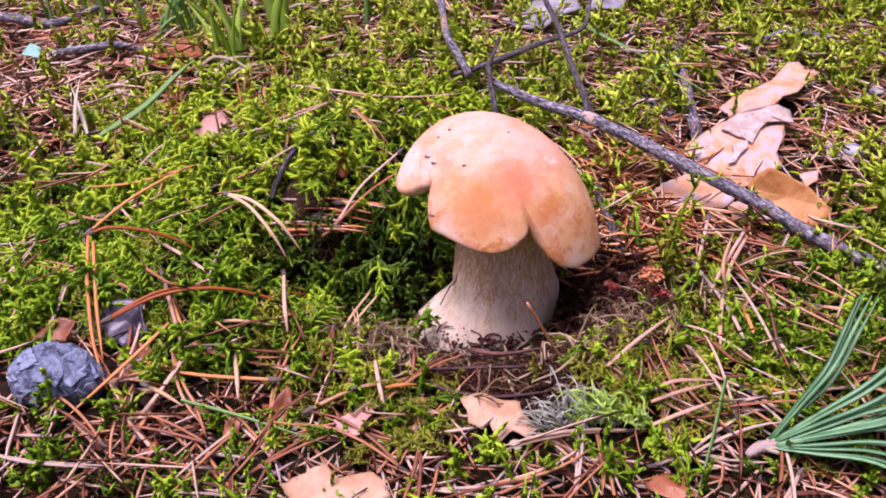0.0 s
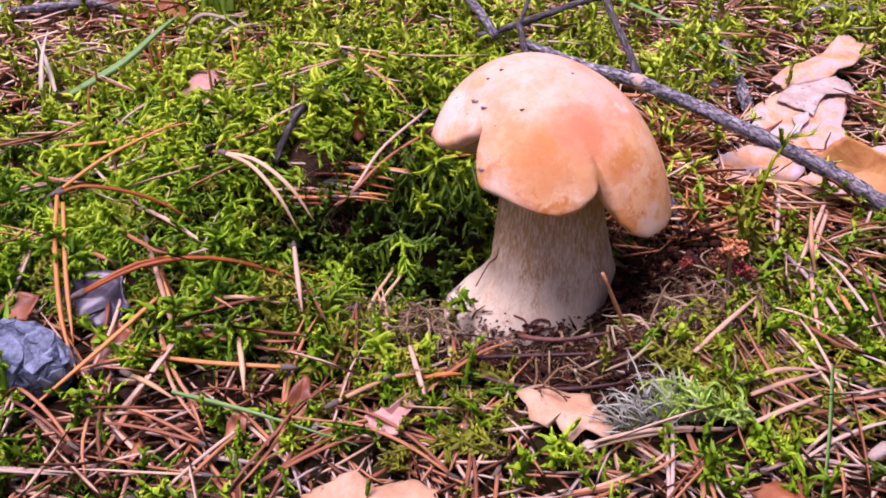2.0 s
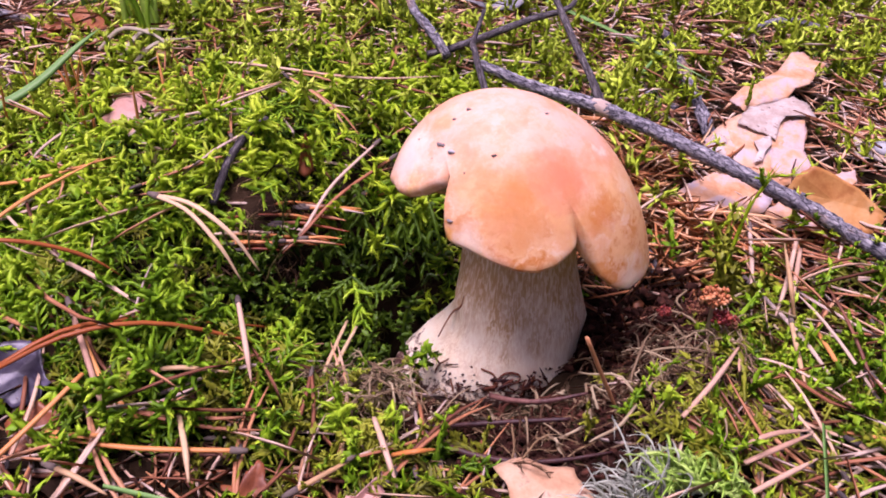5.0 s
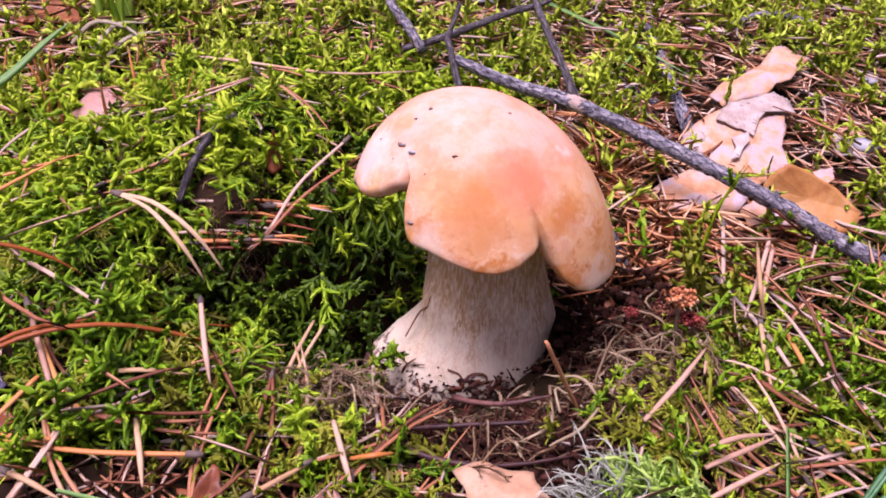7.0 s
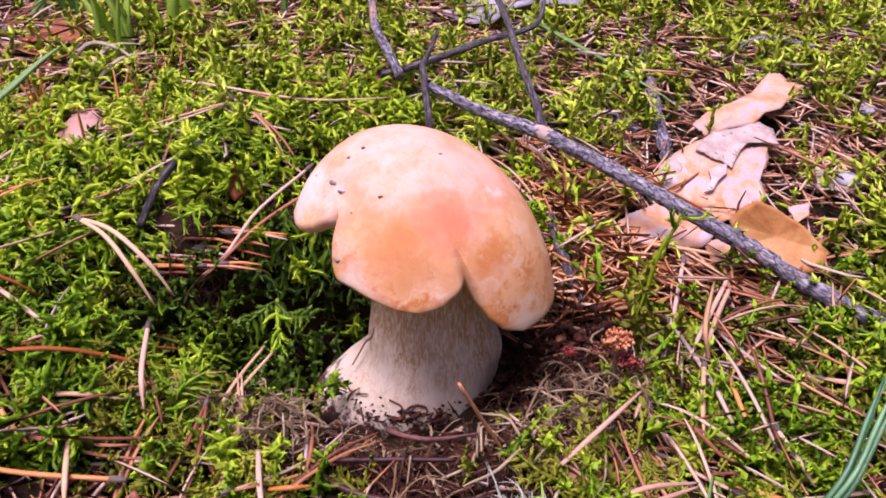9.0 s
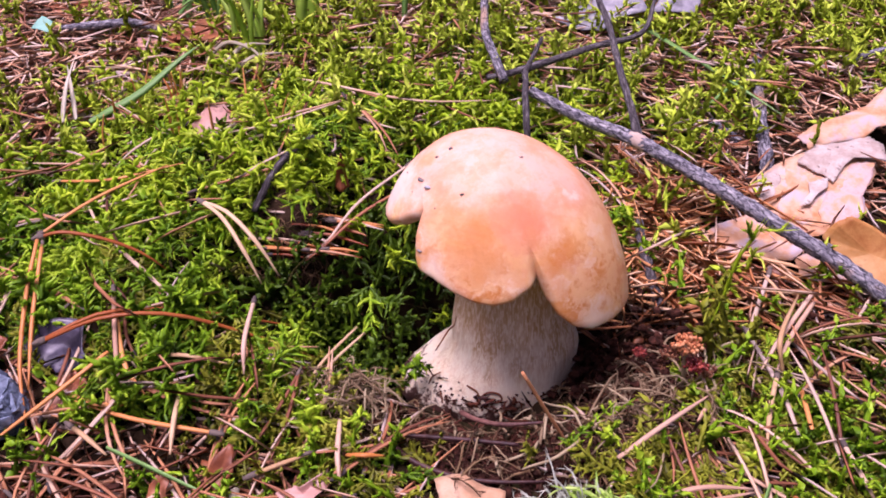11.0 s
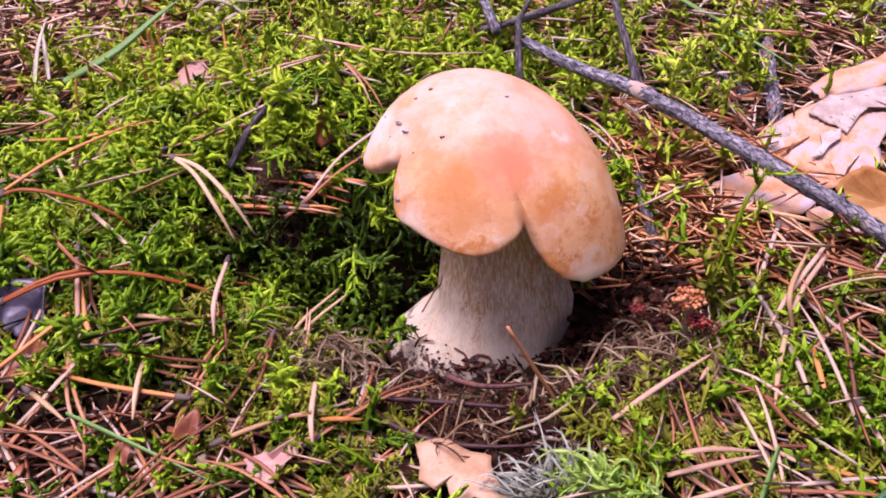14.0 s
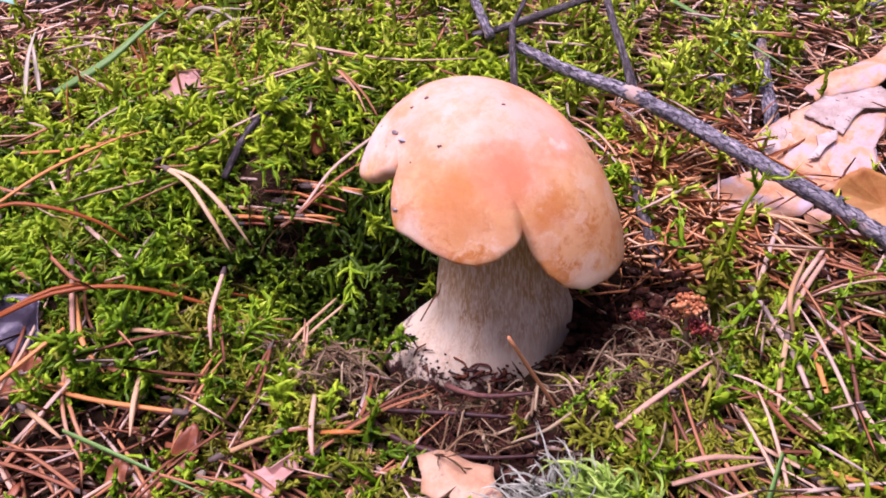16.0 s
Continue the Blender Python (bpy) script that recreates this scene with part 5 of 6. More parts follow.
def plume(r, height, n, bl, bw, bend=0.25, start=0.3, droop=(0.35, 0.9), rings=5, sides=4):
    """A branched moss shoot: a leafy stem with drooping plump branchlets and a tufted head."""
    p = Plant()
    sway = np.array([r.normal(), r.normal(), 0]) * bend * height
    stem = lambda f: sway * f**1.8 + np.array([0, 0, height * f])
    p.add(clad(np.array([stem(f) for f in np.linspace(0, 1, 8)]), bw * 1.1, 4, (0.0, 0.6), r, 0.6))
    a = r.uniform(0, 6.28)
    for k in range(n):
        f = start + (0.97 - start) * k / (n - 1)
        a += 2.4 + 0.4 * r.normal()
        up = np.interp(f, [start, 0.8, 1.0], [0.15, 0.5, 1.3]) + 0.2 * r.normal()
        d = np.array([math.cos(a), math.sin(a), up])
        L = bl * r.uniform(0.6, 1.2) * np.interp(f, [start, 0.6, 1], [0.8, 1.05, 0.7])
        p.add(branchlet(r, stem(f), d, L, bw * r.uniform(0.8, 1.2), r.uniform(*droop) * (1.15 - 0.6 * f), rings, sides, tip_span=(0.1 + 0.3 * f, 0.45 + 0.55 * f)))
    return p.done()


def sprout(r, height, width, side, bend=0.22):
    """An upright leafy moss shoot with a nodding head and a few short side branches."""
    p = Plant()
    a = r.uniform(0, 6.28)
    sway = np.array([math.cos(a), math.sin(a), 0]) * abs(r.normal()) * bend * height
    stem = lambda f: sway * f**2.5 + np.array([0, 0, height * (f - 0.12 * f**4)])
    p.add(clad(np.array([stem(f) for f in np.linspace(0, 1, 9)]), width, 3, (0.0, 0.95), r, 0.9, (0.4, 0.35)))
    for k in range(side):
        f = r.uniform(0.4, 0.95)
        a += 2.2 + r.normal() * 0.4
        p.add(branchlet(r, stem(f), (math.cos(a), math.sin(a), r.uniform(0.2, 1.1)), width * r.uniform(1.5, 2.6), width * 0.62, r.uniform(-0.1, 0.7), 4, 3, (0.15 + 0.4 * f, 0.5 + 0.5 * f), 0.8))
    return p.done()


def pinna(r, length, pairs, reach, bw, arch=0.5):
    """A flat feathery frond of paired branchlets along an arched midrib."""
    p = Plant()
    rib = lambda f: np.array([length * f * (1 - 0.2 * arch * f), 0.08 * length * math.sin(3 * f), length * arch * (f - f * f * 0.8)])
    p.add(clad(np.array([rib(f) for f in np.linspace(0, 1, 9)]), bw, 4, (0.1, 0.9), r, 0.6))
    for k in range(pairs):
        f = 0.12 + 0.83 * k / pairs
        for q in (1, -1):
            d = (0.7 + 0.25 * r.normal(), q, 0.15 + 0.3 * r.normal())
            p.add(branchlet(r, rib(f), d, reach * math.sin(math.pi * (0.25 + 0.65 * (1 - f))) * r.uniform(0.7, 1.15), bw * r.uniform(0.75, 1.1), r.uniform(0.1, 0.5), 4, 3, (0.2, 0.5 + 0.5 * f)))
    return p.done()


def scatter(n, x0, x1, y0, y1, keep):
    out = []
    while sum(map(len, out)) < n:
        x, y = rng.uniform(x0, x1, n), rng.uniform(y0, y1, n)
        k = rng.random(n) < keep(x, y)
        out.append(np.stack([x[k], y[k]], 1))
    return np.concatenate(out)[:n]


def clear_of_stem(x, y):
    return ((x - 0.1) / 4.1) ** 2 + ((y - 2.0) / 3.7) ** 2 > 1


def moss_field(name, mat, templates, n, box, keep, size, lean, label, sink=0.15, uneven=0.16):
    p = scatter(n, *box, lambda x, y: keep(x, y) * clear_of_stem(x, y))
    z = land(p[:, 0], p[:, 1]) - sink
    e = 0.6
    slope = np.stack([land(p[:, 0] + e, p[:, 1]) - land(p[:, 0] - e, p[:, 1]), land(p[:, 0], p[:, 1] + e) - land(p[:, 0], p[:, 1] - e)], 1) / (2 * e)
    steep = np.hypot(slope[:, 0], slope[:, 1])
    dirn = np.arctan2(-slope[:, 1], -slope[:, 0])
    turn = frames(n, rng.uniform(0, 6.28, n), np.arctan(steep) * 0.6, dirn)
    turn = frames(n, np.zeros(n), np.abs(rng.normal(size=n)) * lean, rng.uniform(0, 6.28, n)) @ turn
    s = rng.uniform(*size, n) * (1 + uneven * wave(p[:, 0], p[:, 1], 1.3 if uneven > 0.2 else 3.0, 1.9))
    v, f, t = stamp(templates, rng.integers(0, len(templates), n), turn, s, np.c_[p, z])
    ob = set_tips(part(name, (v, f), mat), t)
    return tagged(ob, label, "moss", kind="stuff")


def rope(r, width=0.15, twigs=(3, 5, 7, 9), fringe=0.9):
    """An arching strand clad in small overlapping moss leaves, with a few side branchlets."""
    L, h = r.uniform(1.4, 2.6), r.uniform(0.3, 1.0)
    line = curve([(-L / 2, 0, -0.3), (-L / 5, r.normal() * 0.3, h * 0.8), (L / 5, r.normal() * 0.4, h), (L / 2, r.normal() * 0.5, r.uniform(-0.2, 0.5))], 12)
    p = Plant()
    p.add(clad(line, width, 4, (0.1, 0.9), r, fringe))
    for k in twigs:
        ax = line[k + 1] - line[k]
        side = np.cross(ax, (0, 0, 1.0)) * (1 if k % 4 == 1 else -1)
        p.add(branchlet(r, line[k], ax / np.linalg.norm(ax) * 0.8 + side / np.linalg.norm(side), r.uniform(0.3, 0.55), width * 0.66, 0.3, 4, 3, (0.2, 0.9), fringe))
    return p.done()


r0 = np.random.default_rng(21)
CURLY = [plume(r0, 3.7, 17, r0.uniform(0.75, 1.0), r0.uniform(0.22, 0.29), 0.2, 0.42, (0.4, 1.0)) for _ in range(16)]
BUSHY = [plume(r0, r0.uniform(1.9, 2.5), 9, r0.uniform(0.55, 0.75), r0.uniform(0.29, 0.37), 0.28, 0.3, (0.0, 0.6), 4, 3) for _ in range(14)]
UPRIGHT = [sprout(r0, r0.uniform(1.7, 2.7), r0.uniform(0.28, 0.4), int(r0.integers(2, 5))) for _ in range(20)]
TALL = [sprout(r0, r0.uniform(2.0, 2.9), r0.uniform(0.32, 0.44), int(r0.integers(3, 6)), 0.16) for _ in range(20)]
SMALL = [sprout(r0, 1.5, 0.3, 4, 0.4) for _ in range(8)]
FEATHER = [pinna(r0, 2.2, 7, 0.8, 0.21, 0.5) for _ in range(10)]
OLIVE = [pinna(r0, r0.uniform(1.5, 2.4), 8, 0.55, 0.19, r0.uniform(0.3, 0.6)) for _ in range(12)]
CURLROPE = [rope(r0, 0.11, (2, 4, 6, 8, 10), 1.6) for _ in range(12)]
DEADROPE = [rope(r0, 0.085, (2, 3, 5, 6, 8, 9, 10), 1.6) for _ in range(14)]
SPARSE = [sprout(r0, 2.0, 0.34, 1) for _ in range(6)]
mound = lambda x, y: np.clip(hump(x, y, -14, 5, 12, 9) * 1.6 + hump(x, y, -4, 12, 7, 6), 0, 1)
gaps = lambda x, y: np.clip(0.36 + 1.5 * wave(x, y, 0.9, 0.3), 0.02, 1)
unhollowed = lambda x, y: np.clip(1 - 3.2 * hump(x, y, -5.4, 2.6, 4.0, 3.3) - 1.1 * hump(x, y, -9.4, 0.5, 2.8, 1.5) - hump(x, y, -9.6, 3.2, 1.9, 1.1) - 0.9 * hump(x, y, -12.2, 0.5, 1.9, 1.1) - hump(x, y, -11.4, 5.2, 0.9, 1.8) - 1.2 * hump(x, y, -18.1, 10.6, 1.3, 1.6) - 1.8 * hump(x, y, 5.2, 1.6, 1.9, 2.0) - 1.6 * hump(x, y, 0, -0.8, 3.9, 1.3), 0, 1)
around = lambda x, y: np.clip(2.6 - 1.6 * np.hypot((x + 6) / 40, (y - 13) / 30), 0, 1)
beyond = lambda x, y: np.clip(1.4 * np.hypot((x + 6) / 40, (y - 13) / 30) - 1.2, 0, 1) * np.clip(2.6 - 0.8 * np.hypot((x + 6) / 40, (y - 13) / 30), 0, 1)
# this dark layer paints the shade between the shoots
moss_field("moss_underlayer", MOSS_OLD_SHADED, SMALL, 800, (-30, 4, -6, 20), lambda x, y: np.clip(mound(x, y) * moss_share(x, y) * 1.4, 0, 1) * unhollowed(x, y), (0.8, 1.3), 0.5, "dense old brown-green moss under the taller shoots, darkened for the shade in gaps", 0.8)
# one carpet in two tones: lit upper mound, shaded foot, both by colour
moss_field("moss_carpet", MOSS_LIT, CURLY, 620, (-30, 4, 3.5, 20), lambda x, y: np.clip(moss_share(x, y) * mound(x, y) * 1.3, 0, 1) * gaps(x, y) * unhollowed(x, y), (0.65, 1.1), 0.24, "yellow-green curly-leaved moss on the upper mound, stronger light put into its colour", 1.9, 0.34)
moss_field("lower_moss_carpet", MOSS, CURLY, 360, (-30, 4, -6, 3.5), lambda x, y: np.clip(moss_share(x, y) * mound(x, y) * 1.3, 0, 1) * gaps(x, y) * unhollowed(x, y), (0.65, 1.1), 0.24, "curly-leaved moss at the foot of the mound, shade put into its deeper green", 1.9, 0.34)
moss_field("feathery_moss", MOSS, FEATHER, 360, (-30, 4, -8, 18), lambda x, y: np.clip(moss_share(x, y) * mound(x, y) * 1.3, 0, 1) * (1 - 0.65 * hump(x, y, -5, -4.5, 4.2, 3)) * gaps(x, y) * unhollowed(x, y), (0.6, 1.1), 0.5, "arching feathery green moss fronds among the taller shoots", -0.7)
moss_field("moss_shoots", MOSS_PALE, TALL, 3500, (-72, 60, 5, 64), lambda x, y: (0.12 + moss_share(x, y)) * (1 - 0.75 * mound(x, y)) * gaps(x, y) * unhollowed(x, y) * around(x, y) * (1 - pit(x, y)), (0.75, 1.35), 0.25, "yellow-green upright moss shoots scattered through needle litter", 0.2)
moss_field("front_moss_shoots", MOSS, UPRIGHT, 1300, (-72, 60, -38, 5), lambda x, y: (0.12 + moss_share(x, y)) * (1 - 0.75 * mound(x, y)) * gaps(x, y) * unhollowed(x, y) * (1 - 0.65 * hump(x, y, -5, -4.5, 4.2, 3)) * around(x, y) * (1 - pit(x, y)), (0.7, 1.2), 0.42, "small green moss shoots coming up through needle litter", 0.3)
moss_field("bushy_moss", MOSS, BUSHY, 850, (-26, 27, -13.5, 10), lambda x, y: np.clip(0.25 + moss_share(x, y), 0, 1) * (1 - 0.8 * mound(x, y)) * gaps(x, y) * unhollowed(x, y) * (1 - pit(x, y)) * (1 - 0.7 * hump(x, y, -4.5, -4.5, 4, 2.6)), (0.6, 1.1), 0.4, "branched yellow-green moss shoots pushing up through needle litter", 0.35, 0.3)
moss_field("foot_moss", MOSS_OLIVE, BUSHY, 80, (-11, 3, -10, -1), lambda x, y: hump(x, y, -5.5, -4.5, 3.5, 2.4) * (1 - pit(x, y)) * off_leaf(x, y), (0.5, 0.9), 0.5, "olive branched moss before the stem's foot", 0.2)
moss_field("low_moss", MOSS_SHADED, SMALL, 950, (-34, 28, -13, 28), lambda x, y: moss_share(x, y) * (1 - 0.7 * mound(x, y)) * unhollowed(x, y) * (1 - pit(x, y)), (0.8, 1.3), 0.55, "short darker green moss between the needles", 0.2)
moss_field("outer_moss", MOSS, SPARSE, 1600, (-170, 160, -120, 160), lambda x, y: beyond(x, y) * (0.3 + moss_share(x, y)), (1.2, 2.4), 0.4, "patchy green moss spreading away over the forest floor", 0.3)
front = lambda x, y: np.clip(hump(x, y, 9, -2.5, 4.5, 3.5) + 0.6 * hump(x, y, -7, -3.2, 4, 2.2) + 0.7 * hump(x, y, -2, -7.5, 4, 2) + 0.6 * hump(x, y, 17, 0, 6, 5) + 0.5 * hump(x, y, -14, -2, 5, 4), 0, 1)
moss_field("olive_feather_moss", MOSS_OLIVE, OLIVE, 330, (-24, 28, -12, 8), lambda x, y: front(x, y) * (1 - pit(x, y)) * off_leaf(x, y), (0.7, 1.3), 0.35, "feathery olive-green moss over needle litter", -0.55)
collar = lambda x, y: np.clip(0.22 * hump(x, y, -0.5, -4.1, 5.5, 1.0) + hump(x, y, -4.6, -3.4, 1.7, 1.2) + 0.8 * hump(x, y, 6.2, -1.6, 2.6, 1.8) + 0.25 * hump(x, y, 2.2, -5.8, 2.4, 1.0), 0, 1)
moss_field("dead_moss_strands", MOSS_CURL, DEADROPE, 230, (-10, 12, -7.5, 3), collar, (0.7, 1.25), 0.5, "curled dead brown moss round the foot of the stem", 0.1)
moss_field("pale_dead_moss", MOSS_DEAD, CURLROPE, 66, (-8, 10, -6, 2), lambda x, y: np.clip(hump(x, y, -4.9, -3.3, 1.4, 0.9) + 0.7 * hump(x, y, 6.6, -1.2, 1.8, 1.3), 0, 1), (0.75, 1.2), 0.5, "pale beige curled dead moss beside the stem", -0.75)
moss_field("rust_moss_strands", RUST, DEADROPE, 170, (3, 12, -1.5, 6), lambda x, y: hump(x, y, 6.6, 1.4, 2.2, 1.8), (0.4, 0.9), 0.7, "rust-brown withered moss over crumbly peat", -0.35)
moss_field("pocket_moss", MOSS_CURL, DEADROPE, 70, (-13, -7, 0, 6), lambda x, y: np.clip(hump(x, y, -9.8, 3.2, 1.6, 0.9) + 0.7 * hump(x, y, -12.6, 0.4, 1.2, 0.8), 0, 1), (0.5, 0.9), 0.6, "brown dead moss in a pocket of the mound", -0.1)
# wall moss in the darkened green, painting the hollow's shade
moss_field("shaded_moss", MOSS_SHADED, BUSHY, 170, (-13, -2, -1.5, 7), lambda x, y: np.clip(hump(x, y, -8.3, 2.2, 2.4, 2.0) + 0.7 * hump(x, y, -6.5, 0.2, 2.0, 1.4) + hump(x, y, -5.5, 5.6, 2.2, 1.1), 0, 1), (0.6, 1.05), 0.6, "green moss on the hollow walls, shade put into its dark colour", 0.3)
# dead strands whose dark colour adds to the hollow's shade
moss_field("hollow_moss", MOSS_OLD_SHADED, DEADROPE, 60, (-13, -1, -1, 7), lambda x, y: np.clip(hump(x, y, -5.5, 2.8, 3.0, 2.6) + hump(x, y, -9.8, 3.2, 1.8, 1.0) + 0.7 * hump(x, y, -12.6, 0.4, 1.4, 0.9), 0, 1), (0.7, 1.2), 0.6, "dead moss and roots in the hollow, shade put into their dark colour", -0.1)
skirt = lambda x, y: np.clip(hump(x, y, 0, -2.6, 5.5, 1.5) + 0.6 * hump(x, y, 6.5, -1, 2.5, 2.5), 0, 1)
moss_field("withered_moss", MOSS_DEAD, SMALL, 30, (-8, 12, -7, 5), lambda x, y: skirt(x, y) * unhollowed(x, y), (0.6, 1.0), 0.9, "withered straw-brown moss round the foot of the mushroom")

# needle litter too plentiful to count
LIT = []
for k in range(8):
    v, f = tube([(-r0.uniform(1.2, 2.8), 0, 0), (0, r0.normal() * 0.15, r0.normal() * 0.12), (r0.uniform(1.2, 2.8), 0, 0)], [0.05, 0.07, 0.06, 0.02], 4, 3)
    LIT.append((v, np.array([t for q in f for t in ((q[0], q[1], q[2]), (q[0], q[2], q[-1]))])))


def litter(n, box, keep, lift, tilt, label, name="needle_litter", mat=None, size=(0.7, 1.3)):
    p = scatter(n, *box, lambda x, y: keep(x, y) * clear_of_stem(x, y) * (1 - pit(x, y)) * unhollowed(x, y) * (1 - 0.85 * collar(x, y)) * (1 - 0.8 * hump(x, y, -0.5, -4.3, 5.5, 1.5)))
    turn = frames(n, rng.uniform(0, 6.28, n), rng.normal(size=n) * tilt, rng.uniform(0, 6.28, n))
    z = land(p[:, 0], p[:, 1]) + rng.uniform(*lift, n)
    v, f, _ = stamp(LIT, rng.integers(0, len(LIT), n), turn, rng.uniform(*size, n), np.c_[p, z])
    tagged(part(name, (v, f), mat or NEEDLE_STUFF), label, "needle litter", kind="stuff")


litter(3000, (-170, 160, -120, 160), lambda x, y: beyond(x, y), (0.05, 0.6), 0.12, "scattered dry pine needles on the forest floor around", mat=FAR_NEEDLE, size=(1.2, 2.2))
litter(6200, (-72, 60, -38, 13), lambda x, y: (1.05 - 0.85 * moss_share(x, y)) * around(x, y), (0.05, 0.6), 0.12, "thick layer of dry orange-brown pine needles")
litter(7600, (-72, 60, 13, 64), lambda x, y: (1.05 - 0.85 * moss_share(x, y)) * around(x, y), (0.1, 1.1), 0.16, "thick layer of pinkish pine needles behind the mound, paled by painted haze", mat=FAR_NEEDLE)
litter(620, (3, 15, 3.5, 17), lambda x, y: hump(x, y, 7.4, 8, 3.6, 4.6), (0.2, 1.3), 0.2, "bright orange pine needles heaped between the mushroom and shed bark", mat=ORANGE_LITTER)
litter(1000, (-44, 32, -13, 40), lambda x, y: (0.25 + moss_share(x, y)) * (1 - 0.7 * mound(x, y)), (0.9, 2.2), 0.22, "dry pine needles lying loose on moss")


# ---------------------------------------------------------------- green sprig, grass, lichen
def build_sprig():
    c = new("pine_sprig")
    o = np.array([11.6, -7.4, 1.5])
    c.location = Vector(o * CM)
    tagged(c, "fresh green pine sprig fanned over dry needles", "pine sprig")
    part("twig_end", tube([(-0.5, -0.2, -0.3), (0, 0, 0), (0.5, 0.1, 0.1), (0.9, 0.1, 0.15)], [0.16, 0.24, 0.22, 0.1], 14, 9, knots=0.14, seed=2), BARK_GREY, c, "scaly brown twig end")
    tips = [(4.4, 5.4, 4.2), (4.9, 5.2, 4.0), (7.4, 4.4, 3.2), (7.2, 3.7, 3.6), (7.6, 3.2, 2.6), (7.4, 2.6, 2.9), (7.7, 1.8, 2.2), (7.6, 1.1, 2.5), (7.8, 0.5, 1.5), (7.7, 0.0, 1.9), (7.6, -0.8, 1.0), (7.4, -1.2, 1.3), (7.0, -1.8, 0.4), (7.2, -1.5, 0.8), (6.8, 2.2, 1.2), (7.0, 0.9, 0.8)]
    tips += [(x - 0.3 - 0.1 * (k % 3), y - 0.35 + 0.1 * (k % 2), z + 0.25 * (k % 3)) for k, (x, y, z) in enumerate(tips)]
    for k, t in enumerate(tips):
        t = np.array(t)
        a = np.array([0.3 + 0.05 * (k % 4), 0.12 * (t[1] / 3), 0.12])
        mid = a + (t - a) * 0.5 + np.array([0.25, -0.5 if t[1] > 1 else 0.2, 0.45 - 0.5 * (k < 2)])
        part("green_needle", tube([a, a + (mid - a) * 0.5, mid, mid + (t - mid) * 0.55, t], [0.08, 0.095, 0.1, 0.085, 0.025], 16, 6, flat=0.6), GREEN_NEEDLE, c)
    for k in range(5):
        part("bud_sheath", tube([(0.1, 0, 0), (0.35, 0.14 * (k - 2), 0.15), (0.6, 0.24 * (k - 2), 0.25)], [0.09, 0.1, 0.07], 6, 6), STRAW, c, "papery pale sheath")


build_sprig()


def grass(points, width, mat, label):
    p = np.asarray(points, float)
    o = part("grass_blade", blade(p - p[0], width, 12), mat)
    o.location = Vector(p[0] * CM)
    tagged(o, label, "grass", "grass blades")


grass([(-12.39, -8.28, 2.2), (-9.38, -9.0, 2.3), (-5.6, -9.6, 1.8)], 0.16, GRASS_COOL, "thin green grass blade lying on needles")
grass([(10.6, -4.2, 2.3), (9.59, -7.84, 1.8), (8.7, -10.6, 1.2)], 0.17, GRASS_COOL, "thin green grass blade lying on needles")
grass([(-24.8, 10.2, 5.0), (-22.6, 12.0, 6.1), (-21.2, 14.2, 7.3), (-20.4, 15.6, 7.9)], 0.45, GRASS_COOL, "broad green grass blade leaning over moss")
grass([(3.4, 30, 6.2), (4.53, 28.24, 6.2), (8.7, 22.88, 5.9), (12.6, 19.9, 4.8)], 0.32, GRASS_COOL, "long cool-green grass blade lying over moss")
grass([(8.0, 20.3, 4.9), (9.3, 22.0, 5.6), (10.3, 23.5, 6.0)], 0.2, GRASS_COOL, "short cool-green grass blade")
grass([(-12.1, 27.9, 5.2), (-12.0, 28.6, 9), (-11.9, 29.4, 13), (-11.6, 30, 16)], 0.42, GRASS_COOL, "upright cool-green grass blade behind the moss")
r1 = np.random.default_rng(5)
for n, x0, x1, y0, y1, h0, h1, w0, w1, mat, lab in (
    (3, -18.9, -17.4, 24.2, 25.6, 8, 14, 0.7, 1.0, GRASS, "broad bright green grass blade behind the moss mound"),
    (11, -22.2, -19.0, 20.6, 23.4, 4, 8, 0.3, 0.5, GRASS, "upright bright green grass blade behind the moss mound"),
    (13, -29.0, -24.2, 24.5, 28, 3, 7, 0.25, 0.45, GRASS_COOL, "blue-green grass blade in a far tuft"),
    (6, -38, -30, 26, 33, 4, 8, 0.22, 0.36, GRASS_COOL, "blue-green grass blade in far litter"),
):
    for k in range(n):
        x, y = r1.uniform(x0, x1), r1.uniform(y0, y1)
        z, hgt = float(land(x, y)), r1.uniform(h0, h1)
        dx, dy = r1.normal() * 2.0, r1.normal() * 1.6
        grass([(x, y, z), (x + dx * 0.25, y + dy * 0.3, z + hgt * 0.5), (x + dx, y + dy, z + hgt)], r1.uniform(w0, w1), mat, lab)
for pts in ([(-19.1, 26.7, 5.2), (-18, 26, 7.4), (-16, 25.5, 8.4), (-14.5, 26.6, 7.0)], [(-22, 18.5, 5.6), (-20.6, 18.8, 6.8), (-18.6, 18.4, 6.6), (-17.6, 17.6, 5.9)], [(-20.5, 17.5, 5.6), (-19.6, 19.0, 6.6), (-18.2, 20.2, 6.4)], [(-19.5, 17.0, 5.6), (-18.6, 18.2, 6.3), (-17.2, 19.6, 6.2)], [(-26, 9.5, 5.2), (-26.4, 11, 6.6), (-26.7, 12.6, 7.6)], [(-25.5, 10, 5.2), (-26.6, 11.6, 6.2), (-28, 13.4, 6.8)], [(-20.2, 25.5, 5), (-20.8, 25.5, 8), (-21.9, 25.8, 9.6)]):
    grass(pts, 0.26, STRAW, "curved bleached dead grass blade")


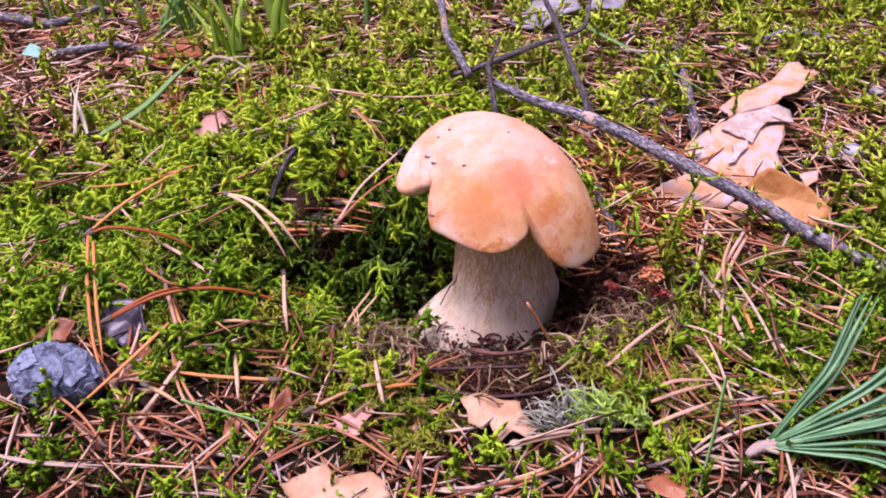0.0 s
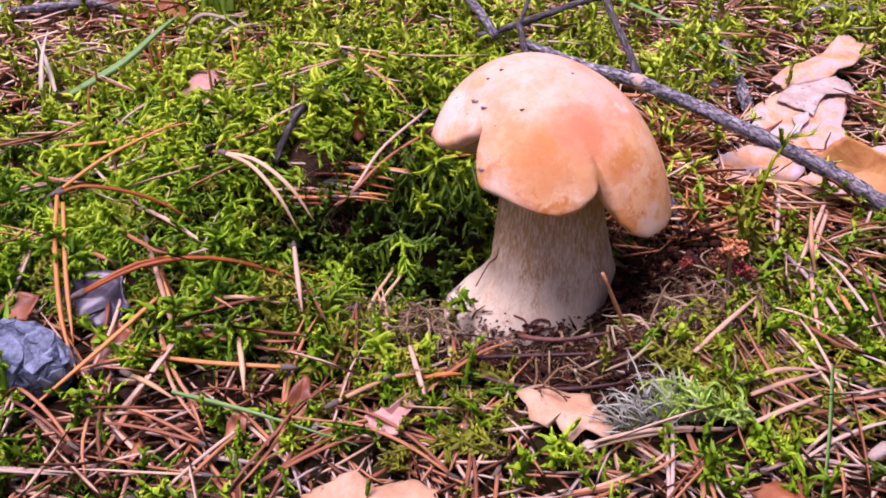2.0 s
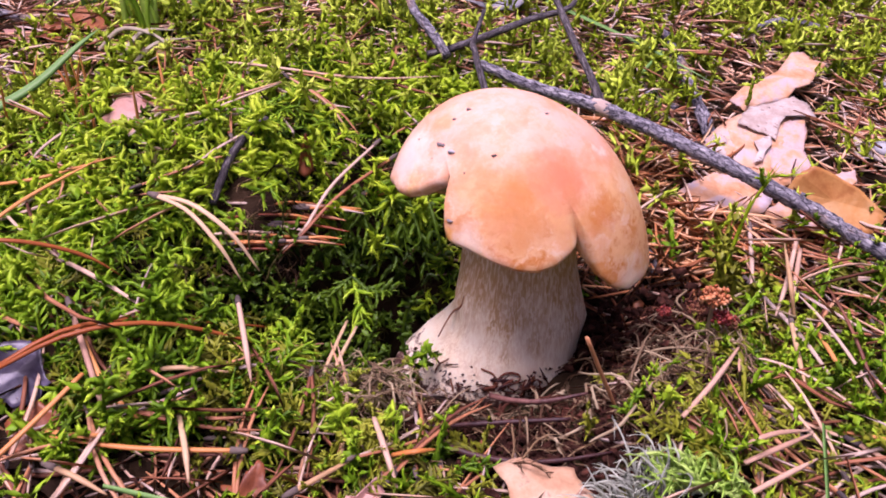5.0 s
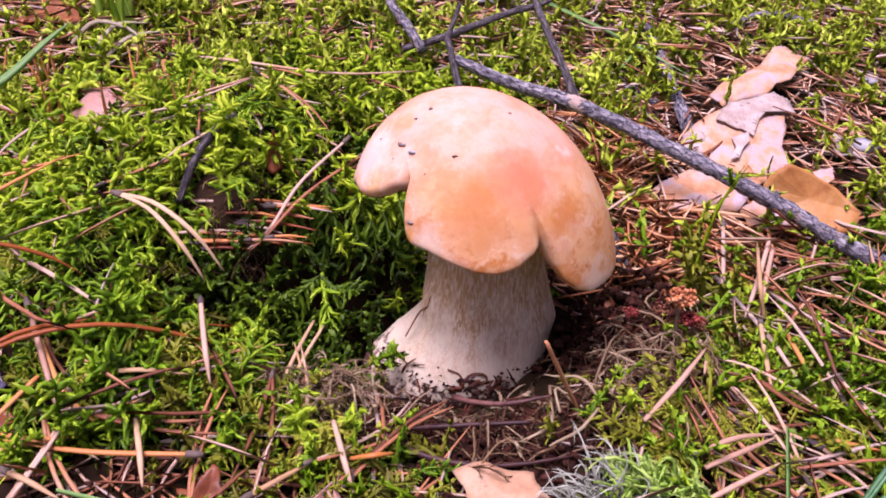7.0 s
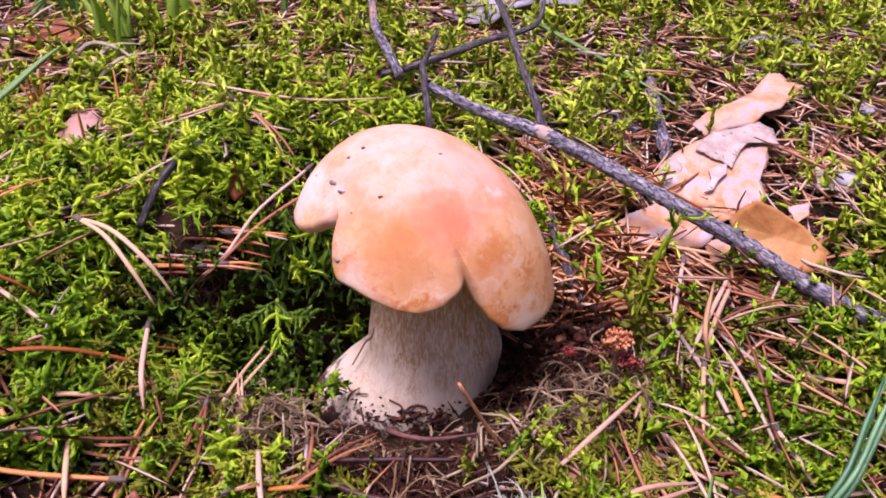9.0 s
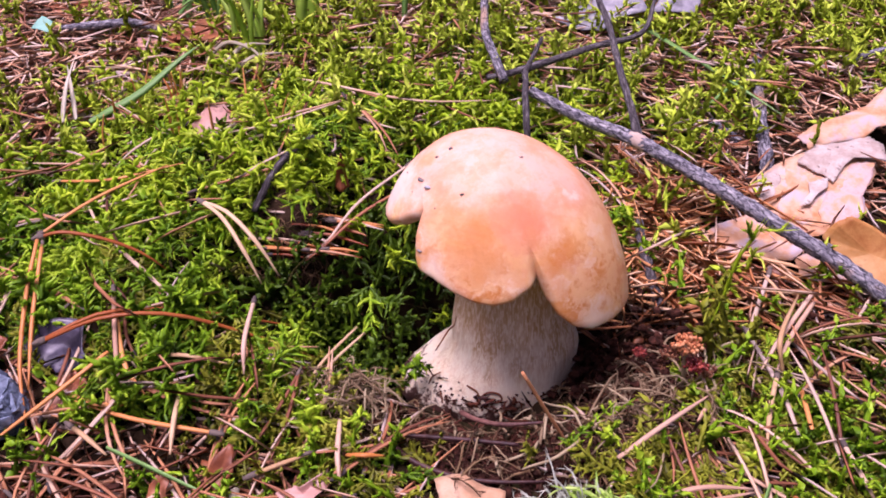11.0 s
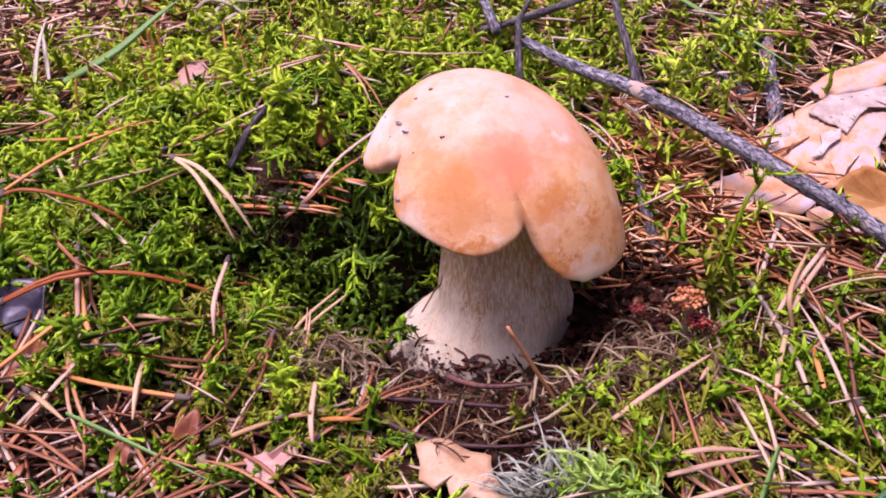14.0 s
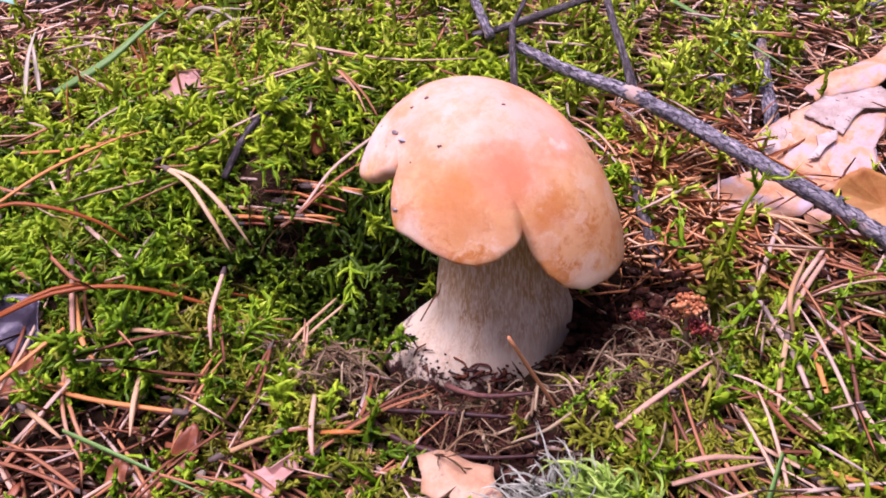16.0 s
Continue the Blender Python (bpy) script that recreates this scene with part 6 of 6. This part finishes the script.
def strands(r, a, b, n, reach, lean, width=0.09):
    """A row of soft curling strands rising from a low axis."""
    a, b = np.asarray(a, float), np.asarray(b, float)
    geos = [tube([a * 0, (b - a) * 0.5 + (0, 0, 0.12), b - a], [0.06, 0.09, 0.05], 10, 6, knots=0.15, seed=1)]
    for _ in range(n):
        f = r.random()
        p = (b - a) * f + r.normal(size=3) * (0.08, 0.12, 0.05)
        L = reach * r.uniform(0.5, 1.15) * (0.6 + 0.5 * math.sin(math.pi * f))
        d = np.array([lean * 0.4 + r.normal() * 0.35, r.normal() * 0.4 - 0.1, 1.0])
        d /= np.linalg.norm(d)
        a_ = np.array([lean + r.normal() * 0.35, r.normal() * 0.4, 0.0]) * L
        q = [p, p + d * L * 0.35 - a_ * 0.12, p + d * L * 0.75 + a_ * 0.05, p + d * L * 0.95 + a_ * 0.45, p + d * L * 0.72 + a_ * 0.85]
        v, f, _ = clad(curve(q, 9), width * r.uniform(0.7, 1.2), 4, r=r, fringe=1.3)
        geos.append((np.array(v), f))
    return join(*geos)


for k, (a, b, n, reach, lean) in enumerate([((2.5, -7.6, 1.45), (3.9, -7.25, 1.6), 34, 1.35, -0.5), ((3.4, -7.3, 1.6), (4.6, -7.0, 1.7), 42, 2.0, -0.3), ((4.2, -7.2, 1.65), (5.9, -7.0, 1.75), 34, 0.8, -0.1)]):
    ob = part("lichen_tuft", strands(np.random.default_rng(80 + k), a, b, n, reach, lean), LICHEN)
    ob.location = Vector(np.array(a) * CM)
    tagged(ob, "pale grey tuft of curling lichen strands among needles", "lichen", "lichen tufts")
for k, (a, b, n, reach, lean) in enumerate([((4.6, -6.9, 1.75), (6.0, -6.7, 1.8), 60, 1.5, -0.45), ((5.6, -6.8, 1.75), (7.3, -6.9, 1.7), 60, 1.1, -0.4)]):
    ob = part("moss_frond", strands(np.random.default_rng(90 + k), a, b, n, reach, lean, 0.2), FROND)
    ob.location = Vector(np.array(a) * CM)
    tagged(ob, "bright pale-green feathery moss frond beside lichen", "moss frond", "moss fronds")


def fern(pts, mat, label, seed, reach=0.8, pairs=7, bw=0.28):
    """A moss branch along a line, feathered with plump pointed branchlets."""
    r = np.random.default_rng(seed)
    p = np.asarray(pts, float)
    line = curve(p - p[0], pairs + 2)
    g = Plant()
    g.add(clad(line, bw * 0.9, 4, (0.05, 0.85), r))
    for k in range(pairs):
        ax = line[k + 2] - line[k]
        ax = ax / np.linalg.norm(ax)
        side = np.cross(ax, (0.1, -0.55, 0.8))
        side /= np.linalg.norm(side)
        up = np.cross(side, ax)
        up *= np.sign(up[2])
        w = reach * (0.35 + 0.65 * math.sin(math.pi * (0.25 + 0.7 * (1 - k / pairs)))) * r.uniform(0.75, 1.2)
        for q in (1, -1):
            d = side * q * r.uniform(0.6, 1.1) + ax * r.uniform(0.2, 1.2) + up * r.normal() * 0.45
            g.add(branchlet(r, line[k + 1] + r.normal(size=3) * 0.06, d, w * r.uniform(0.5, 1.3), bw * r.uniform(0.7, 1.25), r.uniform(0.1, 0.8), 6, 4, (0.1, 1.0), 0.9))
    v, f, t = g.done()
    ob = set_tips(part("moss_frond", (v, f), mat), t)
    ob.location = Vector(p[0] * CM)
    tagged(ob, label, "moss frond", "moss fronds")


# most fronds take the darkened green, which paints in the hollow's shade
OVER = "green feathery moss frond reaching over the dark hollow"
HANG = "feathery moss hanging into the hollow, shade put into its dark green"
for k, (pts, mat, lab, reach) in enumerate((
    ([(-7.77, 3.4, 2.29), (-8.39, 2.8, 2.02), (-8.77, 2.2, 1.56), (-8.72, 1.8, 1.06)], MOSS_SHADED, OVER, 0.6),
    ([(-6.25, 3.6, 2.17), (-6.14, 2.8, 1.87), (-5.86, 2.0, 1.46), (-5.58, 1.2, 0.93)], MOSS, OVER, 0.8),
    ([(-6.31, 3.2, 2.16), (-5.51, 2.6, 1.92), (-4.29, 2.2, 2.3)], MOSS_SHADED, OVER, 0.7),
    ([(-6.31, 3.2, 2.16), (-6.94, 2.6, 1.82), (-7.48, 2.2, 1.5)], MOSS_SHADED, OVER, 0.7),
    ([(-3.84, 0.0, 0.58), (-3.98, 0.3, 1.5), (-3.88, 0.5, 2.49), (-3.45, 0.6, 3.48)], MOSS_SHADED, OVER, 0.6),
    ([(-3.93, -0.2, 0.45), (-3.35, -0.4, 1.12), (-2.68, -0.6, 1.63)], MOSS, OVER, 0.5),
    ([(-3.93, -0.2, 0.45), (-4.45, -0.6, 0.48), (-4.87, -0.9, 0.13)], MOSS_SHADED, OVER, 0.6),
    ([(-6.15, 5.8, 3.9), (-5.9, 5.3, 3.3), (-5.6, 4.9, 2.5), (-5.3, 4.6, 1.5)], MOSS_SHADED, HANG, 0.8),
    ([(-5.39, 6.0, 4.1), (-5.1, 5.3, 3.5), (-4.8, 4.9, 2.5), (-4.42, 4.6, 1.4)], MOSS_SHADED, HANG, 0.8),
    ([(-4.64, 6.0, 4.0), (-4.4, 5.4, 3.4), (-4.05, 4.8, 1.9)], MOSS_SHADED, HANG, 0.7),
    ([(-4.14, 6.2, 4.2), (-3.7, 5.3, 3.3), (-3.3, 4.9, 2.2), (-3.04, 4.6, 1.0)], MOSS_SHADED, HANG, 0.7),
    ([(-3.39, 6.4, 4.3), (-2.9, 5.4, 3.3), (-2.5, 5.0, 1.9)], MOSS_SHADED, HANG, 0.6),
    ([(-6.9, 5.6, 4.0), (-6.6, 5.1, 3.2), (-6.3, 4.8, 2.4), (-6.05, 4.6, 1.5)], MOSS_SHADED, HANG, 0.8),
    ([(-7.6, 5.2, 4.0), (-7.3, 4.6, 3.2), (-7.1, 4.2, 2.3)], MOSS_SHADED, HANG, 0.8),
    ([(-5.0, 6.8, 4.9), (-4.9, 5.9, 4.6), (-4.7, 5.3, 3.8)], MOSS_SHADED, HANG, 0.8),
    ([(-6.4, 6.4, 4.9), (-6.3, 5.6, 4.5), (-6.2, 5.1, 3.7)], MOSS_SHADED, HANG, 0.8),
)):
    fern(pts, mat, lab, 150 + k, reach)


def sprig_of_moss(pts, mat, label, seed, width=0.24, side=8):
    """A long leafy moss shoot along a line."""
    r = np.random.default_rng(seed)
    p = np.asarray(pts, float)
    line = curve(p - p[0], 16)
    g = Plant()
    g.add(clad(line, width, 4, (0.2, 1.0), r, 1.1, (0.5, 0.2)))
    a = 0.0
    for k in np.linspace(3, 13, side).astype(int):
        ax = line[k + 1] - line[k - 1]
        ax = ax / np.linalg.norm(ax)
        a += 2.4
        sd = np.cross(ax, (0.3, 0.2, 1.0))
        sd /= np.linalg.norm(sd)
        out = math.cos(a) * sd + math.sin(a) * np.cross(sd, ax)
        g.add(branchlet(r, line[k], out + ax * 0.9, width * r.uniform(1.3, 2.4), width * 0.6, 0.1, 5, 4, (0.3, 1.0)))
    v, f, t = g.done()
    ob = set_tips(part("moss_sprig", (v, f), mat), t)
    ob.location = Vector(p[0] * CM)
    tagged(ob, label, "moss sprig", "single moss sprigs")


SPRIG = "bright green single moss sprig rising from the litter"
sprig_of_moss([(3.4, -3.9, 0.9), (4.2, -3.5, 1.9), (5.1, -2.9, 2.9), (5.8, -2.6, 3.6)], MOSS, SPRIG, 1)
sprig_of_moss([(8.3, 2.0, 3.4), (8.68, 2.5, 4.85), (8.92, 2.6, 6.66), (9.26, 2.6, 7.65), (9.42, 2.6, 8.09), (10.12, 2.6, 8.18), (10.38, 2.6, 8.64)], MOSS_LIT, "tall thin yellow-green moss sprig with a forked tip", 2, 0.17, 9)
sprig_of_moss([(9.26, 2.6, 7.6), (9.1, 2.6, 8.0), (8.9, 2.6, 8.45)], MOSS, "small bright moss tip beside a taller sprig", 3, 0.22, 4)
for k, (x, y, z, q) in enumerate([(8.0, 2.0, 2.2, 1.25), (8.6, 1.6, 2.3, 1.3), (9.1, 2.3, 2.6, 1.25), (8.4, 2.6, 2.8, 1.15), (9.6, 2.0, 2.3, 1.0)]):
    v, f, t = BUSHY[k]
    ob = set_tips(part("moss_clump", (v * q, f), MOSS_OLIVE), t)
    ob.location = (x * CM, y * CM, z * CM)
    tagged(ob, "bushy olive-green moss clump at the foot of a tall sprig", "moss clump", "moss clumps")
for k, (x, y) in enumerate([(-3, -7.2), (-2.2, -8.2), (-1.4, -7.4), (-3.8, -6.4), (2, -10), (3, -9.4), (7, -4.2), (10, -3), (11, -1), (13, -3.4)]):
    z = float(land(x, y))
    d = r1.normal(size=2) * 0.6
    sprig_of_moss([(x, y, z), (x + d[0] * 0.5, y + d[1] * 0.5, z + 1.0), (x + d[0] * 1.3, y + d[1] * 1.3, z + 1.9)], MOSS, SPRIG, 20 + k, 0.26, 6)


# ---------------------------------------------------------------- bits round the stem and on the cap
for k, (x, y, z, s, mt) in enumerate([(-1.96, 1.23, 10.73, 0.1, GRIT), (-2.42, 0.98, 10.46, 0.07, GRIT), (-3.57, 1.06, 9.61, 0.05, GRIT), (-2.84, 0.27, 9.84, 0.11, GRIT), (-2.75, 0.2, 9.86, 0.07, GRIT), (-2.43, -0.16, 9.79, 0.15, STONE), (-1.08, -0.59, 9.94, 0.09, GRIT), (0.67, 1.16, 10.76, 0.06, GRIT), (-2.4, -1.57, 8.0, 0.1, GRIT), (-2.01, -0.82, 9.39, 0.05, GRIT), (-3.1, 0.01, 9.43, 0.04, GRIT), (-0.96, -0.96, 9.6, 0.04, GRIT)]):
    ob = part("soil_crumb", blob((0, 0, 0), (s * 1.15, s * 0.8, s * 0.45), k, 6, 0.35), mt)
    ob.location = (x * CM, y * CM, z * CM)
    tagged(ob, "tiny dark soil crumb stuck on the cap" if mt is GRIT else "small pale lilac chip stuck on the cap", "soil crumb", "soil crumbs")


def crumbs(name, n, place, size, mat, label, seed):
    r = np.random.default_rng(seed)
    geos = []
    for k in range(n):
        x, y, up = place(r)
        s = r.uniform(*size)
        geos.append(blob((x, y, float(land(x, y)) + up), (s, s * r.uniform(0.6, 1), s * r.uniform(0.5, 0.9)), k, 6, 0.3))
    tagged(part(name, join(*geos), mat, smooth=False), label, "soil", kind="stuff")


crumbs("peat_clods", 800, lambda r: (5.8 + r.normal() * 1.6, 1.8 + r.normal() * 1.3, abs(r.normal()) * 0.8), (0.05, 0.26), PEAT, "crumbly dark red-brown peat in the hollow beside the stem", 1)
def on_stem(r):
    """A place on the front of the stem's foot."""
    h = -0.5 + abs(r.normal()) * 0.42
    a = r.uniform(0.08, 0.92) * math.pi
    c, w = np.interp(h, [-0.6, 0, 0.6, 1.2], [-0.28, -0.2, 0, 0.3]), np.interp(h, [-0.6, 0, 0.6, 1.2], [3.5, 3.42, 3.2, 2.95])
    return c - w * math.cos(a), 2.1 - 0.82 * w * math.sin(a) - 0.02, h


def clinging(n, seed):
    r = np.random.default_rng(seed)
    geos = []
    for k in range(n):
        p = np.array(on_stem(r))
        s = r.uniform(0.02, 0.09)
        if k % 5 == 0:
            d = np.array([r.normal() * 0.5, -0.15 * abs(r.normal()), r.normal() * 0.35 + 0.1])
            geos.append(tube([p, p + d * 0.5 + r.normal(size=3) * 0.05, p + d], [0.03, 0.04, 0.02], 5, 4, knots=0.2, seed=k))
        else:
            geos.append(blob(p, (s, s * 0.6, s * 0.8), k, 6, 0.35))
    tagged(part("clinging_soil", join(*geos), PEAT, smooth=False), "dark red-brown soil and rootlets clinging to the stem", "soil", kind="stuff")


clinging(330, 8)
r2 = np.random.default_rng(44)
for k in range(9):
    x0, z0 = r2.normal() * 0.45 + 0.25, r2.uniform(-0.3, 0.35)
    y_of = lambda x, z: 2.1 - 0.82 * np.interp(z, [-0.6, 0, 0.6, 1.2], [3.5, 3.42, 3.2, 2.95]) * math.sqrt(max(0.1, 1 - ((x + 0.1) / 3.4) ** 2)) - 0.06
    pts, x, z = [], x0, z0
    for q in range(5):
        pts.append((x, y_of(x, z) - 0.05 * q, z))
        x, z = x + r2.normal() * 0.28, z + r2.uniform(-0.1, 0.3)
    twig("root", pts, [0.07, 0.06, 0.05, 0.025], ROOT if k % 2 else RUST, "thin curling brown rootlet clinging to the stem", 300 + k, 16, 6)
crumbs("soil_crumbs", 900, lambda r: (0 + r.normal() * 3.2, -3.0 + r.normal() * 0.7, r.uniform(-0.1, 0.2)), (0.04, 0.18), PEAT, "dark soil crumbs at the foot of the stem", 2)

crumbs("brown_crumbs", 600, lambda r: (1.5 + r.normal() * 2.4, -5.6 + r.normal() * 0.9, r.uniform(0, 0.4)), (0.05, 0.22), PEAT, "dark brown crumbs and clods before the mushroom", 22)


def fibres(name, n, place, length, width, mat, label, seed):
    r = np.random.default_rng(seed)
    geos = []
    for _ in range(n):
        x, y, up = place(r)
        a, L = r.uniform(0, 6.28), r.uniform(*length)
        d = np.array([math.cos(a), math.sin(a), r.normal() * 0.25])
        p = np.array([x, y, float(land(x, y)) + up])
        c = r.normal(size=3) * L * 0.22
        q = r.normal(size=3) * L * 0.2
        w = r.uniform(*width)
        geos.append(tube([p, p + d * L * 0.35 + c, p + d * L * 0.7 + q + c * 0.4, p + d * L + q], [w, w, w * 0.8, w * 0.4], 8, 4))
    tagged(part(name, join(*geos), mat), label, "root fibre", kind="stuff")


fibres("root_fibres", 150, lambda r: (0.2 + r.normal() * 2.8, -2.9 + r.normal() * 0.7, r.uniform(0.0, 0.2)), (0.4, 1.4), (0.03, 0.07), PEAT, "fine dark rootlets round the foot of the stem", 3)
fibres("dry_moss_strands", 45, lambda r: (r.normal() * 4.2, -3.9 + r.normal() * 0.9, r.uniform(0.1, 0.9)), (0.6, 2.0), (0.03, 0.07), MOSS_DEAD, "tangled straw-coloured dry moss strands", 4)
fibres("peat_fibres", 45, lambda r: (7.0 + r.normal() * 1.6, 1.2 + r.normal() * 1.4, r.uniform(0.2, 1.6)), (0.6, 1.8), (0.03, 0.06), MOSS_DEAD, "dry fibres over the crumbly peat", 5)
DARK_RED = varied("dark_red_moss", [(0.1, (0.06, 0.006, 0.008)), (0.5, (0.2, 0.02, 0.018)), (0.9, (0.42, 0.08, 0.05))], scale=200, rough=0.45, per="island", bumps=0, spec=0.4, amount=0.6)
KNOB = varied("red_moss", [(0.1, (0.3, 0.08, 0.03)), (0.5, (0.58, 0.22, 0.09)), (0.9, (0.76, 0.42, 0.22))], scale=60, rough=0.7, per="island", bumps=0, spec=0.2, amount=0.6)
knob = new("red_moss_knob")
knob.location = (0.0742, -0.002, 0.044)
tagged(knob, "reddish-brown withered moss head over dark peat", "moss head")
def grains(r, n, size):
    """A rounded head of small grains."""
    geos = []
    for k in range(n):
        d = r.normal(size=3)
        d = d / np.linalg.norm(d) * size * r.uniform(0.5, 1.0) * (1.2, 0.9, 0.75)
        geos.append(blob(d, np.full(3, size * r.uniform(0.1, 0.2)), k, 6, 0.2))
    return join(*geos)


for k, (dx, dy, dz, sz, mt, lab) in enumerate([(0, 0, 0.1, 0.5, KNOB, "orange-brown granular head"), (0.45, -0.1, -0.75, 0.4, DARK_RED, "dark red granular head"), (-0.5, 0.1, -0.5, 0.34, RUST, ""), (0.9, 0.2, -1.2, 0.36, RUST, ""), (-1.6, 0.3, -0.9, 0.26, DARK_RED, "dark red granular head")]):
    head = tagged(part("head", grains(np.random.default_rng(k), 90, sz), mt, knob, lab), kind="stuff")
    head.location = (dx * CM, dy * CM, dz * CM)
part("stalk", tube([(0, 0, 0.1), (0.1, 0.1, -1.2), (0.3, 0.2, -3.0)], [0.08, 0.1, 0.1], 8, 6), MOSS_DEAD, knob)
for pts, rad, mat, lab in (
    ([(-3.3, -4.6, 1.6), (-1.75, -5.7, 1.7), (-0.1, -6.1, 1.75), (1.5, -6.1, 1.9), (3.2, -5.9, 2.2)], [0.1, 0.12, 0.11, 0.08, 0.04], ROOT, "long dark red-brown root curving before the stem"),
    ([(-2.9, -4.8, 1.75), (-0.8, -4.5, 1.8), (2.0, -4.5, 2.2)], [0.08, 0.11, 0.07], ROOT, "straight dark root lying before the stem"),
    ([(-0.6, -2.6, 1.3), (0.1, -3.1, 1.6), (1.2, -3.5, 2.0), (2.7, -3.4, 2.4)], [0.12, 0.1, 0.1, 0.05], ROOT, "dark broken root against the stem's foot"),
):
    twig("root", pts, rad, mat, lab, 71, 24, 7)
for pts in (
    [(-1.67, 1.05, 3.04), (-1.77, 1.03, 2.55), (-2.08, 1.3, 2.03), (-2.35, 1.25, 1.46), (-2.61, 1.02, 0.97)],
    [(-0.88, -0.46, 0.67), (-0.4, -0.6, 0.53), (-0.31, -0.74, 0.16), (-0.56, -0.8, -0.18), (-0.16, -0.85, -0.5)],
    [(-0.38, -0.74, 0.15), (0.04, -0.62, 0.62), (0.54, -0.6, 0.61), (0.62, -0.66, 0.35), (0.2, -0.76, 0.1), (0.46, -0.78, -0.08)],
    [(0.71, -0.74, -0.39), (1.05, -0.6, 0.14), (1.39, -0.45, 0.24), (1.51, -0.46, -0.23)],
    [(-2.69, -0.03, -0.39), (-2.57, 0.1, 0.19), (-2.15, 0.09, 0.64)],
    [(-2.04, -0.37, -0.04), (-1.92, -0.53, -0.57), (-2.19, -0.27, -1.3)],
):
    twig("rootlet", pts, [0.035, 0.05, 0.035, 0.03], RUST, "thin squiggly brown rootlet stuck to the stem", 75, 22, 6)
for k, pts in enumerate(([(3.8, -4.7, 2.3), (4.0, -4.2, 2.8), (4.5, -3.6, 3.1), (5.3, -2.0, 3.0)], [(-3.4, -6.9, 1.4), (-3.0, -6.3, 1.8), (-2.6, -5.7, 1.9)], [(-1.9, -6.7, 1.4), (-1.5, -6.4, 1.8), (-0.7, -6.4, 1.9)], [(5.9, -4.9, 2.7), (6.6, -5.1, 2.6), (7.2, -5.6, 2.3)])):
    fern(pts, MOSS, "bright green leafy moss frond rising from brown litter", 190 + k, 0.5, 9, 0.18)


# ---------------------------------------------------------------- scraps between the needles
BITS = []
for k in range(8):
    v, f = blob((0, 0, 0), (r0.uniform(0.14, 0.34), r0.uniform(0.1, 0.22), r0.uniform(0.02, 0.06)), k, 6, 0.3)
    BITS.append((v, np.array([t for q in f for t in ((q[0], q[1], q[2]), (q[0], q[2], q[-1]))])))
for name, n, mat, label in (("bark_scraps", 900, PEAT, "dark crumbled bark scraps between needles"), ("leaf_scraps", 600, BROWNLEAF, "small red-brown leaf scraps between needles"), ("pale_scraps", 150, STRAW, "small pale dry scraps between needles")):
    q = scatter(n, -80, 68, -48, 72, lambda x, y: (1.05 - 0.8 * moss_share(x, y)) * around(x, y) * clear_of_stem(x, y))
    v, f, _ = stamp(BITS, rng.integers(0, 8, n), frames(n, rng.uniform(0, 6.28, n), rng.normal(size=n) * 0.5, rng.uniform(0, 6.28, n)), rng.uniform(0.6, 1.4, n), np.c_[q, land(q[:, 0], q[:, 1]) + rng.uniform(0.2, 0.75, n)])
    tagged(part(name, (v, f), mat), label, "litter", kind="stuff")
for k in range(18):
    x, y = rng.uniform(-24, -13), rng.uniform(8, 15)
    z = float(land(x, y))
    d = rng.normal(size=2) * 0.5
    line_needle([(x, y, z + 0.4), (x + d[0] * 0.4, y + d[1] * 0.4, z + 1.8), (x + d[0], y + d[1], z + rng.uniform(2.4, 3.4))], 0.07, ORANGE, "short orange-brown needle standing upright in moss", False)
